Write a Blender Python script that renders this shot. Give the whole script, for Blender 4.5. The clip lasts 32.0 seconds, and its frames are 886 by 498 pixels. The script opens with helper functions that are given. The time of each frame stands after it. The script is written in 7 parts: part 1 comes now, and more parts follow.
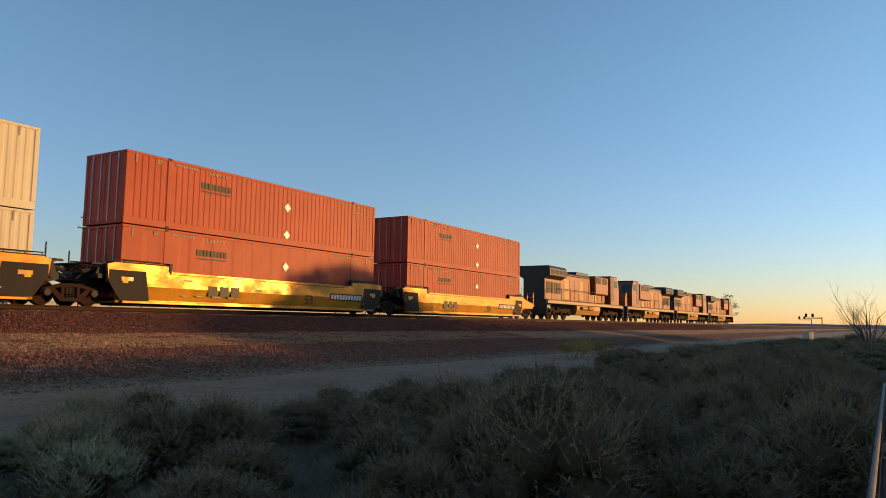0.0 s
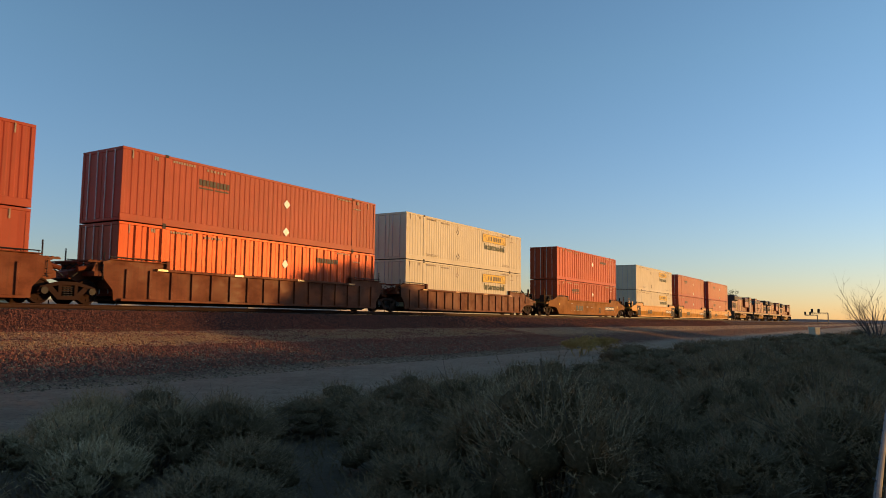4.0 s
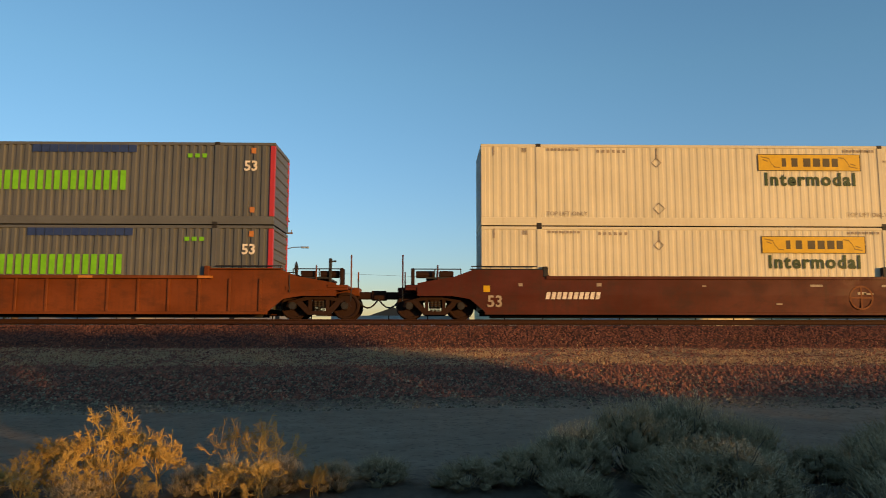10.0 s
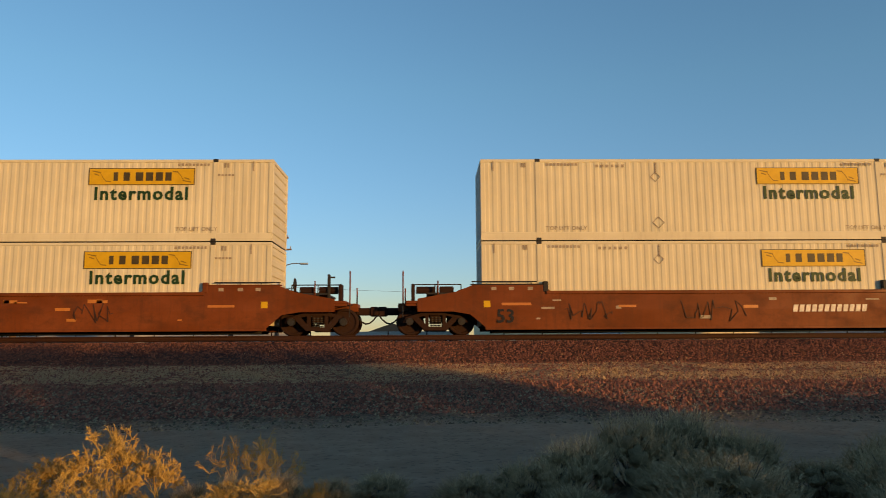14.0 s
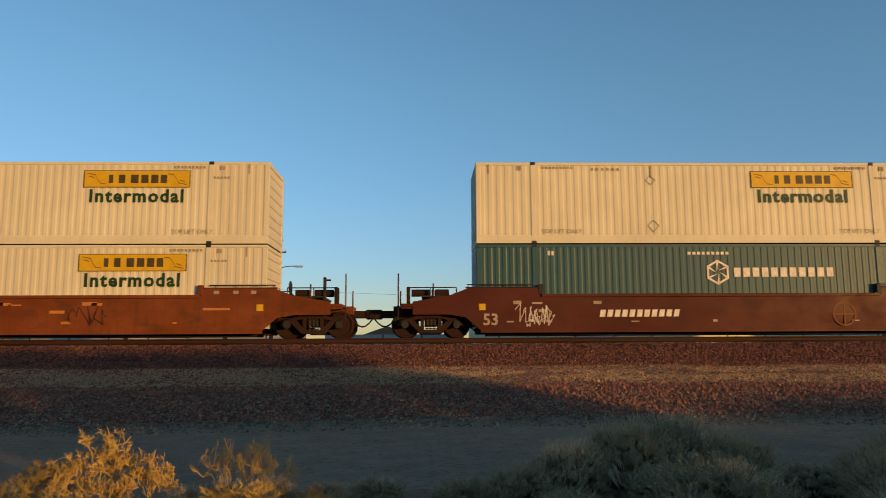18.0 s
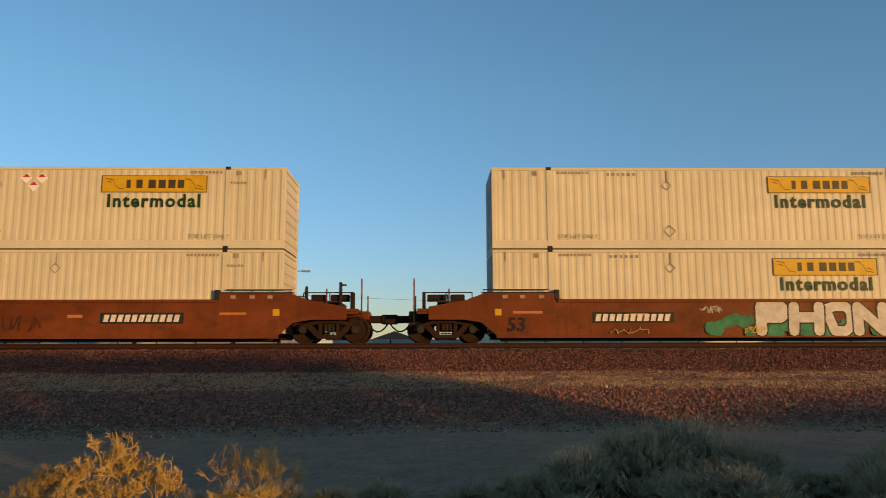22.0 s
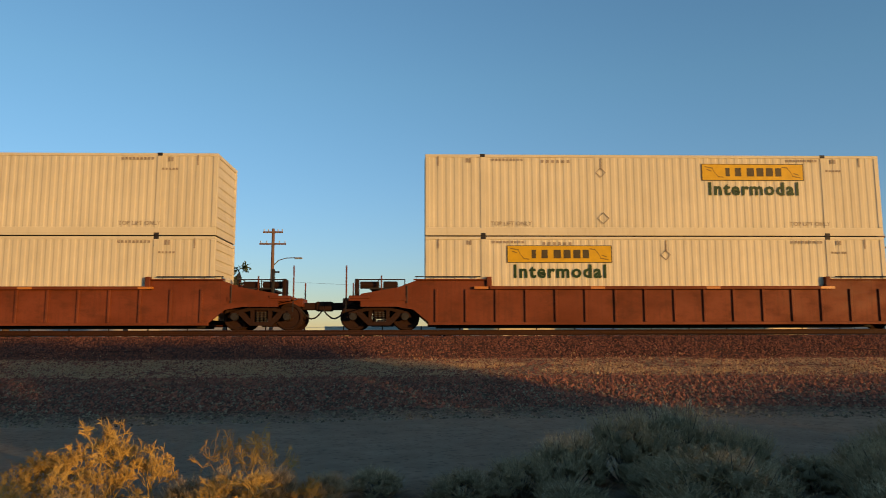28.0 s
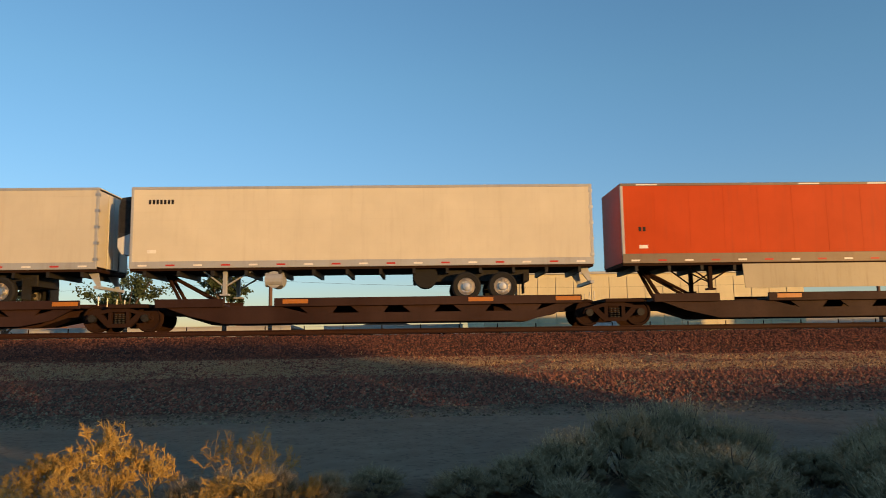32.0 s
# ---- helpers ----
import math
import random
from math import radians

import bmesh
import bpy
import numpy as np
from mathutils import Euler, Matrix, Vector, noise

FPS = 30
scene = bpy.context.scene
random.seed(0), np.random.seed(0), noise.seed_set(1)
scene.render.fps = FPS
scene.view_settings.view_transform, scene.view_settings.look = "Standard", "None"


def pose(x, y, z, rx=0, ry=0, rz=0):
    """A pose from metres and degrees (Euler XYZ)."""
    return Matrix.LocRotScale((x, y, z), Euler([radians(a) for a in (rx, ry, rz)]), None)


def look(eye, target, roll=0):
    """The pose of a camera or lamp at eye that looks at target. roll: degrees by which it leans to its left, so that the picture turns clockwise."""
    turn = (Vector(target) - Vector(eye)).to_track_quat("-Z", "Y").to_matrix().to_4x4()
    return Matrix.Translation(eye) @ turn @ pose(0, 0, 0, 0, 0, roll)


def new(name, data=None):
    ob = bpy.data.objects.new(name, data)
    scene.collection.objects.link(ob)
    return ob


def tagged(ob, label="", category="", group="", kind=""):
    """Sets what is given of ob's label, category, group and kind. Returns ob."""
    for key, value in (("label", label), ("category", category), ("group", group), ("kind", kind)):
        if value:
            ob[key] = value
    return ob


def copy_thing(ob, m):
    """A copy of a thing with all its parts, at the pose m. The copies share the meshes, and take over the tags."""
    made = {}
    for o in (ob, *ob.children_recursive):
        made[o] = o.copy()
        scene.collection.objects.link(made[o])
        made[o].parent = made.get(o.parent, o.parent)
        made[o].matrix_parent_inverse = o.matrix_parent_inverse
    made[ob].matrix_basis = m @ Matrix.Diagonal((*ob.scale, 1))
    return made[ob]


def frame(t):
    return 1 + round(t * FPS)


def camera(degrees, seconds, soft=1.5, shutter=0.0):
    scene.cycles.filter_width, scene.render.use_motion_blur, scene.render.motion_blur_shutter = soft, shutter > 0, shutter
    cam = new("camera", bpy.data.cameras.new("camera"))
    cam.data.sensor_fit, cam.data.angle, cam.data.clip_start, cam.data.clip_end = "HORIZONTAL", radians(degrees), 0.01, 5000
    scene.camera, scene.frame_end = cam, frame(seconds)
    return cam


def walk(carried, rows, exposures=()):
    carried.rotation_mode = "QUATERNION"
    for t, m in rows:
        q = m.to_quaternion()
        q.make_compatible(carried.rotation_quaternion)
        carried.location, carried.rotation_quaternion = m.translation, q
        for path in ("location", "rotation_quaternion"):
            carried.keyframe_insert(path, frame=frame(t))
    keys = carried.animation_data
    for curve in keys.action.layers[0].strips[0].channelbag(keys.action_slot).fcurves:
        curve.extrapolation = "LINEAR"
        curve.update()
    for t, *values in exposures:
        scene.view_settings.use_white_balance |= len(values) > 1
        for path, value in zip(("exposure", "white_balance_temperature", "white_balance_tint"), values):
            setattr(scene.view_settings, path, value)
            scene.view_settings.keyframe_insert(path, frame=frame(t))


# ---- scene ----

# ---- camera and its walk ----
EYE = Vector((0.0, 0.0, 1.65))
cam = camera(62.71, 32.0, soft=0.65, shutter=0.05)

# seconds, turn to the right of the track's normal, tilt up, lean (degrees)
WALK = [
    (0, 58.77, 5.75, 0.84), (0.5, 59.18, 6.15, 1.00), (1, 59.34, 6.40, 0.86), (1.5, 59.15, 6.45, 0.80), (2, 59.14, 6.25, 0.88),
    (2.5, 59.37, 5.97, 0.69), (3, 58.93, 5.70, 0.61), (3.5, 58.38, 5.49, 0.61), (5.5, 58.70, 5.56, 0.61), (6, 58.78, 5.49, 0.62),
    (6.5, 57.06, 4.24, -0.09), (6.6, 53.58, 3.83, -0.75), (6.7, 48.19, 4.06, -2.12), (6.8, 39.55, 4.42, -1.93), (6.9, 30.13, 5.05, -3.97),
    (7, 21.91, 6.09, -3.13), (7.1, 12.35, 6.62, -2.63), (7.2, 6.22, 6.89, -1.14), (7.3, 1.39, 6.06, -1.21), (7.4, -0.76, 5.54, -0.71),
    (7.5, -0.66, 6.15, -0.31), (8, 0.51, 5.58, 0.19), (8.5, 2.78, 6.51, -0.33), (9, 1.23, 6.68, 0.17), (9.5, 1.15, 6.85, 0.15),
    (10, 1.06, 6.43, 0.06), (10.5, 1.09, 6.36, 0.05), (11, 1.22, 6.66, -0.04), (11.5, 1.46, 7.07, -0.08), (12, 1.43, 7.28, -0.23),
    (12.5, 1.47, 7.51, -0.16), (13, 1.36, 7.58, -0.06), (13.5, 1.32, 7.51, -0.23), (14, 1.14, 7.64, -0.33), (14.5, 1.41, 7.75, -0.32),
    (16.5, 1.34, 7.76, -0.44), (17, 1.42, 7.84, -0.45), (17.5, 1.61, 7.96, -0.36), (18, 1.54, 7.87, -0.30), (18.5, 1.44, 7.88, -0.30),
    (19, 0.69, 7.85, 0.51), (19.5, 0.52, 8.18, 0.23), (20, 0.67, 8.14, -0.05), (20.5, 0.77, 8.34, -0.06), (21, 0.76, 8.28, -0.13),
    (21.5, 0.63, 8.26, -0.19), (22, 0.94, 8.27, -0.14), (22.5, 1.20, 8.04, -0.15), (23, 1.31, 8.41, -0.24), (23.5, 1.43, 8.47, -0.18),
    (24, 1.32, 8.54, -0.26), (24.5, 1.15, 8.53, -0.30), (25, 1.20, 8.53, -0.34), (25.5, 1.33, 8.53, -0.26), (26, 1.20, 8.69, -0.25),
    (26.5, 1.30, 8.61, -0.30), (28.5, 1.59, 7.04, -0.13), (29, 1.45, 7.25, -0.16), (29.5, 1.48, 7.06, -0.42), (30, 1.59, 7.31, -0.54),
    (30.5, 1.54, 7.23, -0.75), (31, 1.52, 7.12, -0.70), (31.5, 1.16, 6.96, -0.86), (32, 1.68, 7.09, -0.79),
]


def aim(turn, tilt):
    a, b = radians(turn), radians(tilt)
    return EYE + 10 * Vector((math.sin(a) * math.cos(b), math.cos(a) * math.cos(b), math.sin(b)))


walk(cam, [(t, look(EYE, aim(a, b), c)) for t, a, b, c in WALK], exposures=[(0.0, 1.34, 7400, 14), (1.2, 1.28, 7400, 14), (3.0, 1.16, 7400, 14), (6.4, 1.24, 7400, 14), (7.6, 1.16, 7500, 6), (9.4, 1.16, 7400, 6), (10.2, 1.14, 7150, 6), (11.0, 1.45, 7150, 4), (11.8, 1.22, 7200, 6), (13.0, 1.14, 7250, 6), (16.0, 1.05, 7150, 6), (26.5, 1.03, 7000, 6), (29.0, 1.11, 7150, 6), (32.0, 1.16, 6950, 6)])

# ---- world, sun ----
SUN_AZ, SUN_EL = 136.0, 4.2          # degrees clockwise from +y; above the horizon
world = bpy.data.worlds.new("world")
scene.world = world
world.use_nodes = True
wn, wl = world.node_tree.nodes, world.node_tree.links
sky = wn.new("ShaderNodeTexSky")
sky.sky_type = "NISHITA"
sky.sun_disc = False
sky.sun_elevation, sky.sun_rotation = radians(SUN_EL), radians(SUN_AZ)
sky.air_density, sky.dust_density, sky.ozone_density = 1.0, 0.15, 3.1
# haze painted into the sky: a tint along the whole horizon takes its green out
way = wn.new("ShaderNodeTexCoord")
split = wn.new("ShaderNodeSeparateXYZ")
wl.new(way.outputs["Generated"], split.inputs[0])
low = wn.new("ShaderNodeMapRange")
low.inputs[1].default_value, low.inputs[2].default_value, low.inputs[3].default_value, low.inputs[4].default_value = 0.0, 0.34, 1.0, 0.0
wl.new(split.outputs[2], low.inputs[0])
haze = wn.new("ShaderNodeMix")
haze.data_type, haze.blend_type = "RGBA", "MULTIPLY"
wl.new(low.outputs[0], haze.inputs[0])
wl.new(sky.outputs[0], haze.inputs[6])
haze.inputs[7].default_value = (0.84, 0.77, 1.03, 1)
wl.new(haze.outputs[2], wn["Background"].inputs[0])
wn["Background"].inputs[1].default_value = 0.15
sun_data = bpy.data.lights.new("sun", "SUN")
sun_data.energy, sun_data.angle, sun_data.color = 2.2, radians(0.6), (1.0, 0.55, 0.18)
sun = new("sun", sun_data)
sun_way = Vector((math.sin(radians(SUN_AZ)) * math.cos(radians(SUN_EL)), math.cos(radians(SUN_AZ)) * math.cos(radians(SUN_EL)), math.sin(radians(SUN_EL))))
sun.matrix_world = look(sun_way * 60, (0, 0, 0))


# ---- materials ----
def nodes_of(name):
    m = bpy.data.materials.new(name)
    m.use_nodes = True
    n, l = m.node_tree.nodes, m.node_tree.links
    return m, n, l, n["Principled BSDF"]


def noise_node(n, l, vec, scale, detail=4.0, rough=0.6):
    t = n.new("ShaderNodeTexNoise")
    t.inputs["Scale"].default_value, t.inputs["Detail"].default_value, t.inputs["Roughness"].default_value = scale, detail, rough
    if vec is not None:
        l.new(vec, t.inputs["Vector"])
    return t


def mixed(n, l, fac, a, b):
    """A colour mix; a and b are colours or sockets."""
    m = n.new("ShaderNodeMix")
    m.data_type = "RGBA"
    if isinstance(fac, (int, float)):
        m.inputs[0].default_value = fac
    else:
        l.new(fac, m.inputs[0])
    for sock, v in ((m.inputs[6], a), (m.inputs[7], b)):
        if isinstance(v, (tuple, list)):
            sock.default_value = (*v, 1)
        else:
            l.new(v, sock)
    return m.outputs[2]


def ramp(n, l, sock, lo, hi, a=0.0, b=1.0):
    r = n.new("ShaderNodeMapRange")
    r.inputs[1].default_value, r.inputs[2].default_value, r.inputs[3].default_value, r.inputs[4].default_value = lo, hi, a, b
    l.new(sock, r.inputs[0])
    return r.outputs[0]


def coords(n, l, scale=(1, 1, 1)):
    c = n.new("ShaderNodeTexCoord")
    m = n.new("ShaderNodeMapping")
    m.inputs["Scale"].default_value = scale
    l.new(c.outputs["Object"], m.inputs[0])
    return m.outputs[0]


def bump(n, l, b, height, strength, dist):
    k = n.new("ShaderNodeBump")
    k.inputs["Strength"].default_value, k.inputs["Distance"].default_value = strength, dist
    l.new(height, k.inputs["Height"])
    l.new(k.outputs[0], b.inputs["Normal"])


def paint(name, color, rough=0.45, dirt=(0.16, 0.11, 0.07), amount=0.35, fade=0.12, metal=0.0, gloss=0.35):
    """Weathered paint on steel: uneven fading, streaks that run down, fine grime."""
    m, n, l, b = nodes_of(name)
    v = coords(n, l)
    big = noise_node(n, l, v, 0.55, 3)
    streak = noise_node(n, l, coords(n, l, (3.2, 3.2, 0.28)), 1.6, 6, 0.7)
    fine = noise_node(n, l, v, 14, 5, 0.7)
    info = n.new("ShaderNodeObjectInfo")
    pale = tuple(min(1, c * (1 + fade) + 0.05 * fade) for c in color)
    deep = tuple(c * (1 - fade) for c in color)
    c = mixed(n, l, ramp(n, l, big.outputs[0], 0.35, 0.68), deep, pale)
    c = mixed(n, l, ramp(n, l, info.outputs["Random"], 0, 1, 0, 0.22), c, tuple(x * 0.8 for x in color))
    c = mixed(n, l, ramp(n, l, streak.outputs[0], 0.52, 0.8, 0, amount), c, dirt)
    c = mixed(n, l, ramp(n, l, fine.outputs[0], 0.55, 0.85, 0, amount * 0.6), c, dirt)
    l.new(c, b.inputs["Base Color"])
    l.new(ramp(n, l, fine.outputs[0], 0.3, 0.8, rough - 0.06, rough + 0.14), b.inputs["Roughness"])
    b.inputs["Metallic"].default_value = metal
    b.inputs["Specular IOR Level"].default_value = gloss
    bump(n, l, b, big.outputs[0], 0.25, 0.02)
    return m


def flat(name, color, rough=0.6, metal=0.0, spread=0.15, scale=6.0):
    """A plain surface with a little unevenness."""
    m, n, l, b = nodes_of(name)
    k = noise_node(n, l, coords(n, l), scale, 5, 0.65)
    c = mixed(n, l, ramp(n, l, k.outputs[0], 0.3, 0.7), tuple(x * (1 - spread) for x in color), tuple(min(1, x * (1 + spread)) for x in color))
    l.new(c, b.inputs["Base Color"])
    b.inputs["Roughness"].default_value, b.inputs["Metallic"].default_value = rough, metal
    b.inputs["Specular IOR Level"].default_value = 0.2 if rough > 0.3 else 0.5
    bump(n, l, b, k.outputs[0], 0.15, 0.01)
    return m


def grimy(name, color, rough, dirt, amount, metal=0.0, gloss=0.12):
    """Old car paint: soot in blotches, long drips, chalky faded patches and small scuffs down to rust."""
    m, n, l, b = nodes_of(name)
    v = coords(n, l)
    info = n.new("ShaderNodeObjectInfo")
    big = noise_node(n, l, coords(n, l, (0.5, 0.5, 0.9)), 0.8, 4, 0.6)
    blot = noise_node(n, l, coords(n, l, (0.8, 0.8, 1.2)), 1.5, 6, 0.7)
    drip = noise_node(n, l, coords(n, l, (4.5, 4.5, 0.22)), 1.5, 6, 0.75)
    fine = noise_node(n, l, v, 16, 6, 0.75)
    scuff = noise_node(n, l, coords(n, l, (1.0, 1.0, 3.5)), 5.5, 5, 0.7)
    c = mixed(n, l, ramp(n, l, big.outputs[0], 0.36, 0.66), tuple(x * 0.8 for x in color), tuple(x * 1.15 + 0.008 for x in color))
    c = mixed(n, l, ramp(n, l, blot.outputs[0], 0.50, 0.70, 0, amount * 0.75), c, dirt)
    c = mixed(n, l, ramp(n, l, drip.outputs[0], 0.50, 0.74, 0, amount * 0.6), c, dirt)
    c = mixed(n, l, ramp(n, l, scuff.outputs[0], 0.66, 0.72, 0, 0.5), c, tuple(x * 1.3 + 0.05 for x in color))
    c = mixed(n, l, ramp(n, l, fine.outputs[0], 0.54, 0.75, 0, amount * 0.55), c, dirt)
    c = mixed(n, l, ramp(n, l, info.outputs["Random"], 0, 1, 0, 0.2), c, tuple(x * 0.7 for x in color))
    l.new(c, b.inputs["Base Color"])
    l.new(ramp(n, l, blot.outputs[0], 0.35, 0.7, rough - 0.05, rough + 0.25), b.inputs["Roughness"])
    b.inputs["Specular IOR Level"].default_value = gloss
    b.inputs["Metallic"].default_value = metal
    bump(n, l, b, big.outputs[0], 0.3, 0.03)
    return m


WHITE = paint("white_paint", (0.575, 0.515, 0.365), 0.5, (0.26, 0.18, 0.10), 0.28, 0.07, 0.0, 0.12)
CREAM = paint("cream_paint", (0.545, 0.475, 0.29), 0.45, (0.25, 0.16, 0.08), 0.25, 0.06)
RED = paint("container_red", (0.335, 0.043, 0.017), 0.5, (0.12, 0.05, 0.03), 0.45, 0.10, 0.0, 0.2)
ORANGE = paint("container_orange", (0.24, 0.033, 0.007), 0.40, (0.09, 0.035, 0.02), 0.5, 0.12, 0.3, 0.15)
BRIGHT_ORANGE = paint("bright_orange_red", (0.42, 0.052, 0.008), 0.4, (0.16, 0.04, 0.02), 0.35, 0.08)
GREY = paint("container_grey", (0.092, 0.094, 0.088), 0.5, (0.06, 0.05, 0.045), 0.4, 0.1)
GREEN = paint("container_green", (0.020, 0.066, 0.068), 0.45, (0.08, 0.07, 0.05), 0.3, 0.05)
CRIMSON = paint("post_red", (0.383, 0.025, 0.030), 0.45, (0.1, 0.05, 0.04), 0.3, 0.06)
YELLOW_CAR = grimy("yellow_car_paint", (0.425, 0.191, 0.009), 0.31, (0.13, 0.085, 0.035), 0.5, 0.25, 0.3)
ORANGE_CAR = grimy("orange_car_paint", (0.25, 0.088, 0.010), 0.6, (0.08, 0.04, 0.018), 0.6, 0.0, 0.12)
RUST_CAR = grimy("brown_car_paint", (0.150, 0.036, 0.012), 0.5, (0.055, 0.022, 0.012), 0.8)
DARK_RED_CAR = grimy("dark_red_car_paint", (0.074, 0.014, 0.006), 0.45, (0.036, 0.022, 0.016), 0.8)
TAN_CAR = grimy("tan_orange_car_paint", (0.148, 0.036, 0.006), 0.42, (0.052, 0.022, 0.011), 0.85)
BLACK = flat("black_iron", (0.022, 0.020, 0.018), 0.6, 0.0, 0.4, 9)
IRON = paint("rusty_iron", (0.026, 0.0115, 0.007), 0.8, (0.026, 0.016, 0.012), 0.5, 0.06, 0.0, 0.1)
RUST = flat("rust_streaks", (0.17, 0.065, 0.025), 0.8, 0.0, 0.3, 9)
RAILHEAD = flat("rail_rust", (0.034, 0.013, 0.008), 0.75, 0.0, 0.3, 14)
GALV = flat("galvanised_steel", (0.42, 0.42, 0.41), 0.45, 0.7, 0.2, 8)
DULL_STEEL = flat("dull_galvanised", (0.10, 0.10, 0.095), 0.65, 0.2, 0.3, 30)
LOGO = flat("logo_yellow", (0.52, 0.31, 0.013), 0.45, 0, 0.1, 4)
LOGO_MID = flat("logo_ochre", (0.22, 0.13, 0.012), 0.5, 0, 0.15, 4)
LOGO_DARK = flat("logo_olive", (0.06, 0.045, 0.018), 0.5, 0, 0.2, 4)
WORD_GREEN = flat("letter_green", (0.016, 0.042, 0.013), 0.5, 0, 0.2, 4)
INK = flat("letter_black", (0.014, 0.012, 0.011), 0.5, 0, 0.3, 4)
NAVY = flat("letter_navy", (0.042, 0.039, 0.046), 0.5, 0, 0.25, 4)
DEEP_BLUE = flat("deep_blue", (0.025, 0.045, 0.13), 0.5, 0, 0.2, 4)
FAINT = flat("faded_lettering", (0.30, 0.24, 0.17), 0.6, 0, 0.3, 8)
PALE = flat("pale_lettering", (0.62, 0.55, 0.45), 0.6, 0, 0.25, 8)
LIME = flat("lime_green", (0.150, 0.430, 0.020), 0.5, 0, 0.15, 5)
REFLECT = flat("orange_reflector", (0.42, 0.15, 0.018), 0.3, 0, 0.1, 5)
TAPE = flat("white_tape", (0.75, 0.72, 0.66), 0.4, 0, 0.1, 5)
TAPE_RED = flat("red_tape", (0.45, 0.04, 0.03), 0.4, 0, 0.1, 5)
RUBBER = flat("tyre_rubber", (0.020, 0.019, 0.018), 0.85, 0, 0.3, 20)
CHROME = flat("polished_aluminium", (0.62, 0.58, 0.52), 0.4, 1.0, 0.05, 8)


# ---- mesh building ----
class Mesh:
    """Collects solid pieces of one part."""

    def __init__(self):
        self.v, self.f = [], []

    def add(self, v, f):
        k = len(self.v)
        self.v += v
        self.f += [tuple(i + k for i in q) for q in f]
        return self

    def box(self, x0, x1, y0, y1, z0, z1, bevel=0.0):
        b = min(bevel, (x1 - x0) / 3, (y1 - y0) / 3, (z1 - z0) / 3)
        if b <= 0:
            v = [(x, y, z) for x in (x0, x1) for y in (y0, y1) for z in (z0, z1)]
            return self.add(v, [(0, 1, 3, 2), (4, 6, 7, 5), (0, 4, 5, 1), (2, 3, 7, 6), (0, 2, 6, 4), (1, 5, 7, 3)])
        lo, hi, v, idx = (x0, y0, z0), (x1, y1, z1), [], {}
        for s in [(i, j, k) for i in (0, 1) for j in (0, 1) for k in (0, 1)]:
            for a in range(3):
                p = [(hi[i] if s[i] else lo[i]) for i in range(3)]
                for o in range(3):
                    if o != a:
                        p[o] += -b if s[o] else b
                idx[s, a] = len(v)
                v.append(tuple(p))
        f = []
        for a in range(3):
            o, q = [i for i in range(3) if i != a]
            for s in (0, 1):
                def key(i, j):
                    c = [0, 0, 0]
                    c[a], c[o], c[q] = s, i, j
                    return tuple(c)
                f.append(tuple(idx[key(i, j), a] for i, j in ((0, 0), (1, 0), (1, 1), (0, 1))))
            for i in (0, 1):
                for j in (0, 1):
                    def key2(s2):
                        c = [0, 0, 0]
                        c[a], c[o], c[q] = s2, i, j
                        return tuple(c)
                    f.append((idx[key2(0), o], idx[key2(1), o], idx[key2(1), q], idx[key2(0), q]))
        for s in [(i, j, k) for i in (0, 1) for j in (0, 1) for k in (0, 1)]:
            f.append(tuple(idx[s, a] for a in range(3)))
        return self.add(v, f)

    def prism(self, pts, a0, a1, axis="y"):
        """An outline (two coordinates) pushed from a0 to a1 along axis."""
        n, v = len(pts), []
        for a in (a0, a1):
            for p, q in pts:
                v.append({"x": (a, p, q), "y": (p, a, q), "z": (p, q, a)}[axis])
        return self.add(v, [tuple(range(n)), tuple(range(2 * n - 1, n - 1, -1))] + [(i, (i + 1) % n, n + (i + 1) % n, n + i) for i in range(n)])

    def rod(self, a, b, r0, r1=None, n=8, caps=True):
        a, b = Vector(a), Vector(b)
        r1 = r0 if r1 is None else r1
        w = (b - a).normalized()
        u = w.orthogonal().normalized()
        t = w.cross(u)
        v = []
        for c, r in ((a, r0), (b, r1)):
            for i in range(n):
                k = 2 * math.pi * i / n
                v.append(tuple(c + r * (math.cos(k) * u + math.sin(k) * t)))
        f = [(i, (i + 1) % n, n + (i + 1) % n, n + i) for i in range(n)]
        if caps:
            f += [tuple(range(n - 1, -1, -1)), tuple(range(n, 2 * n))]
        return self.add(v, f)

    def lathe(self, prof, n=20, axis="y"):
        """A profile (radius, along) turned round an axis."""
        v, f, m = [], [], len(prof)
        for i in range(n):
            k = 2 * math.pi * i / n
            for r, a in prof:
                c, s = r * math.cos(k), r * math.sin(k)
                v.append({"y": (c, a, s), "x": (a, c, s), "z": (c, s, a)}[axis])
        for i in range(n):
            for j in range(m - 1):
                f.append((i * m + j, ((i + 1) % n) * m + j, ((i + 1) % n) * m + j + 1, i * m + j + 1))
        return self.add(v, f)

    def data(self, name, material):
        me = bpy.data.meshes.new(name)
        me.from_pydata(self.v, [], self.f)
        me.materials.append(material)
        bm = bmesh.new()
        bm.from_mesh(me)
        bmesh.ops.recalc_face_normals(bm, faces=bm.faces)
        bm.to_mesh(me)
        bm.free()
        return me


def part(name, me, material, parent, label="", at=None):
    """One mesh object under a thing or a part. me: a Mesh or mesh data that is shared."""
    ob = new(name, me.data(name, material) if isinstance(me, Mesh) else me)
    ob.parent = parent
    if at is not None:
        ob.matrix_basis = at
    if label:
        ob["label"] = label
    return ob


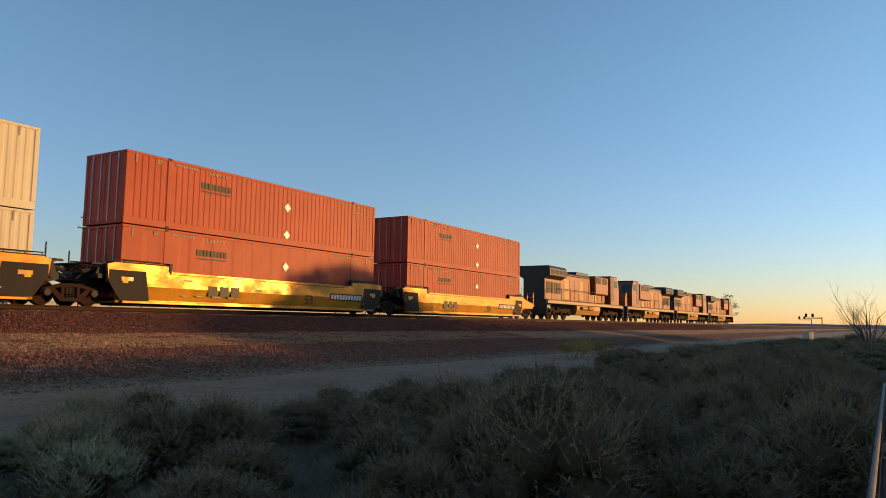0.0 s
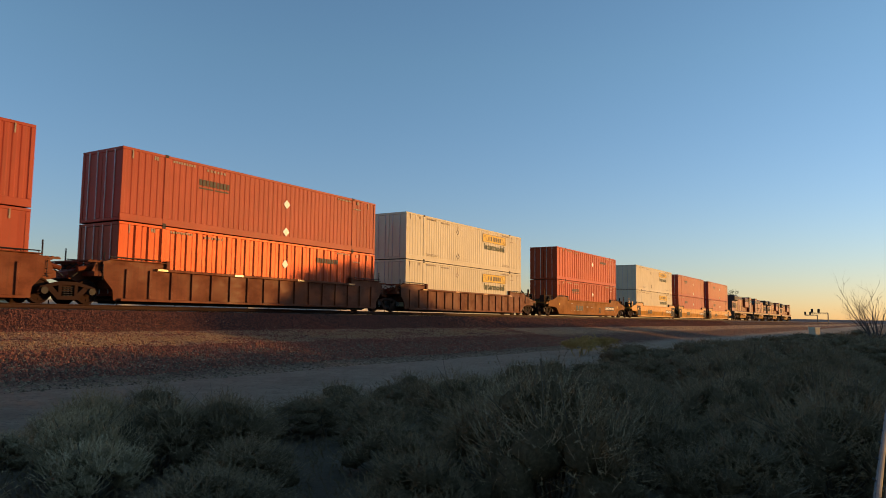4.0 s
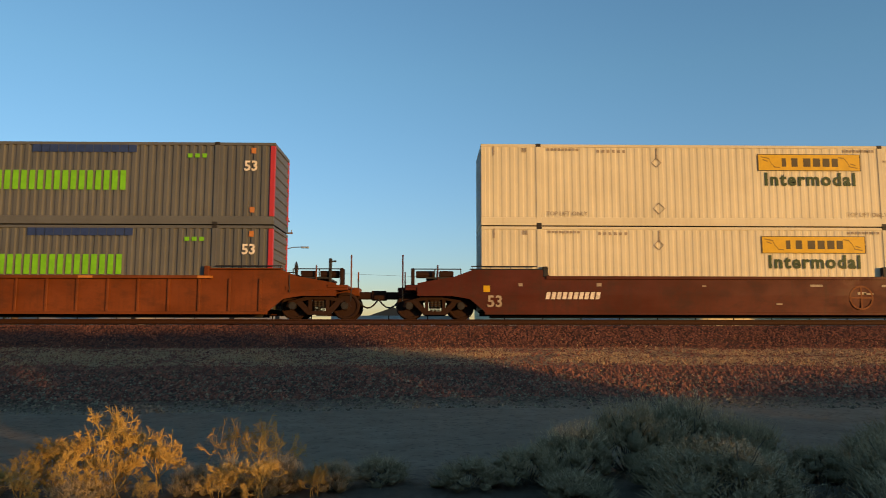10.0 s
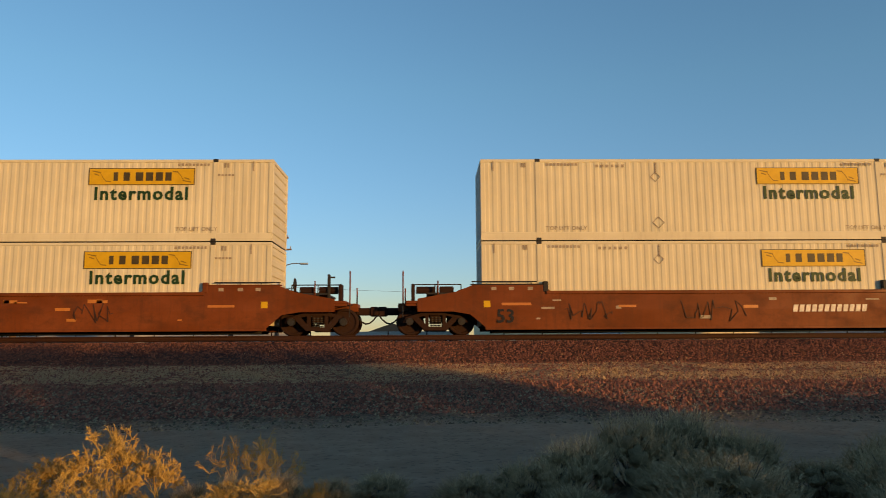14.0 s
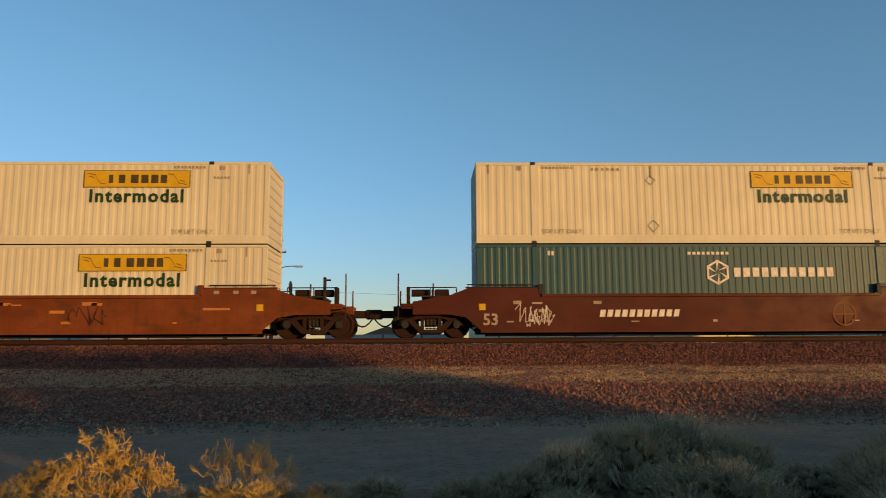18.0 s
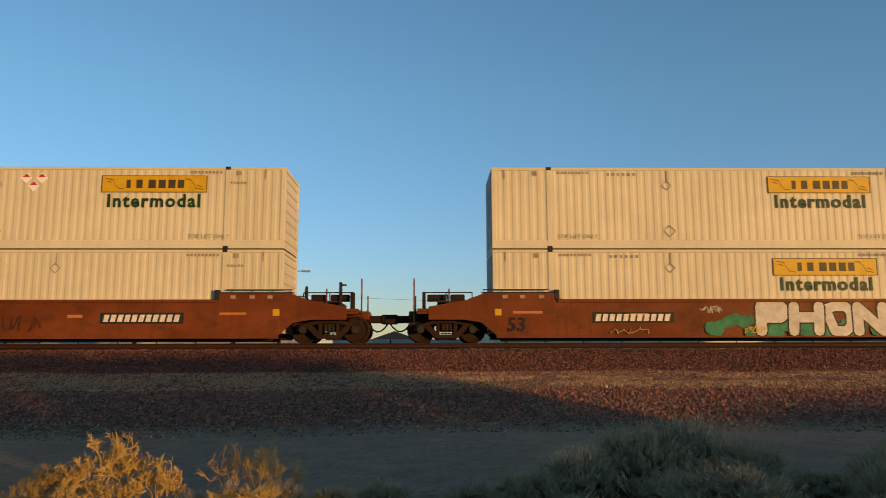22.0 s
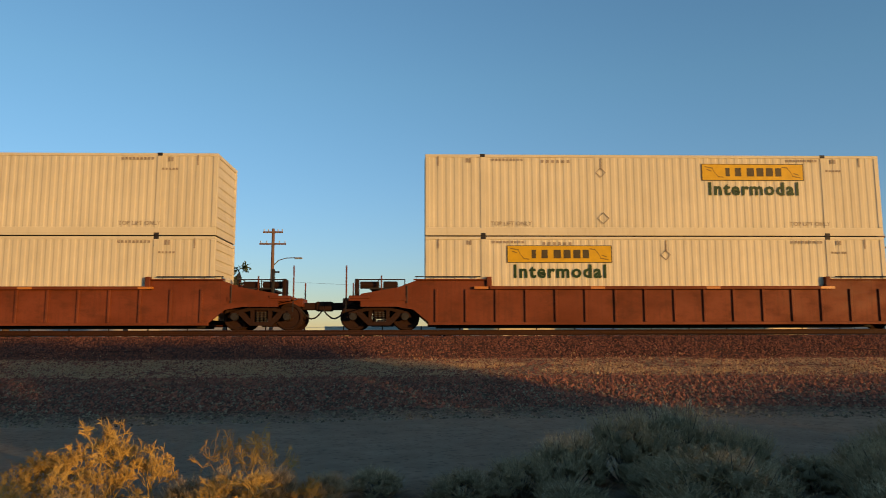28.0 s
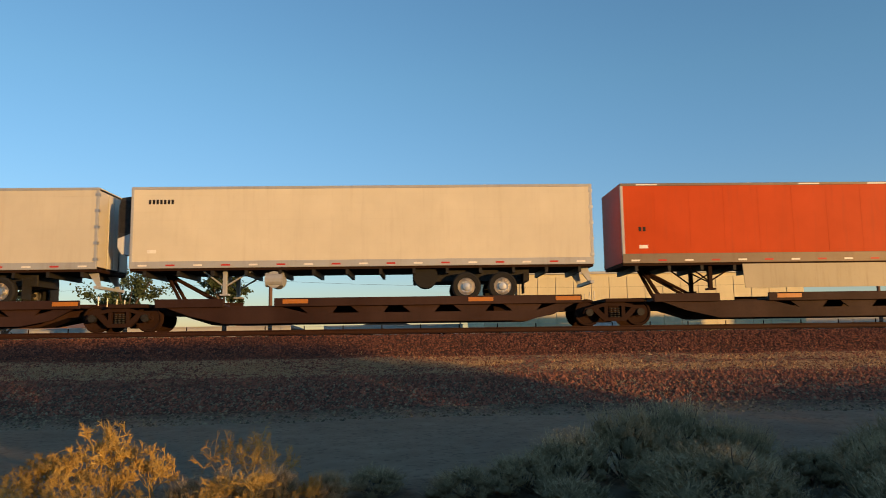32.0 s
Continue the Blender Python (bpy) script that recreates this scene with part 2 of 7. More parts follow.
def thing(name, m, label, category, group="", kind=""):
    ob = new(name)
    ob.empty_display_size = 0.3
    ob.matrix_basis = m
    return tagged(ob, label, category, group, kind)


WORDS = {}


def word(text, height, material, shear=0.0, bold=0.0, width=0.0):
    """Mesh of a word in the built-in font, upright in the xz plane, facing -y; x from 0."""
    key = (text, height, material.name, shear)
    if key not in WORDS:
        cu = bpy.data.curves.new("word", "FONT")
        cu.body, cu.size, cu.extrude, cu.shear, cu.offset, cu.resolution_u = text, height * 1.37, 0.001, shear, bold, 2
        cu.space_character = 1.16 if width else 1.0
        ob = bpy.data.objects.new("word", cu)
        scene.collection.objects.link(ob)
        me = bpy.data.meshes.new_from_object(ob.evaluated_get(bpy.context.evaluated_depsgraph_get()))
        bpy.data.objects.remove(ob)
        me.transform(Matrix.Rotation(radians(90), 4, "X"))
        if width:
            x0, x1 = min(v.co.x for v in me.vertices), max(v.co.x for v in me.vertices)
            me.transform(Matrix.Diagonal((width / (x1 - x0), 1, 1, 1)))
        me.materials.clear()
        me.materials.append(material)
        WORDS[key] = me
    return WORDS[key]

# ---- the train: measures ----
SPEED = 21.346                 # metres a second, towards +x
RAIL = 2.05                    # top of the rails
TRACK = 26.215                 # middle of the near track
BOX_L, BOX_W, BOX_H = 16.154, 2.591, 2.896
MOVING = []                    # (thing, x at 0 s, y, z)


def rolling(ob, s, y=TRACK, z=RAIL):
    MOVING.append((ob, s, y, z))
    return ob


# ---- ground ----
def ground_height(x, y):
    prof = ((-9, 0.0), (11, 0.0), (15.6, 0.03), (17.0, 0.22), (19.2, 0.66), (23.0, 1.13), (24.45, 1.795), (28.2, 1.80), (30.5, 1.25), (34, 1.05), (60, 1.0))
    z = prof[0][1] if y < prof[0][0] else prof[-1][1]
    for (a, p), (b, q) in zip(prof, prof[1:]):
        if a <= y < b:
            z = p + (q - p) * (y - a) / (b - a)
    k = 0.0 if 23.5 < y < 28.6 else 1.0
    return z + k * (0.05 * noise.noise((x * 0.35, y * 0.35, 0)) + 0.14 * noise.noise((x * 0.07, y * 0.07, 3)) * min(1, abs(y - 26) / 12))


def soil_material():
    m, n, l, b = nodes_of("desert_ground")
    v = coords(n, l)
    sep = n.new("ShaderNodeSeparateXYZ")
    l.new(v, sep.inputs[0])
    big, mid, fine = noise_node(n, l, v, 0.25, 4), noise_node(n, l, v, 1.7, 5, 0.65), noise_node(n, l, v, 22, 6, 0.7)
    wob = n.new("ShaderNodeMath")
    wob.operation = "MULTIPLY_ADD"
    l.new(mid.outputs[0], wob.inputs[0])
    wob.inputs[1].default_value = 2.6
    l.new(sep.outputs[1], wob.inputs[2])
    road = mixed(n, l, ramp(n, l, mid.outputs[0], 0.3, 0.7), (0.34, 0.265, 0.18), (0.45, 0.355, 0.245))
    # crushed stone: every cell a pebble of its own tone, shade painted dark into the chinks
    cell = n.new("ShaderNodeTexVoronoi")
    cell.inputs["Scale"].default_value = 15
    l.new(v, cell.inputs["Vector"])
    shade = n.new("ShaderNodeSeparateXYZ")
    l.new(cell.outputs["Color"], shade.inputs[0])
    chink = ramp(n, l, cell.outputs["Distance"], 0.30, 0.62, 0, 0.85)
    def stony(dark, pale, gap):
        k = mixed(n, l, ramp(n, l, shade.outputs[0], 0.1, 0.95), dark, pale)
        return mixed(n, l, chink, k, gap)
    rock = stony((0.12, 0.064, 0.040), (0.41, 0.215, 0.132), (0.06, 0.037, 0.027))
    tan = mixed(n, l, ramp(n, l, fine.outputs[0], 0.35, 0.7), (0.38, 0.25, 0.13), (0.64, 0.43, 0.235))
    tan = mixed(n, l, ramp(n, l, shade.outputs[1], 0.62, 0.72, 0, 0.8), tan, (0.10, 0.06, 0.045))
    road = mixed(n, l, ramp(n, l, shade.outputs[1], 0.86, 0.92, 0, 0.45), road, (0.14, 0.11, 0.085))
    tan = mixed(n, l, ramp(n, l, mid.outputs[0], 0.54, 0.66, 0, 0.8), tan, rock)
    far = mixed(n, l, ramp(n, l, mid.outputs[0], 0.35, 0.65), (0.22, 0.17, 0.12), (0.32, 0.26, 0.19))
    y = wob.outputs[0]
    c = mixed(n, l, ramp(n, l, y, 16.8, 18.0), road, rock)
    c = mixed(n, l, ramp(n, l, y, 8.9, 10.0, 0.8, 0.0), c, (0.15, 0.11, 0.07))
    c = mixed(n, l, ramp(n, l, y, 20.1, 21.3), c, tan)
    # ground darkened under the ballast, for the shade between its stones
    bed = mixed(n, l, ramp(n, l, fine.outputs[0], 0.4, 0.65), (0.045, 0.024, 0.019), (0.10, 0.05, 0.04))
    c = mixed(n, l, ramp(n, l, sep.outputs[1], 22.7, 23.1), c, bed)
    c = mixed(n, l, ramp(n, l, y, 30.2, 32.0), c, far)
    c = mixed(n, l, ramp(n, l, big.outputs[0], 0.45, 0.75, 0, 0.35), c, (0.16, 0.11, 0.08))
    l.new(c, b.inputs["Base Color"])
    b.inputs["Roughness"].default_value = 0.95
    b.inputs["Specular IOR Level"].default_value = 0.15
    bump(n, l, b, fine.outputs[0], 1.0, 0.12)
    return m


SOIL = soil_material()


def steps(*runs):
    out = []
    for a, b, d in runs:
        n = max(1, round((b - a) / d))
        out += [a + (b - a) * i / n for i in range(n)]
    return out + [runs[-1][1]]


def build_ground():
    xs = steps((-3000, -400, 400), (-400, -60, 20), (-60, 90, 0.6), (90, 300, 6), (300, 600, 30), (600, 3000, 400))
    ys = steps((-3000, -200, 400), (-200, -20, 15), (-20, 8, 1.0), (8, 30, 0.35), (30, 60, 2), (60, 300, 30), (300, 3000, 450))
    v = [(x, y, ground_height(x, y)) for x in xs for y in ys]
    k = len(ys)
    f = [(i * k + j, (i + 1) * k + j, (i + 1) * k + j + 1, i * k + j + 1) for i in range(len(xs) - 1) for j in range(k - 1)]
    me = bpy.data.meshes.new("ground")
    me.from_pydata(v, [], f)
    me.materials.append(SOIL)
    for p in me.polygons:
        p.use_smooth = True
    return tagged(new("ground", me), "dry desert ground with dirt road and embankment", "ground", kind="structure")


build_ground()


# ---- track ----
def build_track(y, label):
    root = thing("railway_track", pose(0, y, RAIL), label, "railway track", kind="structure")
    for s in (-1, 1):
        m = Mesh().prism([(s * 0.752 + a, b) for a, b in ((-0.075, -0.18), (0.075, -0.18), (0.075, -0.165), (0.012, -0.14), (0.010, -0.05), (0.036, -0.035), (0.036, -0.003), (0.030, 0.0), (-0.030, 0.0), (-0.036, -0.003), (-0.036, -0.035), (-0.010, -0.05), (-0.012, -0.14), (-0.075, -0.165))], -700, 1500, "x")
        part("rail", m, RAILHEAD, root, "rust-brown steel rail")
    tie = Mesh().box(-0.12, 0.12, -1.3, 1.3, -0.42, -0.20, 0.015).data("sleeper", BLACK)
    for i in range(150):
        part("sleeper", tie, IRON, root, "", pose(-26 + i * 0.55, 0, 0))
    return root


build_track(TRACK, "near railway track of rusty rails on ballast")


# ---- containers ----
def corrugated(x0, x1, z0, z1, y, depth, pitch, out):
    """An upright corrugated sheet along x; its outer flats lie at y, its grooves depth further in."""
    n = max(1, round((x1 - x0) / pitch))
    p = (x1 - x0) / n
    pts = []
    for i in range(n):
        a = x0 + i * p
        pts += [(a, 0), (a + 0.42 * p, 0), (a + 0.56 * p, 1), (a + 0.86 * p, 1)]
    pts.append((x1, 0))
    m = Mesh()
    v = []
    for x, d in pts:
        v += [(x, y - out * depth * d, z0), (x, y - out * depth * d, z1)]
    k = len(pts)
    m.add(v, [(2 * i, 2 * i + 2, 2 * i + 3, 2 * i + 1) for i in range(k - 1)])
    return m


def build_container(style):
    """One 53-foot container, its origin at the middle of its underside."""
    mat, pitch, depth = style["paint"], style.get("pitch", 0.28), style.get("depth", 0.014)
    root = thing("shipping_container", Matrix(), style["label"], "container", "containers on the train")
    hx, hy, q = BOX_L / 2, BOX_W / 2, 6.06
    post_mat = style.get("post", mat)
    for out in (-1, 1):
        m = Mesh()
        for a, b in ((-hx + 0.16, -q - 0.09), (-q + 0.09, q - 0.09), (q + 0.09, hx - 0.16)):
            s = corrugated(a, b, 0.27, BOX_H - 0.10, out * (hy - 0.012), depth, pitch, out)
            m.add(s.v, s.f)
        part("side_panel", m, mat, root)
        part("top_rail", Mesh().box(-hx, hx, *sorted((out * hy, out * (hy - 0.09))), BOX_H - 0.11, BOX_H - 0.005, 0.01), mat, root)
        part("bottom_rail", Mesh().box(-hx, hx, *sorted((out * hy, out * (hy - 0.07))), 0.01, 0.29, 0.01), mat, root)
        for x in (-hx + 0.085, hx - 0.085):
            part("corner_post", Mesh().box(x - 0.085, x + 0.085, *sorted((out * (hy + 0.003), out * (hy - 0.16))), 0.292, BOX_H - 0.112, 0.015), post_mat, root)
        for x in (-q, q):
            part("lifting_post", Mesh().box(x - 0.085, x + 0.085, *sorted((out * (hy + 0.004), out * (hy - 0.12))), 0.05, BOX_H - 0.09, 0.012), mat, root)
            part("corner_casting", Mesh().box(x - 0.09, x + 0.09, *sorted((out * (hy + 0.012), out * (hy - 0.16))), BOX_H - 0.10, BOX_H + 0.012, 0.01), BLACK, root, "black steel lifting casting")
            part("corner_casting", Mesh().box(x - 0.09, x + 0.09, *sorted((out * (hy + 0.012), out * (hy - 0.16))), -0.012, 0.10, 0.01), BLACK, root, "black steel lifting casting")
    m = Mesh()
    for i in range(29):
        x = -hx + 0.1 + i * (BOX_L - 0.2) / 29
        m.box(x + 0.02, x + (BOX_L - 0.2) / 29 - 0.02, -hy + 0.05, hy - 0.05, BOX_H - 0.05, BOX_H - 0.012)
    m.box(-hx + 0.05, hx - 0.05, -hy + 0.03, hy - 0.03, BOX_H - 0.08, BOX_H - 0.045)
    part("roof", m, mat, root)
    part("floor", Mesh().box(-hx + 0.05, hx - 0.05, -hy + 0.05, hy - 0.05, 0.02, 0.12), IRON, root)
    # doors at the rear, ribbed wall at the front
    prof = [(hx - 0.08, BOX_H - 0.012), (hx - 0.08, 0.02), (hx - 0.004, 0.02), (hx - 0.004, 0.18), (hx - 0.04, 0.20)]
    for i in range(7):
        z = 0.28 + i * 0.36
        prof += [(hx - 0.04, z), (hx - 0.008, z + 0.04), (hx - 0.008, z + 0.20), (hx - 0.04, z + 0.24)]
    prof += [(hx - 0.04, BOX_H - 0.15), (hx - 0.004, BOX_H - 0.13), (hx - 0.004, BOX_H - 0.012)]
    part("front_wall", Mesh().prism(prof, -hy + 0.12, hy - 0.12), mat, root)
    m = Mesh()
    m.box(-hx + 0.004, -hx + 0.09, -hy + 0.1, hy - 0.1, BOX_H - 0.14, BOX_H - 0.01, 0.01)
    m.box(-hx + 0.004, -hx + 0.09, -hy + 0.1, hy - 0.1, 0.02, 0.14, 0.01)
    for side in (-1, 1):
        m.box(-hx + 0.004, -hx + 0.09, *sorted((side * (hy - 0.17), side * (hy - 0.1))), 0.1, BOX_H - 0.1)
    part("door_frame", m, mat, root)
    for side in (-1, 1):
        d = part("door", Mesh().box(-hx + 0.02, -hx + 0.06, *sorted((side * 0.01, side * (hy - 0.17))), 0.15, BOX_H - 0.15, 0.01), mat, root)
        for y in (0.28, 0.82):
            part("locking_bar", Mesh().rod((-hx + 0.0, side * y, 0.1), (-hx + 0.0, side * y, BOX_H - 0.08), 0.022, n=6), GALV, d, "galvanised locking bar")
    style["marks"](root, -hy - 0.004)
    return root


def sheet(x, z, w, h, y, t=0.003):
    return Mesh().box(x, x + w, y - t, y, z, z + h)


def bars(root, name, x, z, w, h, y, material, n, gap=0.35, label="", lean=0.0):
    """A line of writing that cannot be read, as a row of plain bars."""
    m = Mesh()
    p = w / n
    for i in range(n):
        a, b = x + i * p, x + i * p + p * (1 - gap)
        m.prism([(a, z), (b, z), (b + lean * h, z + h), (a + lean * h, z + h)], y - 0.003, y)
    ob = part(name, m, material, root, label)
    return tagged(ob, kind="stuff") if n > 1 else ob


def small_print(root, y, material, lift=True):
    """Stencilled lines too small to read, one part of bars."""
    m = Mesh()
    for x, z, w, h, n, gap in ((-5.75, 2.656, 1.15, 0.09, 9, 0.35), (4.75, 2.656, 1.15, 0.09, 9, 0.35), (-4.0, 2.596, 1.1, 0.10, 6, 0.5), (7.35, 2.476, 0.05, 0.34, 1, 0),
                               (-7.65, 2.476, 0.05, 0.34, 1, 0), (-6.65, 2.596, 0.22, 0.16, 2, 0.35), (6.35, 2.596, 0.22, 0.16, 2, 0.35), (6.15, 2.3, 0.6, 0.07, 5, 0.35)):
        for i in range(n):
            m.box(x + i * w / n, x + (i + 1 - gap) * w / n, y - 0.003, y, z, z + h)
    tagged(part("stencilling", m, material, root), kind="stuff")
    if lift:
        for x in (-5.8, 4.75):
            tagged(part("lettering", word("TOP LIFT ONLY", 0.15, material), material, root, "stencilled words", pose(x, y - 0.003, 0.36)), kind="stuff")


def diamond(root, x, z, r, y, material, name="placard_holder"):
    m = Mesh().prism([(x - r, z), (x, z - r), (x + r, z), (x, z + r)], y - 0.012, y)
    return part(name, m, material, root)


def frame_mark(root, x, z, r, y):
    """An empty placard holder, only its thin diamond frame."""
    m, c = Mesh(), [(x - r, z), (x, z - r), (x + r, z), (x, z + r)]
    for (a, b), (p, q) in zip(c, c[1:] + c[:1]):
        m.rod((a, y - 0.003, b), (p, y - 0.003, q), 0.012, n=4)
    part("placard_holder", m, FAINT, root)


def logo_board(root, x, z, w, h, y):
    """The yellow name panel: a thin dark frame, a row of plain dark bars, a curl at each end."""
    board = part("logo_panel", sheet(x, z, w, h, y, 0.005), LOGO, root, "yellow panel with dark bars")
    k = w / 3.66
    for a, q in ((0.86, 0.15), (1.20, 0.22), (1.62, 0.26), (1.97, 0.25), (2.31, 0.25), (2.64, 0.22)):
        part("letter_bar", Mesh().box(x + a * k, x + (a + q) * k, y - 0.009, y - 0.006, z + 0.15 * h / 0.6, z + 0.45 * h / 0.6), LOGO_DARK, board)
    rim = Mesh()
    for z0, z1, x0, x1 in ((z, z + 0.022, x, x + w), (z + h - 0.022, z + h, x, x + w), (z + 0.022, z + h - 0.022, x, x + 0.03), (z + 0.022, z + h - 0.022, x + w - 0.03, x + w)):
        rim.box(x0, x1, y - 0.008, y - 0.005, z0, z1)
    part("border", rim, LOGO_DARK, board)
    for a, d, f in ((x + 0.12, 1, 1), (x + w - 0.12, -1, -1)):
        m, c = Mesh(), z + h / 2
        for p, q, r, t in ((0.0, 0.20, 0.30, 0.14), (0.26, 0.15, 0.36, -0.02), (0.34, 0.0, 0.48, -0.17), (0.46, -0.16, 0.66, -0.18), (0.06, 0.10, 0.24, 0.04)):
            m.prism([(a + d * p, c + f * q - 0.02), (a + d * r, c + f * t - 0.02), (a + d * r, c + f * t + 0.02), (a + d * p, c + f * q + 0.02)], y - 0.008, y - 0.005)
        part("emblem", m, LOGO_MID, board)
    return board


def intermodal_marks(at, word_too=True, extra=None):
    def marks(root, y):
        if at is not None:
            x = at
            logo_board(root, x, 1.98, 3.66, 0.60, y)
            if word_too:
                part("lettering", word("Intermodal", 0.46, WORD_GREEN, 0, 0.020, 3.22), WORD_GREEN, root, "green word", pose(x + 0.20, y - 0.003, 1.47))
        small_print(root, y, FAINT)
        for x in ((0.3,) if at is None or abs(at) > 2 else (-1.9,)):
            frame_mark(root, x, 2.25, 0.17, y)
            frame_mark(root, x + 0.05, 0.62, 0.2, y)
            bars(root, "lettering", x, BOX_H - 0.55, 0.04, 0.42, y, FAINT, 1, 0)
        if extra:
            extra(root, y)
    return marks


def rust_spots(x0, x1, n, seed, z1=0.9, fat=1.0):
    def extra(root, y):
        r = random.Random(seed)
        m = Mesh()
        for _ in range(n):
            x, z = r.uniform(x0, x1), r.uniform(0.22, z1)
            w = r.uniform(0.015, 0.045) * fat
            k = [(x + w * math.cos(a) * r.uniform(0.6, 1.2), z + w * 2.2 * math.sin(a) * r.uniform(0.6, 1.3)) for a in [i * math.pi / 4 for i in range(8)]]
            m.prism(k, y - 0.0035, y)
        tagged(part("rust_patch", m, RUST if fat < 2 else IRON, root, "rust-brown scuffs"), kind="stuff")
    return extra


def placards(x, z):
    def extra(root, y):
        for dx, dz in ((0, 0), (-0.27, 0.28), (0.27, 0.28)):
            diamond(root, x + dx, z + dz, 0.2, y, TAPE, "hazard_placard")
            m = Mesh().prism([(x + dx - 0.14, z + dz + 0.03), (x + dx + 0.14, z + dz + 0.03), (x + dx, z + dz + 0.17)], y - 0.016, y - 0.013)
            part("hazard_placard", m, TAPE_RED, root)
    return extra


def slant_marks(faded=False, upper=True):
    def marks(root, y):
        ink = FAINT if faded else NAVY
        m = Mesh()
        x0, z0, sl = -2.10, 1.40, 0.26
        def bar(x, z, w, hh):
            k = z - z0
            m.prism([(x + k * sl, z), (x + w + k * sl, z), (x + w + (k + hh) * sl, z + hh), (x + (k + hh) * sl, z + hh)], y - 0.004, y)
        # slanted bars, none joined: three across, three upright, one upright, one with two across, one under a long bar
        for dz in (0.0, 0.33, 0.66):
            bar(x0 + 0.02, z0 + dz, 0.84, 0.23)
        for dx in (0.98, 1.34, 1.70):
            bar(x0 + dx, z0, 0.25, 0.89)
        bar(x0 + 2.10, z0, 0.26, 0.89)
        bar(x0 + 2.50, z0, 0.27, 0.89)
        for dz in (0.33, 0.66):
            bar(x0 + 2.83, z0 + dz, 0.45, 0.23)
        bar(x0 + 3.46, z0 + 0.66, 0.86, 0.23)
        bar(x0 + 3.72, z0, 0.30, 0.60)
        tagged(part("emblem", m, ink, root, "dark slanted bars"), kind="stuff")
        if upper:
            part("lettering", word("INTERMODAL", 0.26, NAVY), NAVY, root, "dark serif word", pose(-0.68, y - 0.003, 0.92))
        bars(root, "lettering", 4.45, 2.35, 1.15, 0.13, y, NAVY, 8)
        part("lettering", word("53", 0.2, NAVY), NAVY, root, "", pose(7.1, y - 0.003, 0.62))
        part("lettering", word("53", 0.2, NAVY), NAVY, root, "", pose(-5.6, y - 0.003, 0.62))
        m = Mesh()
        for i in range(38):
            m.box(-7.8 + i * 0.41, -7.8 + i * 0.41 + 0.17, y - 0.004, y, 0.13, 0.19)
        tagged(part("drain_slot", m, IRON, root), kind="stuff")
        for x in (-7.6, -7.35, 7.35, 7.6):
            bars(root, "lettering", x, BOX_H - 0.34, 0.07, 0.16, y, INK, 1, 0)
    return marks


def grey_marks(root, y):
    for x, n, z in ((-5.75, 7, 1.75), (-2.9, 21, 1.2)):
        for i in range(n):
            part("lime_block", Mesh().box(x + i * 0.283, x + i * 0.283 + 0.19, y - 0.004, y, z, z + (0.82 if n == 7 else 0.68)), LIME, root, "lime green paint on a rib")
    part("lettering", word("53", 0.36, PALE, 0, 0.012), PALE, root, "", pose(7.0, y - 0.003, 1.9))
    bars(root, "lettering", 5.05, 2.35, 0.75, 0.14, y, LIME, 3)
    m = Mesh()
    for i in range(12):
        m.box(-0.3 + i * 0.3, -0.3 + i * 0.3 + 0.28, y - 0.004, y, 2.53, 2.79)
    tagged(part("blue_patch", m, DEEP_BLUE, root, "dark blue patch under the roof rail"), kind="stuff")
    for z in (0.42, 2.5):
        bars(root, "lettering", 7.25, z, 0.16, 0.2, y, REFLECT, 1, 0)
    bars(root, "lettering", -5.0, 0.28, 0.2, 0.08, y, TAPE, 1, 0)


def green_marks(root, y):
    m = Mesh()
    for i in range(6):
        a, b = i * math.pi / 3 + math.pi / 6, i * math.pi / 3 + math.pi / 2
        m.prism([(0.33 + 0.44 * math.cos(a), 1.9 + 0.44 * math.sin(a)), (0.33 + 0.44 * math.cos(b), 1.9 + 0.44 * math.sin(b)), (0.33 + 0.36 * math.cos(b), 1.9 + 0.36 * math.sin(b)), (0.33 + 0.36 * math.cos(a), 1.9 + 0.36 * math.sin(a))], y - 0.004, y)
        m.prism([(0.33 + 0.05 * math.cos(b), 1.9 + 0.05 * math.sin(b)), (0.33 + 0.38 * math.cos(a - 0.1), 1.9 + 0.38 * math.sin(a - 0.1)), (0.33 + 0.38 * math.cos(a + 0.1), 1.9 + 0.38 * math.sin(a + 0.1))], y - 0.004, y)
    part("emblem", m, PALE, root, "pale hexagonal badge")
    bars(root, "lettering", 0.9, 1.74, 3.6, 0.32, y, PALE, 11, 0.3, "row of pale bars")
    bars(root, "lettering", -0.7, 2.52, 1.5, 0.1, y, PALE, 9)
    bars(root, "lettering", 6.5, 2.4, 1.15, 0.14, y, PALE, 8)
    bars(root, "lettering", -5.6, 2.5, 0.25, 0.16, y, PALE, 2)


def red_marks(low=False, sign=True):
    def marks(root, y):
        bars(root, "lettering", -4.4 if not low else -4.5, 1.95, 1.7, 0.26, y, INK, 9, 0.25, "dark bars")
        bars(root, "lettering", -4.4 if not low else -4.5, 1.80, 1.7, 0.06, y, INK, 2, 0.1)
        if sign:
            diamond(root, 0.9, 1.85, 0.22, y, TAPE)
        if not low:
            diamond(root, 0.9, 0.5, 0.22, y, TAPE)
        small_print(root, y, FAINT, False)
    return marks


def stock_marks(root, y):
    """A container whose lettered side is turned away."""
    bars(root, "lettering", 3.2, 2.1, 1.7, 0.24, y, INK, 9, 0.25, "dark bars")
    diamond(root, 0.9, 1.85, 0.22, y, TAPE)
    small_print(root, y, FAINT, False)


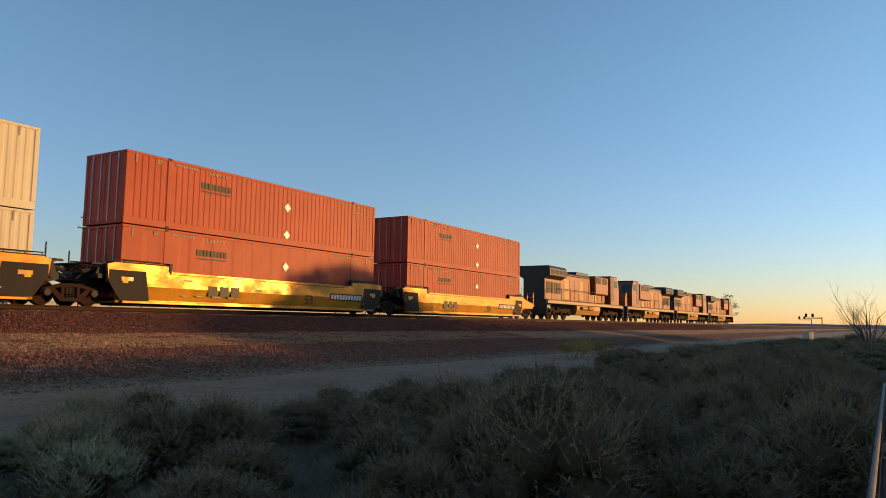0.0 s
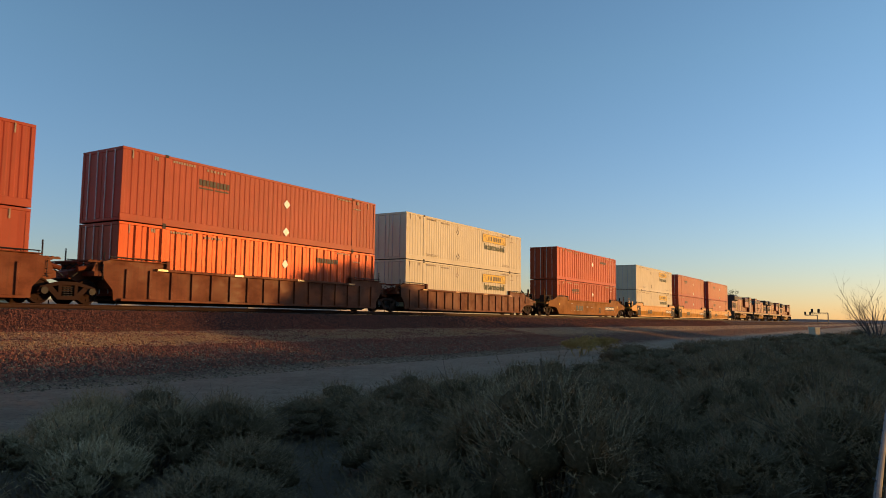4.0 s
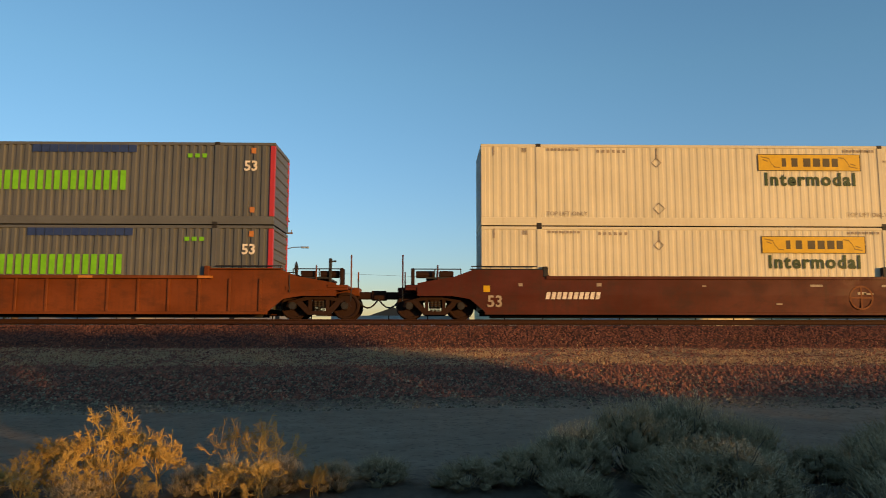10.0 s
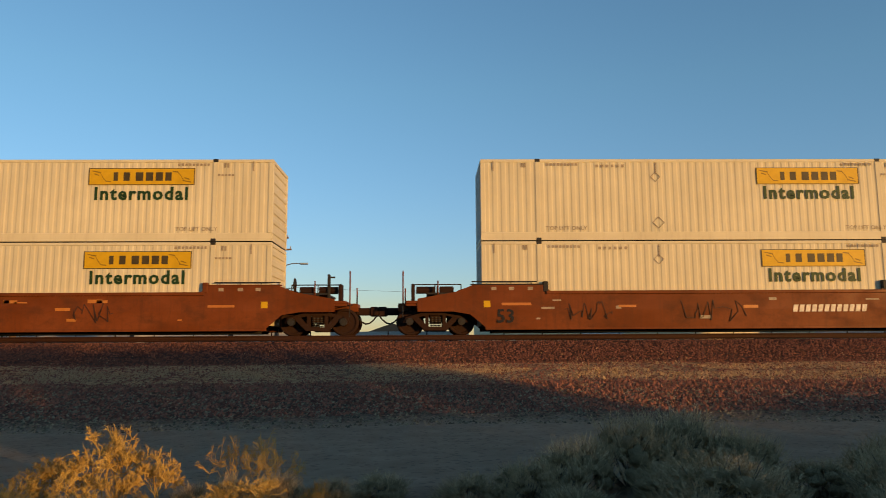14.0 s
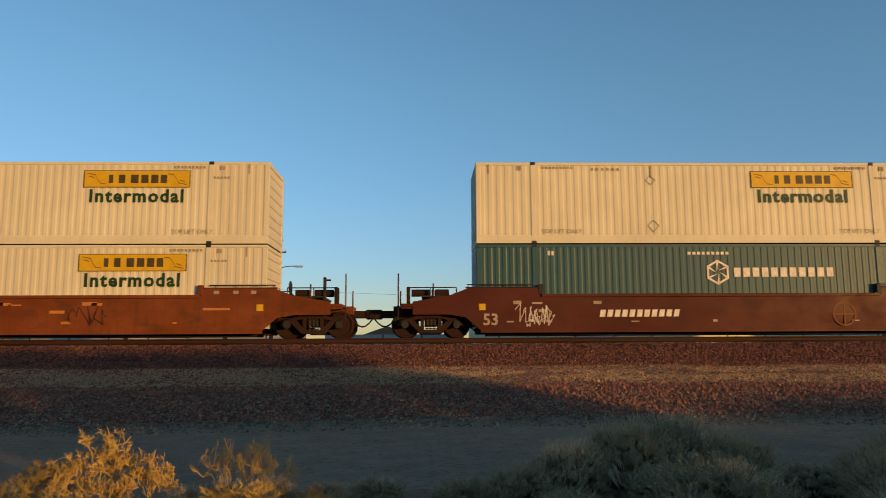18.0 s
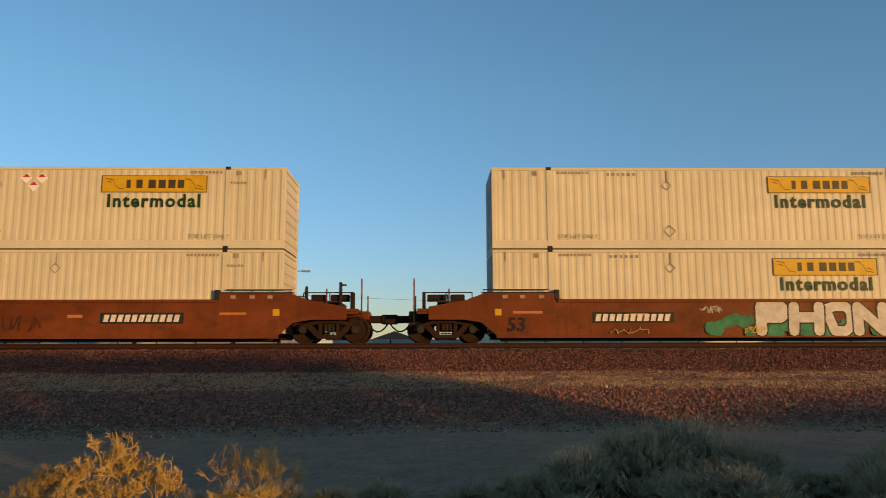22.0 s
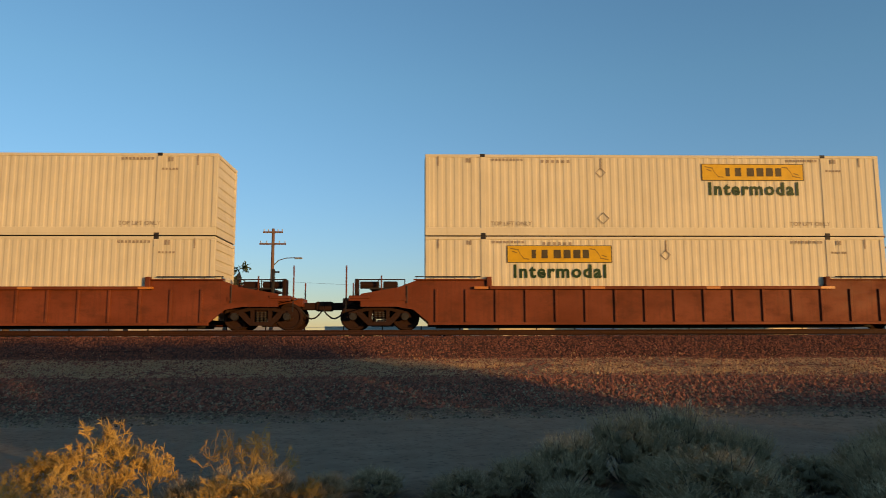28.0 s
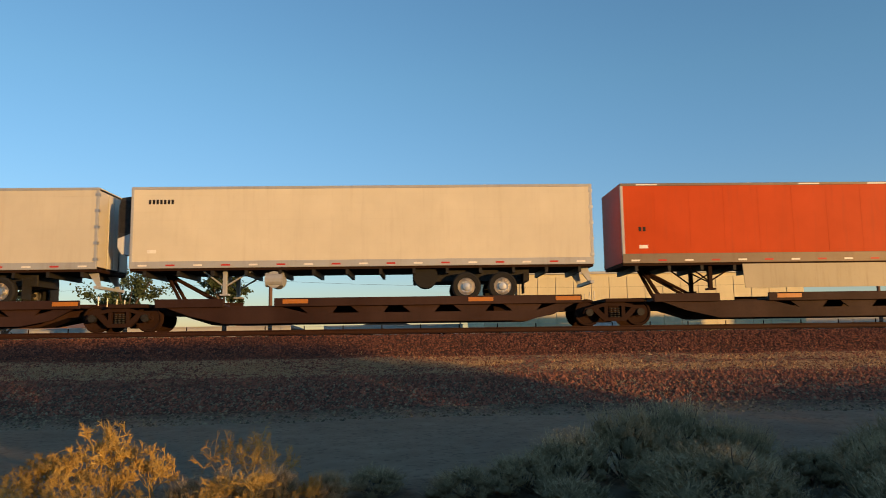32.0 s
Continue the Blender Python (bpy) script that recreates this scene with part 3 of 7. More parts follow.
WL = "white corrugated steel container with yellow panel and green word"
STYLES = {
    "jr": dict(paint=WHITE, label=WL, marks=intermodal_marks(1.69)),
    "jm": dict(paint=WHITE, label=WL, marks=intermodal_marks(-2.0)),
    "jl": dict(paint=WHITE, label=WL, marks=intermodal_marks(-5.25)),
    "jm2": dict(paint=WHITE, label="white corrugated container with hazard placards", marks=intermodal_marks(1.69, True, placards(-0.65, 2.2))),
    "jp": dict(paint=WHITE, label="white corrugated container with yellow panel, hazard placards", marks=intermodal_marks(1.69, False, placards(0.0, 1.6))),
    "white_rust": dict(paint=WHITE, label="white corrugated container with rust-spotted lower side", marks=intermodal_marks(-5.25, True, rust_spots(-2.7, 4.0, 44, 5, 1.1))),
    "white_hole": dict(paint=WHITE, label="white corrugated container with a dark rust hole", marks=intermodal_marks(-5.25, True, rust_spots(-2.5, -2.25, 5, 8, 0.62, 2.4))),
    "jlp": dict(paint=WHITE, label="white corrugated container with only a yellow panel", marks=intermodal_marks(-5.25, False)),
    "plain": dict(paint=WHITE, label="plain white corrugated steel container", marks=intermodal_marks(None)),
    "ribbed_cream": dict(paint=CREAM, pitch=0.30, depth=0.045, label="cream ribbed container with dark slanted bars", marks=slant_marks()),
    "ribbed_worn": dict(paint=CREAM, pitch=0.30, depth=0.045, label="cream ribbed container with half-worn dark bars", marks=slant_marks(True)),
    "grey": dict(paint=GREY, post=CRIMSON, pitch=0.283, depth=0.05, label="grey ribbed container with lime green blocks, red posts", marks=grey_marks),
    "green": dict(paint=GREEN, pitch=0.24, label="dark green corrugated container with pale badge", marks=green_marks),
    "red": dict(paint=RED, pitch=0.30, label="weathered red corrugated steel container", marks=red_marks()),
    "red_low": dict(paint=RED, pitch=1.2, depth=0.012, label="weathered red smooth-sided container with dark bars", marks=red_marks(True)),
    "orange": dict(paint=ORANGE, pitch=0.55, depth=0.04, label="glossy orange container with wide panels", marks=stock_marks),
    "smooth_orange": dict(paint=BRIGHT_ORANGE, pitch=1.2, depth=0.008, label="bright orange-red smooth-sided container with dark bars", marks=red_marks(True, False)),
    "orange_low": dict(paint=ORANGE, pitch=0.48, depth=0.04, label="glossy orange container with dark bars", marks=red_marks(True)),
}
BUILT = {}


def container(style, s, level):
    """Puts a container on the train; s: its rear end at 0 s. level 0: in the well, 1: on top."""
    m = pose(s + BOX_L / 2, TRACK, RAIL + 0.315 + level * (BOX_H + 0.025))
    if style not in BUILT:
        BUILT[style] = build_container(STYLES[style])
        BUILT[style].matrix_basis = m
        ob = BUILT[style]
    else:
        ob = copy_thing(BUILT[style], m)
    rolling(ob, m.translation.x, m.translation.y, m.translation.z)
    return ob


# ---- trucks, well cars ----
WHEELSETS = []


def build_wheelset(parent, x, r=0.457):
    m = Mesh()
    for s in (-1, 1):
        prof = [(0.08, s * 0.66), (0.11, s * 0.64), (0.16, s * 0.69), (r - 0.08, s * 0.70), (r - 0.05, s * 0.66), (r + 0.03, s * 0.655), (r + 0.03, s * 0.69), (r, s * 0.71), (r - 0.012, s * 0.80), (r - 0.06, s * 0.80), (r - 0.09, s * 0.76), (0.17, s * 0.76), (0.10, s * 0.82), (0.0, s * 0.82)]
        m.lathe(prof, 22, "y")
        m.box(-r + 0.12, -r + 0.2, *sorted((s * 0.76, s * 0.775)), -0.03, 0.03)
    m.rod((0, -1.05, 0), (0, 1.05, 0), 0.085, n=12)
    ob = part("wheelset", m, IRON, parent, "rusty steel wheels on an axle", pose(x, 0, r))
    WHEELSETS.append((ob, r))
    return ob


def build_truck(root, x, base=1.78):
    """A two-axle freight truck centred at x."""
    t = part("truck", Mesh().box(-0.22, 0.22, -1.0, 1.0, 0.42, 0.72, 0.03), IRON, root, "two-axle cast-steel truck", pose(x, 0, 0))
    for s in (-base / 2, base / 2):
        build_wheelset(t, s)
    h = base / 2
    for s in (-1, 1):
        y0, y1 = sorted((s * 0.93, s * 1.10))
        m = Mesh()
        m.prism([(-h - 0.22, 0.42), (-h - 0.14, 0.60), (-h + 0.2, 0.70), (-0.3, 0.80), (0.3, 0.80), (h - 0.2, 0.70), (h + 0.14, 0.60), (h + 0.22, 0.42), (h + 0.12, 0.42), (h - 0.10, 0.56), (0.3, 0.67), (-0.3, 0.67), (-h + 0.10, 0.56), (-h - 0.12, 0.42)], y0, y1)
        m.prism([(-h + 0.1, 0.55), (-h + 0.30, 0.62), (-0.26, 0.28), (0.26, 0.28), (h - 0.30, 0.62), (h - 0.1, 0.55), (0.38, 0.15), (-0.38, 0.15)], y0 + 0.01, y1 - 0.01)
        m.box(-0.36, -0.24, y0 + 0.01, y1 - 0.01, 0.25, 0.7)
        m.box(0.24, 0.36, y0 + 0.01, y1 - 0.01, 0.25, 0.7)
        part("side_frame", m, IRON, t)
        m = Mesh()
        for k in (-0.13, 0.0, 0.13):
            for i in range(5):
                m.rod((k, s * 1.02, 0.29 + i * 0.07), (k, s * 1.02, 0.325 + i * 0.07), 0.06, n=8)
        tagged(part("spring", m, BLACK, t), kind="stuff")
        for k in (-h, h):
            part("bearing_cap", Mesh().rod((k, s * 0.98, 0.457), (k, s * 1.16, 0.457), 0.13, n=12), BLACK, t)
    return t


def side_outline(ends):
    """Outline of a well's side, in x and z: ends says 'a' (shared truck) or 'c' (coupler) for its rear and its front."""
    hx = BOX_L / 2
    def half(kind):
        if kind == "a":
            return [(hx + 0.12, 0.17), (hx + 0.16, 0.55), (hx + 0.55, 0.98), (hx + 0.62, 1.60), (hx + 0.3, 1.68), (hx - 2.1, 1.68), (hx - 2.35, 1.46)]
        return [(hx - 0.2, 0.17), (hx + 0.40, 0.68), (hx + 1.0, 0.78), (hx + 2.2, 0.78), (hx + 2.2, 1.22), (hx + 0.9, 1.45), (hx + 0.3, 1.68), (hx - 2.1, 1.68), (hx - 2.35, 1.46)]
    right = half(ends[1])
    left = [(-x, z) for x, z in reversed(half(ends[0]))]
    return right + left


def cut(pts, z, up):
    """The part of an outline above or below the height z."""
    out = []
    for (a, p), (b, q) in zip(pts, pts[1:] + pts[:1]):
        if (p >= z) == up:
            out.append((a, p))
        if (p >= z) != (q >= z):
            out.append((a + (b - a) * (z - p) / (q - p), z))
    return out


def two_facets(pts, y0, y1, tuck):
    """A side whose lower half tucks in towards its foot."""
    m = Mesh().prism(cut(pts, 0.82, True), y0, y1)
    low = Mesh().prism(cut(pts, 0.82, False), y0, y1)
    low.v = [(x, y + tuck * (0.82 - z) / 0.65, z) for x, y, z in low.v]
    return m.add(low.v, low.f)


def build_well(style, ends):
    """A well car unit that carries a stack; origin in its middle, on the rails."""
    mat, hx = style["paint"], BOX_L / 2
    root = thing("well_car", Matrix(), style["label"], "railway car", "cars of the train")
    for s in (-1, 1):
        face = 1.36 if style["ribs"] else 1.44
        y0, y1 = sorted((s * (face - 0.08), s * face))
        w = part("side_wall", two_facets(side_outline(ends), y0, y1, 0.0 if style["ribs"] else -s * (0.16 if style["paint"] is YELLOW_CAR else 0.05)), mat, root)
        yy = s * 1.44
        def out(a, b, *zz):
            return (a, b, *sorted((s * (1.34 if zz[0] > 1 or style["ribs"] else 1.30), s * (1.50 if zz[0] > 1 or style["ribs"] else 1.40))), *zz)
        part("top_chord", Mesh().box(*out(-hx + 2.2, hx - 2.2, 1.36, 1.47), 0.012), mat, w)
        part("bottom_chord", Mesh().box(*out(-hx + 0.1, hx - 0.1, 0.15, 0.25), 0.012), mat, w)
        if style["ribs"]:
            n = 16
            for i in range(n):
                x = -7.7 + i * 15.4 / (n - 1)
                part("rib", Mesh().box(x - 0.045, x + 0.045, *sorted((s * 1.35, s * 1.425)), 0.25, 1.37, 0.012), mat, w)
        for e, kind in ((-1, ends[0]), (1, ends[1])):
            a, b = sorted((e * (hx - 2.1), e * (hx + 0.4)))
            part("end_sill", Mesh().box(a, b, *sorted((s * 1.30, s * 1.46)), 1.68, 1.72, 0.01).box(*sorted((e * (hx - 2.1), e * (hx - 2.28))), *sorted((s * 1.30, s * 1.46)), 1.44, 1.80, 0.02), style["trim"], root)
            for x, z in (((0.50, 2.2 if s * e < 0 else 1.95),) if kind == "a" else ((1.5, 1.85), (2.7, 2.2 if s < 0 else 1.8))):
                part("stanchion", Mesh().rod((e * (hx + x), s * 1.25, 1.0), (e * (hx + x), s * 1.25, z), 0.028, n=6), mat if kind == "c" else BLACK, root)
            # handrail and grab irons along the end of the upper edge
            m = Mesh().rod((e * (hx - 1.9), s * 1.40, 1.80), (e * (hx + 0.35), s * 1.40, 1.80), 0.020, n=5)
            for x in (-1.7, -1.0, -0.3, 0.3):
                m.rod((e * (hx + x), s * 1.40, 1.70), (e * (hx + x), s * 1.40, 1.80), 0.016, n=4)
            part("grab_rail", m, BLACK, root)
            if not style["ribs"] and s < 0:
                part("marker_plate", Mesh().box(*sorted((e * (hx - 0.06), e * (hx - 0.28))), -1.452, -1.44, 0.92, 1.14), LOGO, root, "small yellow plate")
            m = Mesh()
            for z in (0.95, 1.2, 1.45):
                m.rod((e * (hx + 0.62), s * 1.40, z), (e * (hx + 0.62), s * 1.02, z), 0.015, n=5)
            for y in (1.40, 1.02):
                m.rod((e * (hx + 0.62), s * y, 0.9), (e * (hx + 0.62), s * y, 1.5), 0.015, n=5)
            part("ladder", m, BLACK, root)
        for i, x in enumerate((-6.4, -2.4, 1.6, 5.6) if style["ribs"] else ()):
            part("reflector", Mesh().box(x, x + 0.48, *sorted((yy - s * 0.1, yy + s * 0.064)), 1.375, 1.455), REFLECT, root, "orange reflective strip")
        if style["paint"] is YELLOW_CAR:
            for e, kind in ((-1, ends[0]), (1, ends[1])):
                k = 0.55 if kind == "a" else 0.2
                part("end_panel", Mesh().prism([(e * (hx - 1.25), 0.26), (e * (hx + 0.05 if kind == "a" else hx - 0.25), 0.26), (e * (hx + k), 0.98), (e * (hx + k), 1.40), (e * (hx - 1.05), 1.40)], *sorted((yy, yy + s * 0.004))), END_GREY, w, "dark grey end panel")
                part("end_plate", Mesh().box(*sorted((e * (hx - 0.5), e * (hx + 0.0))), *sorted((yy + s * 0.004, yy + s * 0.009)), 1.0, 1.15), REFLECT, w)
        elif not style["ribs"]:
            for e, kind in ((-1, ends[0]), (1, ends[1])):
                if kind == "a":
                    part("end_panel", Mesh().prism([(e * (hx + 0.03), 0.2), (e * (hx + 0.14), 0.5), (e * (hx + 0.55), 0.98), (e * (hx + 0.61), 1.59), (e * (hx + 0.3), 1.67), (e * (hx + 0.03), 1.67)], *sorted((yy, yy + s * 0.004))), END_GREY, w, "black end gusset")
                    if e < 0 and s < 0:
                        part("lettering", word("125T", 0.17, PALE), PALE, root, "pale stencilled words", pose(-hx - 0.55, yy - 0.008, 1.36))
        sign = style.get("marks")
        if sign and s < 0:
            sign(root, -1.444 if not style["ribs"] else -1.365)
    # floor bearers and ends
    m = Mesh()
    for i in range(7):
        x = -7.4 + i * 14.8 / 6
        m.box(x - 0.15, x + 0.15, -1.36, 1.36, 0.17, 0.29)
    m.box(-hx + 0.2, hx - 0.2, -1.36, -1.1, 0.17, 0.29)
    m.box(-hx + 0.2, hx - 0.2, 1.1, 1.36, 0.17, 0.29)
    part("floor_frame", m, mat, root)
    # dark pipes added to fill the bright gap between floor and rails
    for y in (-0.75, 0.35):
        part("brake_pipe", Mesh().rod((-hx + 0.4, y, 0.115), (hx - 0.4, y, 0.115), 0.05, n=6), BLACK, root)
    for e, kind in ((-1, ends[0]), (1, ends[1])):
        m = Mesh()
        m.box(*sorted((e * (hx + 0.10), e * (hx + 0.18))), -1.36, 1.36, 0.6, 1.40)
        if kind == "a":
            m.prism([(e * (hx + 0.18), 0.85), (e * (hx + 1.1), 0.85), (e * (hx + 1.45), 0.95), (e * (hx + 1.45), 1.2), (e * (hx + 0.9), 1.35), (e * (hx + 0.18), 1.35)], -0.55, 0.55)
            m.box(*sorted((e * (hx + 0.18), e * (hx + 0.9))), -1.30, 1.30, 1.05, 1.22)
            for y in (-1.25, -0.75, 0.75, 1.25):
                m.box(*sorted((e * (hx + 0.5), e * (hx + 1.15))), y - 0.04, y + 0.04, 1.56, 1.62)
            for x in (0.62, 0.82, 1.02):
                m.box(*sorted((e * (hx + x), e * (hx + x + 0.09))), -1.30, 1.30, 1.62, 1.65)
            m.prism([(e * (hx + 0.6), 1.20), (e * (hx + 0.95), 1.20), (e * (hx + 0.8), 1.56), (e * (hx + 0.55), 1.56)], -1.22, -1.14)
            m.rod((e * (hx + 0.75), -0.95, 1.42), (e * (hx + 1.35), -0.95, 1.28), 0.09, n=8)
        else:
            m.box(*sorted((e * (hx + 0.18), e * (hx + 2.9))), -0.5, 0.5, 0.82, 1.12, 0.02)
            m.box(*sorted((e * (hx + 1.9), e * (hx + 2.6))), -1.42, 1.42, 1.05, 1.16, 0.02)
            m.box(*sorted((e * (hx + 0.5), e * (hx + 2.6))), -1.40, -1.15, 0.98, 1.10)
            m.box(*sorted((e * (hx + 0.5), e * (hx + 2.6))), 1.15, 1.40, 0.98, 1.10)
        part("end_platform", m, mat if kind == "c" else style["trim"], root)
        m = Mesh()
        for k in range(4):
            y = -0.9 + 0.45 * k
            m.rod((e * (hx + 0.3), y, 1.28), (e * (hx + 0.75), y + 0.1, 1.55), 0.022, n=5)
            m.rod((e * (hx + 0.75), y + 0.1, 1.55), (e * (hx + (1.5 if kind == "a" else 1.2)), y, 1.0), 0.022, n=5)
        tagged(part("brake_hose", m, BLACK, root), kind="stuff")
        if kind == "c":
            m = Mesh().box(*sorted((e * (hx + 2.8), e * (hx + 3.60))), -0.14, 0.14, 0.72, 0.98, 0.03)
            m.box(*sorted((e * (hx + 3.30), e * (hx + 3.62))), -0.2, 0.2, 0.68, 1.02, 0.04)
            part("coupler", m, IRON, root)
            m = Mesh()
            m.rod((e * (hx + 0.7), -1.2, 1.72), (e * (hx + 2.4), -1.2, 1.72), 0.02, n=5)
            m.rod((e * (hx + 0.7), -1.2, 1.40), (e * (hx + 0.7), -1.2, 1.72), 0.02, n=5)
            m.rod((e * (hx + 1.6), -1.2, 1.20), (e * (hx + 1.6), -1.2, 1.72), 0.02, n=5)
            m.box(*sorted((e * (hx + 0.6), e * (hx + 1.9))), -1.25, 1.25, 1.38, 1.44)
            part("handrail", m, BLACK, root)
            m = Mesh().box(*sorted((e * (hx + 0.95), e * (hx + 1.45))), -1.15, -0.75, 1.44, 1.66, 0.03).rod((e * (hx + 1.6), -0.9, 1.55), (e * (hx + 2.25), -0.9, 1.55), 0.13, n=10)
            m.box(*sorted((e * (hx + 2.3), e * (hx + 2.42))), -1.2, -0.7, 1.1, 1.75, 0.02)
            part("brake_valve", m, IRON, root)
            part("cut_lever", Mesh().rod((e * (hx + 2.7), -1.3, 1.0), (e * (hx + 2.7), -0.2, 1.1), 0.02, n=5).rod((e * (hx + 2.7), -1.3, 1.0), (e * (hx + 2.7), -1.35, 0.6), 0.02, n=5), BLACK, root)
            m, p = Mesh(), None
            for i in range(7):
                q = Vector((e * (hx + 2.75 + 0.14 * i), -0.35, 0.82 - 0.42 * math.sin(math.pi * min(1, i / 6.5))))
                if p:
                    m.rod(p, q, 0.03, n=5)
                p = q
            part("air_hose", m, RUBBER, root)
            build_truck(root, e * (hx + 1.58))
            if e > 0:
                m = Mesh().lathe([(0.20, -0.03), (0.25, 0.0), (0.20, 0.03), (0.15, 0.0), (0.20, -0.03)], 16, "x")
                for k in range(3):
                    a = k * math.pi / 3
                    m.rod((0, -0.2 * math.cos(a), -0.2 * math.sin(a)), (0, 0.2 * math.cos(a), 0.2 * math.sin(a)), 0.03, n=4)
                part("brake_wheel", m, BLACK, root, "round hand-brake wheel", pose(e * (hx + 0.75), -0.9, 1.75))
                part("brake_column", Mesh().box(e * (hx + 1.9), e * (hx + 2.0), -1.1, -0.95, 1.2, 2.1, 0.02).rod((e * (hx + 1.95), -1.0, 2.0), (e * (hx + 2.15), -1.0, 2.0), 0.03, n=6), BLACK, root)
                part("brake_shaft", Mesh().rod((e * (hx + 0.78), -0.9, 1.4), (e * (hx + 0.78), -0.9, 1.75), 0.03, n=6), mat, root)
        elif e > 0:
            build_truck(root, e * (hx + 1.615))
    return root


def number_plate(x, plate=True, col=PALE, n=9, w=2.6, z=0.72):
    def marks(root, y):
        if plate:
            part("number_board", sheet(x - 0.1, z - 0.06, w + 0.2, 0.37, y, 0.004), BLACK, root, "black board with pale bars")
        bars(root, "lettering", x, z, w, 0.24, y - 0.005, col, n + 2, 0.30, "", 0.22)
    return marks


def several(*items):
    def marks(root, y):
        for f in items:
            f(root, y)
    return marks


def fifty_three(x, z=0.40, h=0.47, col=INK):
    def marks(root, y):
        part("lettering", word("53", h, col, 0, 0.012), col, root, "stencilled number", pose(x, y - 0.004, z))
    return marks


def initials(x, z=0.55, w=1.9, h=0.44, col=INK, n=3):
    def marks(root, y):
        bars(root, "emblem", x, z, w, h, y - 0.003, col, n, 0.22 if n < 5 else 0.4, "block of plain bars")
    return marks


def round_badge(x, z=0.75):
    def marks(root, y):
        m = Mesh().lathe([(0.36, -0.005), (0.42, -0.005), (0.42, 0.0), (0.36, 0.0), (0.36, -0.005)], 22, "y")
        m.box(-0.37, 0.37, -0.005, 0.0, -0.03, 0.03)
        m.box(-0.03, 0.03, -0.006, 0.0, -0.37, 0.37)
        part("emblem", m, TAN_CAR, root, "faded round badge", pose(x, y, z))
    return marks


def small_boxes(seed, col=FAINT):
    def marks(root, y):
        r = random.Random(seed)
        m = Mesh()
        for _ in range(9):
            x, z = r.uniform(-7.8, 7.6), r.choice((0.5, 0.85, 1.12))
            m.box(x, x + r.uniform(0.12, 0.5), y - 0.004, y, z, z + r.uniform(0.04, 0.12))
        tagged(part("stencilling", m, col, root), kind="stuff")
    return marks


def scrawl(x, w, seed, col=None, z0=0.45, h=0.7):
    """A thin looping scribble, no words."""
    def marks(root, y):
        r = random.Random(seed)
        m, p = Mesh(), None
        for i in range(22):
            q = (x + w * i / 22 + r.uniform(-0.12, 0.12), y - 0.003, z0 + r.random() * h)
            if p:
                m.rod(p, q, 0.014, n=4)
            p = q
        tagged(part("spray_line", m, col or SCRAWL, root, "thin dark scribble"), kind="stuff")
    return marks


def hasps(root, y):
    """Small pale plates along the ends of the upper edge."""
    for x in (-7.75, -7.15, -6.5, 6.35, 7.0, 7.6):
        part("pale_plate", Mesh().box(x, x + 0.17, y - 0.006, y, 1.50, 1.61), FAINT, root)
    for x, z, w, h in ((-7.4, 0.98, 1.0, 0.09), (6.0, 0.95, 0.9, 0.08), (-3.4, 0.9, 0.6, 0.08), (0.9, 0.86, 0.5, 0.1)):
        part("reflector", Mesh().box(x, x + w, y - 0.005, y, z, z + h), REFLECT, root, "orange reflective strip")


GLYPHS = {
    "Y": ("09 55", "99 55", "55 50"), "O": ("30 08", "08 39", "39 79", "79 97", "97 92", "92 70", "70 30"), "E": ("00 09", "09 89", "05 65", "00 90"),
    "R": ("00 09", "09 79", "79 87", "87 75", "75 05", "45 90"), "P": ("00 09", "09 79", "79 97", "97 75", "75 05"), "H": ("00 09", "90 99", "05 95"),
    "N": ("00 09", "09 90", "90 99"), "A": ("00 59", "59 90", "24 74"), "T": ("09 99", "50 59"), "S": ("98 29", "29 07", "07 15", "15 84", "84 92", "92 70", "70 01"),
    "L": ("09 00", "00 90"), "I": ("50 56", "58 59"),
}


def stroke(m, p, q, k, y0, y1):
    """A thick sprayed stroke with blunt round ends."""
    t = (q - p).normalized()
    n = Vector((-t.y, t.x))
    ring = []
    for c, d in ((p, -1), (q, 1)):
        for a in (-90, -50, 0, 50, 90):
            v = c + k * (d * math.cos(radians(a)) * t + d * math.sin(radians(a)) * n)
            ring.append((v.x, min(1.42, max(0.2, v.y))))
    m.prism(ring, y0, y1)


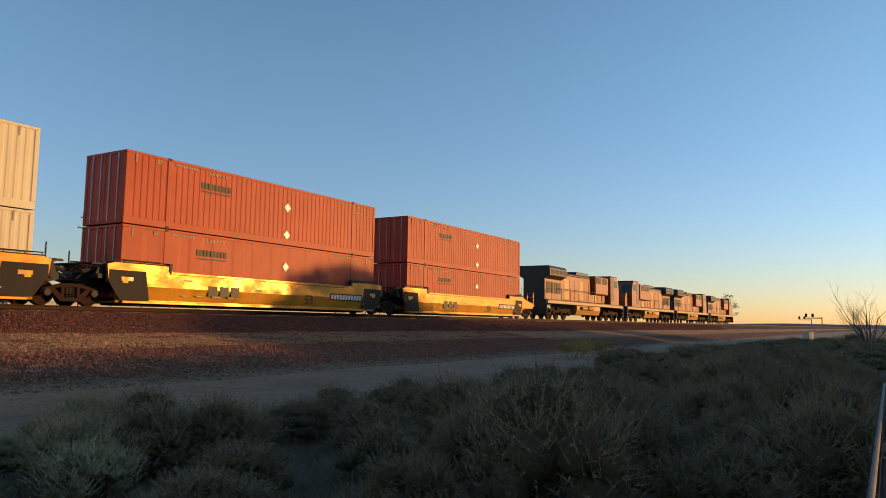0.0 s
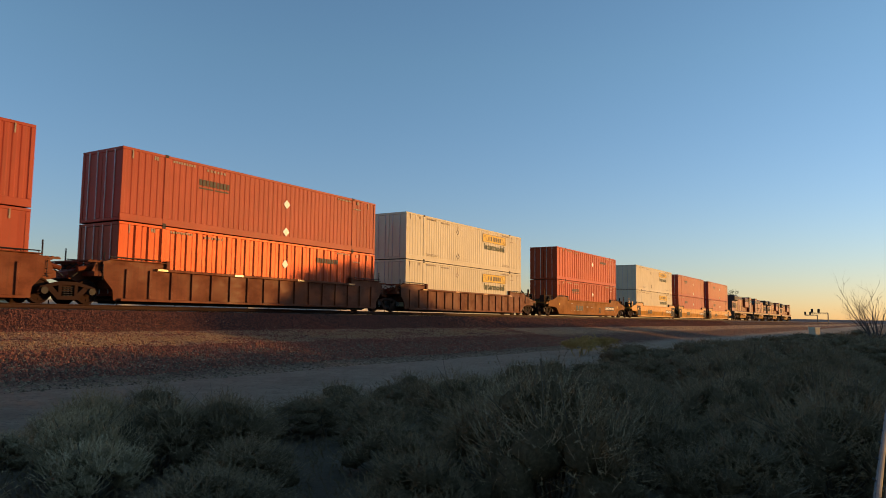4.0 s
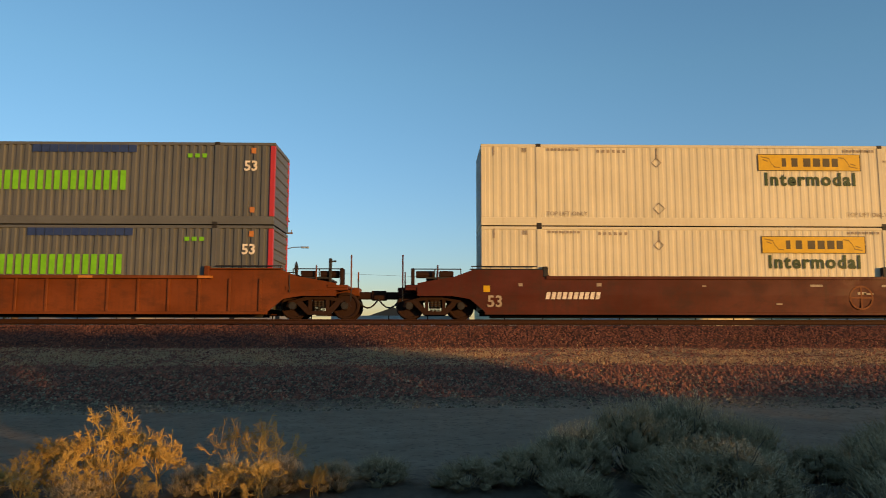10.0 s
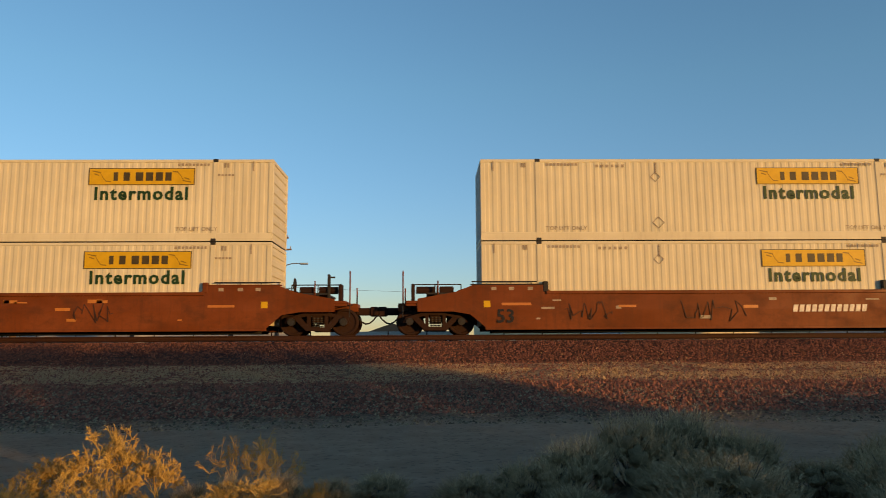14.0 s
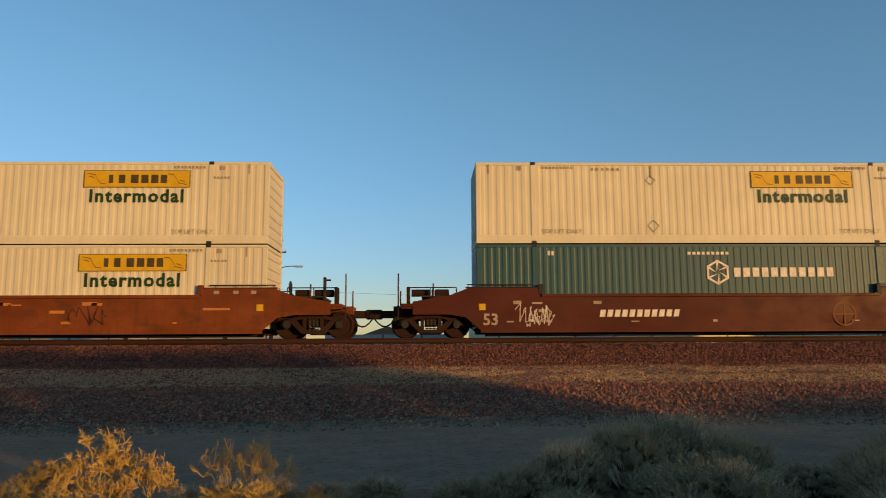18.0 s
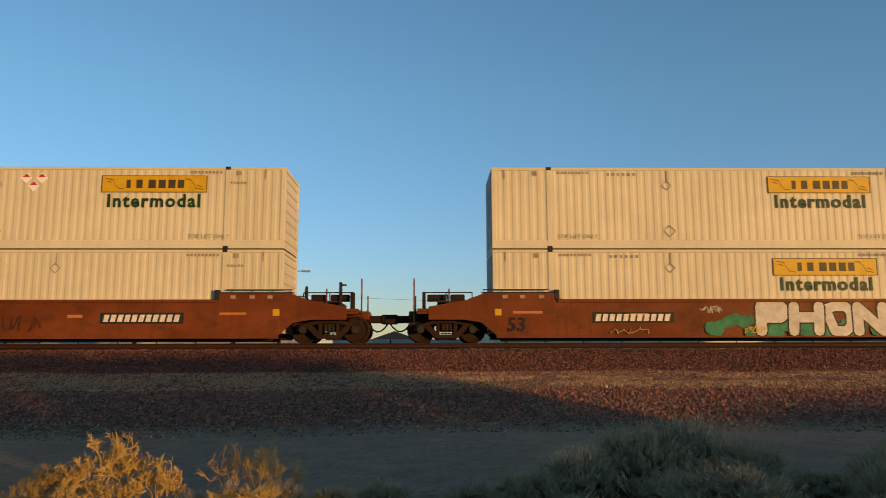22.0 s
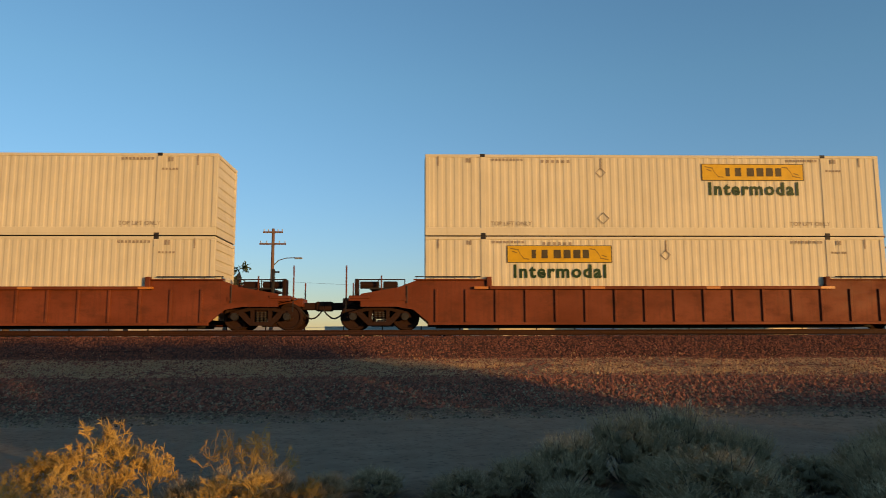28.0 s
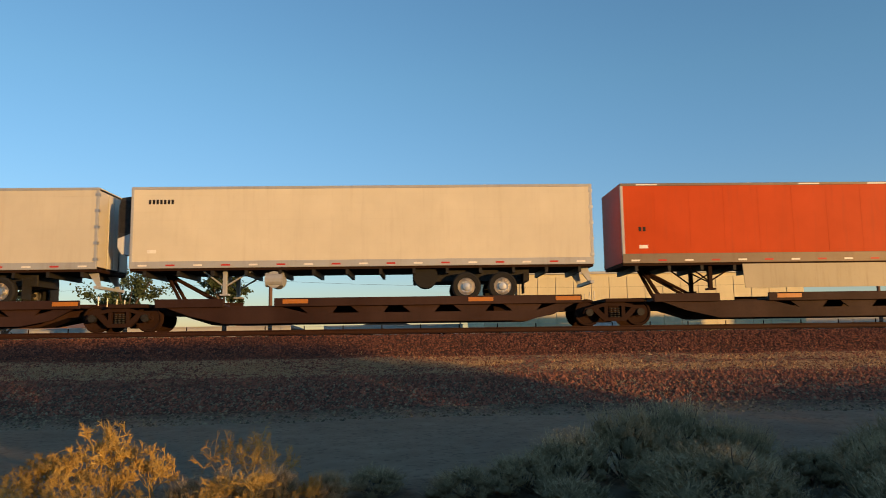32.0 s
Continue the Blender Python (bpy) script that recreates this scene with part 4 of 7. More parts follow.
def spray_word(text, x, w, body, edge, thick=0.13, z0=0.30, h=0.98, back=None, seed=1, spill=1.6):
    """Fat sprayed letters that overlap, each with a dark rim; back: a cloud of colour behind them."""
    def marks(root, y):
        r = random.Random(seed)
        if back is not None:
            m = Mesh()
            for i in range(34):
                c = Vector((x - spill + (w + 2.1 * spill) * i / 33, z0 + r.uniform(0.05, 0.5) * h))
                stroke(m, c, c + Vector((r.uniform(0.15, 0.5), r.uniform(-0.1, 0.2))), r.uniform(0.10, 0.24), y - 0.002 - 0.00005 * i, y)
            tagged(part("sprayed_backing", m, back, root, "cloud of spray paint"), kind="stuff")
        cell = w / len(text)
        for i, ch in enumerate(text):
            lean, up, fat = r.uniform(-0.1, 0.1), r.uniform(-0.04, 0.04), thick * r.uniform(0.9, 1.15)
            for mat, grow, o in ((edge, 0.055, 0.005), (body, 0.0, 0.007)):
                m = Mesh()
                for j, piece in enumerate(GLYPHS[ch]):
                    p, q = (Vector((x + cell * (i + 0.12 + 0.086 * int(c[0])) + lean * int(c[1]) / 9, z0 + thick + up + (h - 2 * thick) * int(c[1]) / 9)) for c in piece.split())
                    d = o + 0.0045 * (i % 2) + 0.0002 * j
                    stroke(m, p, q, fat + grow, y - d, y - d + 0.0015)
                tagged(part("spray_paint", m, mat, root, "fat sprayed letter" if mat is body else ""), kind="stuff")
    return marks


def spray_bubbles(x, w, n, mats, edge, seed, z0=0.24):
    """Round sprayed forms with dark rims and stems above them."""
    def marks(root, y):
        r = random.Random(seed)
        for i in range(n):
            c, k = x + w * (i + 0.5) / n, w / n * r.uniform(0.52, 0.62)
            kz, tall = r.uniform(0.38, 0.44), r.uniform(0.5, 0.7)
            for mat, grow, o in ((edge, 0.03, 0.005), (mats[i % len(mats)], 0.0, 0.007)):
                d, m = o + 0.0045 * (i % 2), Mesh()
                stroke(m, Vector((c - 0.15, z0 + kz)), Vector((c + 0.1, z0 + kz + tall)), 0.17 + grow, y - d, y - d + 0.001)
                m.prism([(c + (k + grow) * math.cos(j * math.pi / 9), z0 + kz + (kz + grow) * math.sin(j * math.pi / 9)) for j in range(18)], y - d - 0.0005, y - d + 0.001)
                tagged(part("spray_paint", m, mat, root, "round sprayed form" if grow == 0 else ""), kind="stuff")
            m = Mesh()
            stroke(m, Vector((c - 0.1, z0 + kz)), Vector((c + 0.12, z0 + kz + 0.05)), 0.03, y - 0.0135, y - 0.012)
            part("spray_line", m, edge, root)
    return marks


SCRAWL = flat("scribble_black", (0.045, 0.022, 0.014), 0.6, 0, 0.4, 5)
END_GREY = paint("end_panel_grey", (0.024, 0.021, 0.018), 0.6, (0.05, 0.035, 0.02), 0.4, 0.06, 0.0, 0.08)
SPRAY_WHITE = flat("spray_silver", (0.46, 0.43, 0.38), 0.5, 0, 0.25, 3)
SPRAY_GREEN = flat("spray_green", (0.03, 0.16, 0.08), 0.6, 0, 0.4, 3)
SPRAY_TAN = flat("spray_tan", (0.36, 0.27, 0.11), 0.6, 0, 0.3, 3)
SPRAY_MAUVE = flat("spray_mauve", (0.13, 0.085, 0.065), 0.6, 0, 0.3, 3)
FADED_RED = flat("faded_red_letters", (0.17, 0.022, 0.010), 0.6, 0, 0.3, 3)

WELL_STYLES = {
    "yellow": dict(paint=YELLOW_CAR, trim=BLACK, ribs=False, label="yellow railway well car with dark end panels", marks=several(initials(-3.9), fifty_three(2.2), small_boxes(2), number_plate(4.2))),
    "orange": dict(paint=ORANGE_CAR, trim=BLACK, ribs=False, label="dull orange smooth-sided railway well car", marks=several(initials(-3.9), fifty_three(2.2), small_boxes(2), number_plate(4.2))),
    "ribbed": dict(paint=RUST_CAR, trim=RUST_CAR, ribs=True, label="rust-brown well car with ribbed steel sides", marks=None),
    "ribbed_tag": dict(paint=RUST_CAR, trim=RUST_CAR, ribs=True, label="rust-brown ribbed well car with pale spray paint", marks=several(fifty_three(6.2, 0.75, 0.3, PALE), scrawl(-2.2, 0.8, 4, PALE, 0.35, 0.8), scrawl(-2.1, 0.7, 5, PALE, 0.4, 0.7), scrawl(0.9, 0.7, 9, PALE, 0.35, 0.8), scrawl(0.95, 0.6, 10, PALE, 0.4, 0.7))),
    "ribbed_tan": dict(paint=TAN_CAR, trim=TAN_CAR, ribs=True, label="tan-orange well car with ribbed steel sides", marks=None),
    "dark_red": dict(paint=DARK_RED_CAR, trim=BLACK, ribs=False, label="dark red smooth-sided railway well car", marks=several(fifty_three(-7.9, 0.42, 0.4, FAINT), number_plate(-5.9, False, PALE, 8, 1.9, 0.68), round_badge(5.0), small_boxes(3))),
    "dark_red_tag": dict(paint=DARK_RED_CAR, trim=BLACK, ribs=False, label="dark red well car with pale scrawled paint", marks=several(fifty_three(-7.9, 0.42, 0.4, FAINT), number_plate(-3.9, False, PALE, 9, 2.8, 0.68), scrawl(-6.7, 1.3, 14, PALE, 0.3, 0.9), scrawl(-6.5, 1.0, 15, PALE, 0.35, 0.7), round_badge(4.6), small_boxes(7))),
    "tan": dict(paint=TAN_CAR, trim=BLACK, ribs=False, label="tan-orange smooth-sided well car with dark number", marks=several(fifty_three(-7.6), hasps, scrawl(-5.2, 1.6, 3), scrawl(-1.2, 2.2, 8, None, 0.35, 0.8), number_plate(2.6, False, PALE, 10), small_boxes(5))),
    "tan_logo": dict(paint=TAN_CAR, trim=BLACK, ribs=False, label="tan-orange well car with a black name board", marks=several(fifty_three(-7.6), lambda root, y: part("number_board", sheet(-0.95, 0.48, 2.6, 0.55, y, 0.004), BLACK, root), initials(-0.75, 0.56, 2.2, 0.38, PALE, 6), hasps, scrawl(2.0, 1.7, 5, None, 0.7, 0.5), scrawl(-6.2, 1.2, 6), small_boxes(6))),
    "tan_plain": dict(paint=TAN_CAR, trim=TAN_CAR, ribs=False, label="tan-orange smooth-sided railway well car", marks=several(initials(-4.9, 0.55, 1.8, 0.45, RUST_CAR), hasps, scrawl(1.5, 1.4, 12), small_boxes(11, REFLECT))),
    "tan_board_front": dict(paint=TAN_CAR, trim=BLACK, ribs=False, label="tan-orange well car with a black number board", marks=several(fifty_three(-7.6), hasps, number_plate(2.1), scrawl(-1.2, 1.2, 8, None, 0.35, 0.6))),
    "tan_board_rear": dict(paint=TAN_CAR, trim=BLACK, ribs=False, label="tan-orange well car, black number board, dusty", marks=several(fifty_three(-7.6), hasps, number_plate(-4.4))),
    "tan_red_mark": dict(paint=TAN_CAR, trim=BLACK, ribs=False, label="tan-orange well car with faded red bars", marks=several(fifty_three(-7.6), hasps, initials(0.9, 0.55, 1.9, 0.42, FADED_RED))),
    "tag_a": dict(paint=TAN_CAR, trim=BLACK, ribs=False, label="tan-orange well car with big silver spray paint", marks=several(fifty_three(-7.6), spray_word("YOER", -5.1, 5.1, SPRAY_WHITE, INK, 0.15, 0.24, 1.16, SPRAY_TAN, 21, 0.25), scrawl(-6.9, 0.9, 22, SPRAY_TAN, 0.75, 0.4), scrawl(-0.2, 1.6, 23, SPRAY_TAN, 0.95, 0.3), number_plate(2.3), scrawl(5.5, 1.2, 24, None, 0.3, 0.6), hasps)),
    "tag_b": dict(paint=TAN_CAR, trim=BLACK, ribs=False, label="tan-orange well car with black and tan spray paint", marks=several(fifty_three(-7.6), spray_word("ANTSI", -4.15, 2.55, INK, SPRAY_TAN, 0.085, 0.26, 1.06, None, 31), spray_word("HLS", -1.45, 1.15, INK, TAN_CAR, 0.035, 0.55, 0.5, None, 32), initials(-0.2, 0.52, 1.6, 0.46, FADED_RED), spray_bubbles(1.35, 3.8, 5, (SPRAY_MAUVE, SPRAY_TAN), INK, 33), hasps)),
    "tag_c": dict(paint=TAN_CAR, trim=BLACK, ribs=False, label="tan-orange well car with silver and green spray paint", marks=several(fifty_three(-7.6), number_plate(-4.6), scrawl(-4.1, 1.4, 42, SPRAY_TAN, 0.28, 0.26), scrawl(-0.9, 0.6, 43, SPRAY_WHITE, 0.95, 0.3), spray_word("PHONE", 0.95, 5.6, SPRAY_WHITE, INK, 0.17, 0.22, 1.18, SPRAY_GREEN, 41), scrawl(0.5, 0.7, 44, LOGO, 0.3, 0.3), scrawl(6.2, 0.6, 45, LOGO, 0.45, 0.25), hasps)),
}
WELLS = {}


def well(style, ends, s):
    m = pose(s + BOX_L / 2, TRACK, RAIL)
    if (style, ends) not in WELLS:
        WELLS[style, ends] = ob = build_well(WELL_STYLES[style], ends)
        ob.matrix_basis = m
    else:
        ob = copy_thing(WELLS[style, ends], m)
    rolling(ob, m.translation.x)
    return ob


# rear end of each stack at 0 s, car style, its ends (rear, front), lower and upper container
CONSIST = [
    (36.88, "yellow", "ac", "red", "red"), (17.32, "yellow", "aa", "red_low", "red"), (-2.23, "yellow", "ca", "jr", "jr"),
    (-25.65, "orange", "cc", "orange_low", "orange"),
    (-49.16, "ribbed", "ac", "jr", "jr"), (-68.44, "ribbed", "aa", "orange", "red"), (-87.94, "ribbed", "ca", "red_low", "red"),
    (-111.29, "ribbed", "ac", "jr", "jl"), (-130.72, "ribbed", "aa", "jl", "jr"), (-150.1, "ribbed", "ca", "jr", "jr"),
    (-173.0, "dark_red", "ac", "jr", "jr"), (-192.32, "dark_red", "aa", "jr", "jl"), (-211.68, "dark_red", "ca", "jr", "jr"),
    (-235.0, "ribbed_tan", "cc", "grey", "grey"),
    (-258.35, "tan", "ac", "ribbed_cream", "ribbed_worn"), (-277.6, "tan_logo", "aa", "ribbed_cream", "ribbed_cream"), (-297.03, "tan", "ca", "jr", "jr"),
    (-320.4, "tan_plain", "cc", "jr", "jr"),
    (-343.75, "dark_red", "ac", "plain", "plain"), (-363.05, "dark_red", "aa", "jr", "jp"), (-382.4, "dark_red_tag", "ca", "green", "jr"),
    (-405.75, "tan_plain", "cc", "jr", "jr"),
    (-429.05, "tag_a", "ac", "smooth_orange", "ribbed_cream"), (-448.35, "tag_b", "aa", "jr", "jl"), (-467.5, "tag_c", "ca", "jr", "jr"),
    (-490.85, "tan_board_front", "ac", "jl", "jm2"), (-510.1, "tan_red_mark", "aa", "jl", "white_rust"), (-529.2, "tan_board_rear", "ca", "jr", "white_hole"),
    (-552.55, "tan_plain", "cc", "jl", "jl"),
    (-575.95, "ribbed_tag", "cc", "jr", "jl"),
    (-599.3, "ribbed", "cc", "jl", "jr"),
    (-622.65, "ribbed", "cc", "jlp", "jl"),
]
for s, style, ends, low, high in CONSIST:
    well(style, ends, s)
    container(low, s, 0)
    container(high, s, 1)


# ---- spine cars and road trailers ----
TRAILER_RED = paint("trailer_red", (0.50, 0.058, 0.008), 0.5, (0.25, 0.05, 0.02), 0.35, 0.07, 0.0, 0.12)
SEAM = paint("seam_red", (0.459, 0.043, 0.009), 0.5, (0.12, 0.03, 0.02), 0.5, 0.08)
TRAILER_WHITE = paint("trailer_white", (0.60, 0.59, 0.57), 0.4, (0.35, 0.28, 0.2), 0.15, 0.05)
TRAILER_IVORY = paint("trailer_ivory", (0.63, 0.575, 0.46), 0.5, (0.35, 0.28, 0.2), 0.2, 0.05, 0.0, 0.15)
TRAILER_CREAM = paint("trailer_cream", (0.58, 0.53, 0.43), 0.45, (0.35, 0.28, 0.2), 0.2, 0.05)
ALU = paint("aluminium_rail", (0.40, 0.40, 0.40), 0.45, (0.22, 0.18, 0.14), 0.4, 0.06, 0.15)
REEFER = paint("reefer_black", (0.028, 0.027, 0.026), 0.45, (0.10, 0.08, 0.06), 0.25, 0.05)
TANBAND = paint("tan_rail", (0.17, 0.13, 0.095), 0.5, (0.12, 0.07, 0.045), 0.55, 0.06, 0.2)
SKIRT = paint("skirt_white", (0.40, 0.35, 0.25), 0.5, (0.20, 0.15, 0.10), 0.5, 0.06)
SPINE = paint("spine_car_brown", (0.030, 0.0105, 0.006), 0.65, (0.016, 0.010, 0.008), 0.7, 0.2, 0.0, 0.2)
DECK = 0.90
PLAT = 17.0


def build_spine(first, e):
    """One platform of an articulated spine car, 17 m between its trucks, its hitch at the end e; origin in its middle, on the rails."""
    h = PLAT / 2
    root = thing("spine_car", Matrix(), "rust-brown low spine car carrying a road trailer", "railway car", "cars of the train")
    part("centre_beam", Mesh().prism([(-h + 0.1, 0.62), (-h + 2.0, 0.52), (-h + 3.0, 0.20), (h - 3.0, 0.20), (h - 2.0, 0.52), (h - 0.1, 0.62), (h - 0.1, 0.86), (-h + 0.1, 0.86)], -0.45, 0.45), SPINE, root)
    for s in (-1, 1):
        for a, b in ((-h + 1.3, -h + 3.6), (-h + 5.3, h - 1.2)):
            part("wheel_deck", Mesh().box(a, b, *sorted((s * 0.5, s * 1.30)), DECK - 0.09, DECK, 0.015), SPINE, root)
            part("side_curb", Mesh().box(a, b, *sorted((s * 1.32, s * 1.40)), DECK - 0.12, DECK + 0.17, 0.015), SPINE, root)
        for i in range(5):
            x = -h + 6.2 + i * 1.75
            part("deck_bracket", Mesh().prism([(x - 0.1, DECK - 0.1), (x + 1.25, DECK - 0.1), (x + 0.95, 0.45), (x + 0.35, 0.45)], *sorted((s * 1.18, s * 1.26))), SPINE, root)
        part("side_beam", Mesh().prism([(-h + 1.6, 0.80), (-h + 2.4, 0.50), (-h + 3.6, 0.22), (h - 3.2, 0.22), (h - 2.2, 0.40), (h - 1.4, 0.80), (h - 2.0, 0.80), (h - 2.8, 0.55), (-h + 6.4, 0.55), (-h + 5.4, 0.80)], *sorted((s * 1.16, s * 1.30))), SPINE, root)
        for x in (-h + 5.6, -h + 11.9, h - 2.1):
            part("reflector", Mesh().box(x, x + 0.85, *sorted((s * 1.40, s * 1.412)), DECK - 0.02, DECK + 0.12), REFLECT, root, "orange reflective strip")
    m = Mesh()
    for s in (-1, 1):
        m.rod((e * (h - 1.9), s * 0.35, DECK), (e * (h - 1.25), s * 0.2, DECK + 1.18), 0.07, n=6)
        m.rod((e * (h - 3.3), s * 0.3, DECK), (e * (h - 1.35), s * 0.18, DECK + 1.08), 0.055, n=6)
    m.box(*sorted((e * (h - 0.9), e * (h - 1.7))), -0.45, 0.45, DECK + 1.12, DECK + 1.22, 0.02)
    part("hitch_stand", m, IRON, root, "folding steel trailer hitch")
    part("brake_box", Mesh().box(-h + 2.6, -h + 3.2, -1.1, -0.5, 0.5, 0.82, 0.03).rod((h - 4.2, -0.9, 0.56), (h - 3.3, -0.9, 0.56), 0.17, n=12), IRON, root)
    part("end_plate", Mesh().box(-h - 0.35, -h + 1.0, -1.2, 1.2, 0.80, 0.93, 0.02), IRON, root)
    for y in (-1.1, -0.4, 0.4, 1.1):
        part("rail_post", Mesh().rod((h - 0.7, y, 0.9), (h - 0.7, y, 1.2), 0.02, n=5), GALV, root)
    if first:
        build_truck(root, h)
        m = Mesh().box(h - 0.4, h + 1.4, -0.45, 0.45, 0.72, 0.95, 0.02).box(h + 1.2, h + 1.75, -0.14, 0.14, 0.70, 0.96, 0.03)
        part("coupler", m, IRON, root)
    build_truck(root, -h)
    return root


def build_wheel(parent, x, y, z, r, bright):
    s = -1 if y < 0 else 1
    t = part("wheel", Mesh().lathe([(r - 0.20, s * -0.26), (r - 0.05, s * -0.28), (r, s * -0.22), (r, s * -0.02), (r - 0.05, 0.02 * s), (r - 0.20, 0.0)], 24, "y"), RUBBER, parent, "black trailer tyre", pose(x, y, z))
    m = Mesh().lathe([(r - 0.20, 0.0), (r - 0.22, s * -0.03), (r - 0.30, s * -0.10), (0.14, s * -0.11), (0.12, s * 0.02), (0.0, s * 0.03)], 20, "y")
    for k in range(8):
        a = k * math.pi / 4
        m.rod((0.18 * math.cos(a), s * -0.10, 0.18 * math.sin(a)), (0.18 * math.cos(a), s * -0.06, 0.18 * math.sin(a)), 0.02, n=5)
    part("rim", m, CHROME if bright else IRON, t, "polished rim" if bright else "")
    return t


def build_trailer(d, mat, band, label, skirt=None, reefer=False, panel=False, bright=True, ribs=True, tank=False):
    """A 53-foot van trailer that faces d along x; origin under its middle, on the deck."""
    root = thing("semi_trailer", Matrix(), label, "trailer", "trailers on the train")
    L, W, Z0, Z1 = 15.95, 2.59, 1.27, 4.06
    h, w = L / 2, W / 2
    bz = 0.30 if band is TANBAND else 0.20
    for s in (-1, 1):
        side = part("side_wall", Mesh().box(-h + 0.05, h - 0.05, *sorted((s * w, s * (w - 0.05))), Z0 + bz, Z1 - 0.08), mat, root)
        part("bottom_rail", Mesh().box(-h, h, *sorted((s * (w + 0.012), s * (w - 0.06))), Z0 - 0.04, Z0 + bz, 0.01), band, root)
        part("top_rail", Mesh().box(-h, h, *sorted((s * (w + 0.01), s * (w - 0.06))), Z1 - 0.10, Z1, 0.012), TANBAND if mat is TRAILER_RED else ALU, root)
        if mat is TRAILER_RED:
            for x in (-7.4, -1.6, 0.9, 4.3):
                part("conspicuity_tape", Mesh().box(x, x + 0.75, *sorted((s * (w + 0.010), s * (w + 0.014))), Z1 - 0.075, Z1 - 0.03), TAPE, root)
        for x in (-h, h - 0.1):
            part("corner_post", Mesh().box(x, x + 0.10, *sorted((s * (w + 0.008), s * (w - 0.08))), Z0, Z1 - 0.02, 0.01), ALU, root)
        if ribs:
            for i in range(1, 13):
                x = -h + i * L / 13
                part("seam", Mesh().box(x - 0.035, x + 0.035, *sorted((s * w, s * (w + (0.007 if d > 0 else 0.004)))), Z0 + bz, Z1 - 0.1), SEAM if d > 0 and mat is TRAILER_RED else mat, side)
        else:
            for i in range(1, 9):
                z = Z0 + 0.16 + i * 0.29
                part("groove", Mesh().box(-h + 0.12, h - 0.12, *sorted((s * w, s * (w + 0.004))), z, z + 0.012), mat, side)
        for i in range(17):
            x = -h + 0.3 + i * 0.94
            part("conspicuity_tape", Mesh().box(x, x + 0.3, *sorted((s * (w + 0.012), s * (w + 0.016))), Z0 + 0.03, Z0 + 0.09), TAPE_RED if i % 2 else TAPE, root)
    part("roof", Mesh().box(-h + 0.02, h - 0.02, -w + 0.02, w - 0.02, Z1 - 0.03, Z1 + 0.005), WHITE, root)
    part("floor", Mesh().box(-h + 0.02, h - 0.02, -w + 0.06, w - 0.06, Z0 - 0.12, Z0), IRON, root)
    part("front_wall", Mesh().box(*sorted((d * h, d * (h - 0.05))), -w + 0.05, w - 0.05, Z0, Z1 - 0.02), mat, root)
    for s in (-1, 1):
        door = part("rear_door", Mesh().box(*sorted((-d * h, -d * (h - 0.05))), *sorted((s * 0.01, s * (w - 0.08))), Z0 + 0.05, Z1 - 0.1, 0.008), mat, root)
        part("lock_rod", Mesh().rod((-d * (h + 0.02), s * 0.5, Z0), (-d * (h + 0.02), s * 0.5, Z1 - 0.1), 0.02, n=6), GALV, door)
        for i in range(5):
            z = Z0 + 0.25 + i * 0.56
            part("hinge", Mesh().box(*sorted((-d * (h - 0.12), -d * (h + 0.02))), *sorted((s * (w - 0.1), s * (w + 0.02))), z, z + 0.1), GALV, door)
    # running gear
    for x in (-d * (h - 3.2), -d * (h - 4.45)):
        part("axle", Mesh().rod((x, -1.0, 0.5), (x, 1.0, 0.5), 0.07, n=8), BLACK, root)
        for s in (-1, 1):
            build_wheel(root, x, s * 1.25, 0.50, 0.50, bright)
    # black frame enlarged and cross members added, standing for the deep shade underneath
    part("slider_frame", Mesh().box(*sorted((-d * (h - 2.2), -d * (h - 6.3))), -0.75, 0.75, 0.70, Z0 - 0.1, 0.02), BLACK, root)
    for i in range(14):
        x = -h + 0.5 + i * (L - 1.0) / 13
        part("cross_member", Mesh().box(x - 0.05, x + 0.05, -w + 0.08, w - 0.08, Z0 - 0.30, Z0 - 0.12), BLACK, root)
    for s in (-1, 1):
        part("mud_flap", Mesh().box(*sorted((-d * (h - 2.45), -d * (h - 2.47))), *sorted((s * 0.65, s * 1.25)), 0.25, 0.95), BLACK, root)
        leg = part("landing_leg", Mesh().box(*sorted((d * (h - 3.1), d * (h - 3.24))), *sorted((s * 0.85, s * 0.99)), 0.35, Z0 - 0.1, 0.01).box(*sorted((d * (h - 3.02), d * (h - 3.32))), *sorted((s * 0.80, s * 1.04)), 0.30, 0.36), ALU if reefer else IRON, root)
        m = Mesh()
        m.rod((d * (h - 3.15), s * 0.92, 0.6), (d * (h - 4.1), s * 0.92, Z0 - 0.1), 0.03, n=5)
        m.rod((d * (h - 3.15), s * 0.92, 0.6), (d * (h - 2.4), s * 0.92, Z0 - 0.1), 0.03, n=5)
        part("brace", m, ALU if reefer else IRON, leg)
    part("leg_cross_brace", Mesh().rod((d * (h - 3.17), -0.92, 0.55), (d * (h - 3.17), 0.92, 1.05), 0.025, n=5), IRON, root)
    m = Mesh()
    for s in (-0.8, 0.8):
        m.prism([(-d * (h - 0.15), Z0), (-d * (h - 0.55), Z0), (-d * (h - 0.1), 0.62), (-d * (h - 0.02), 0.62)], s - 0.04, s + 0.04)
    m.box(*sorted((-d * (h - 0.12), -d * h)), -1.15, 1.15, 0.58, 0.68)
    part("underride_guard", m, band, root)
    if skirt:
        a, b = sorted((d * (h - (5.6 if tank else 4.2)), -d * (h - 5.4)))
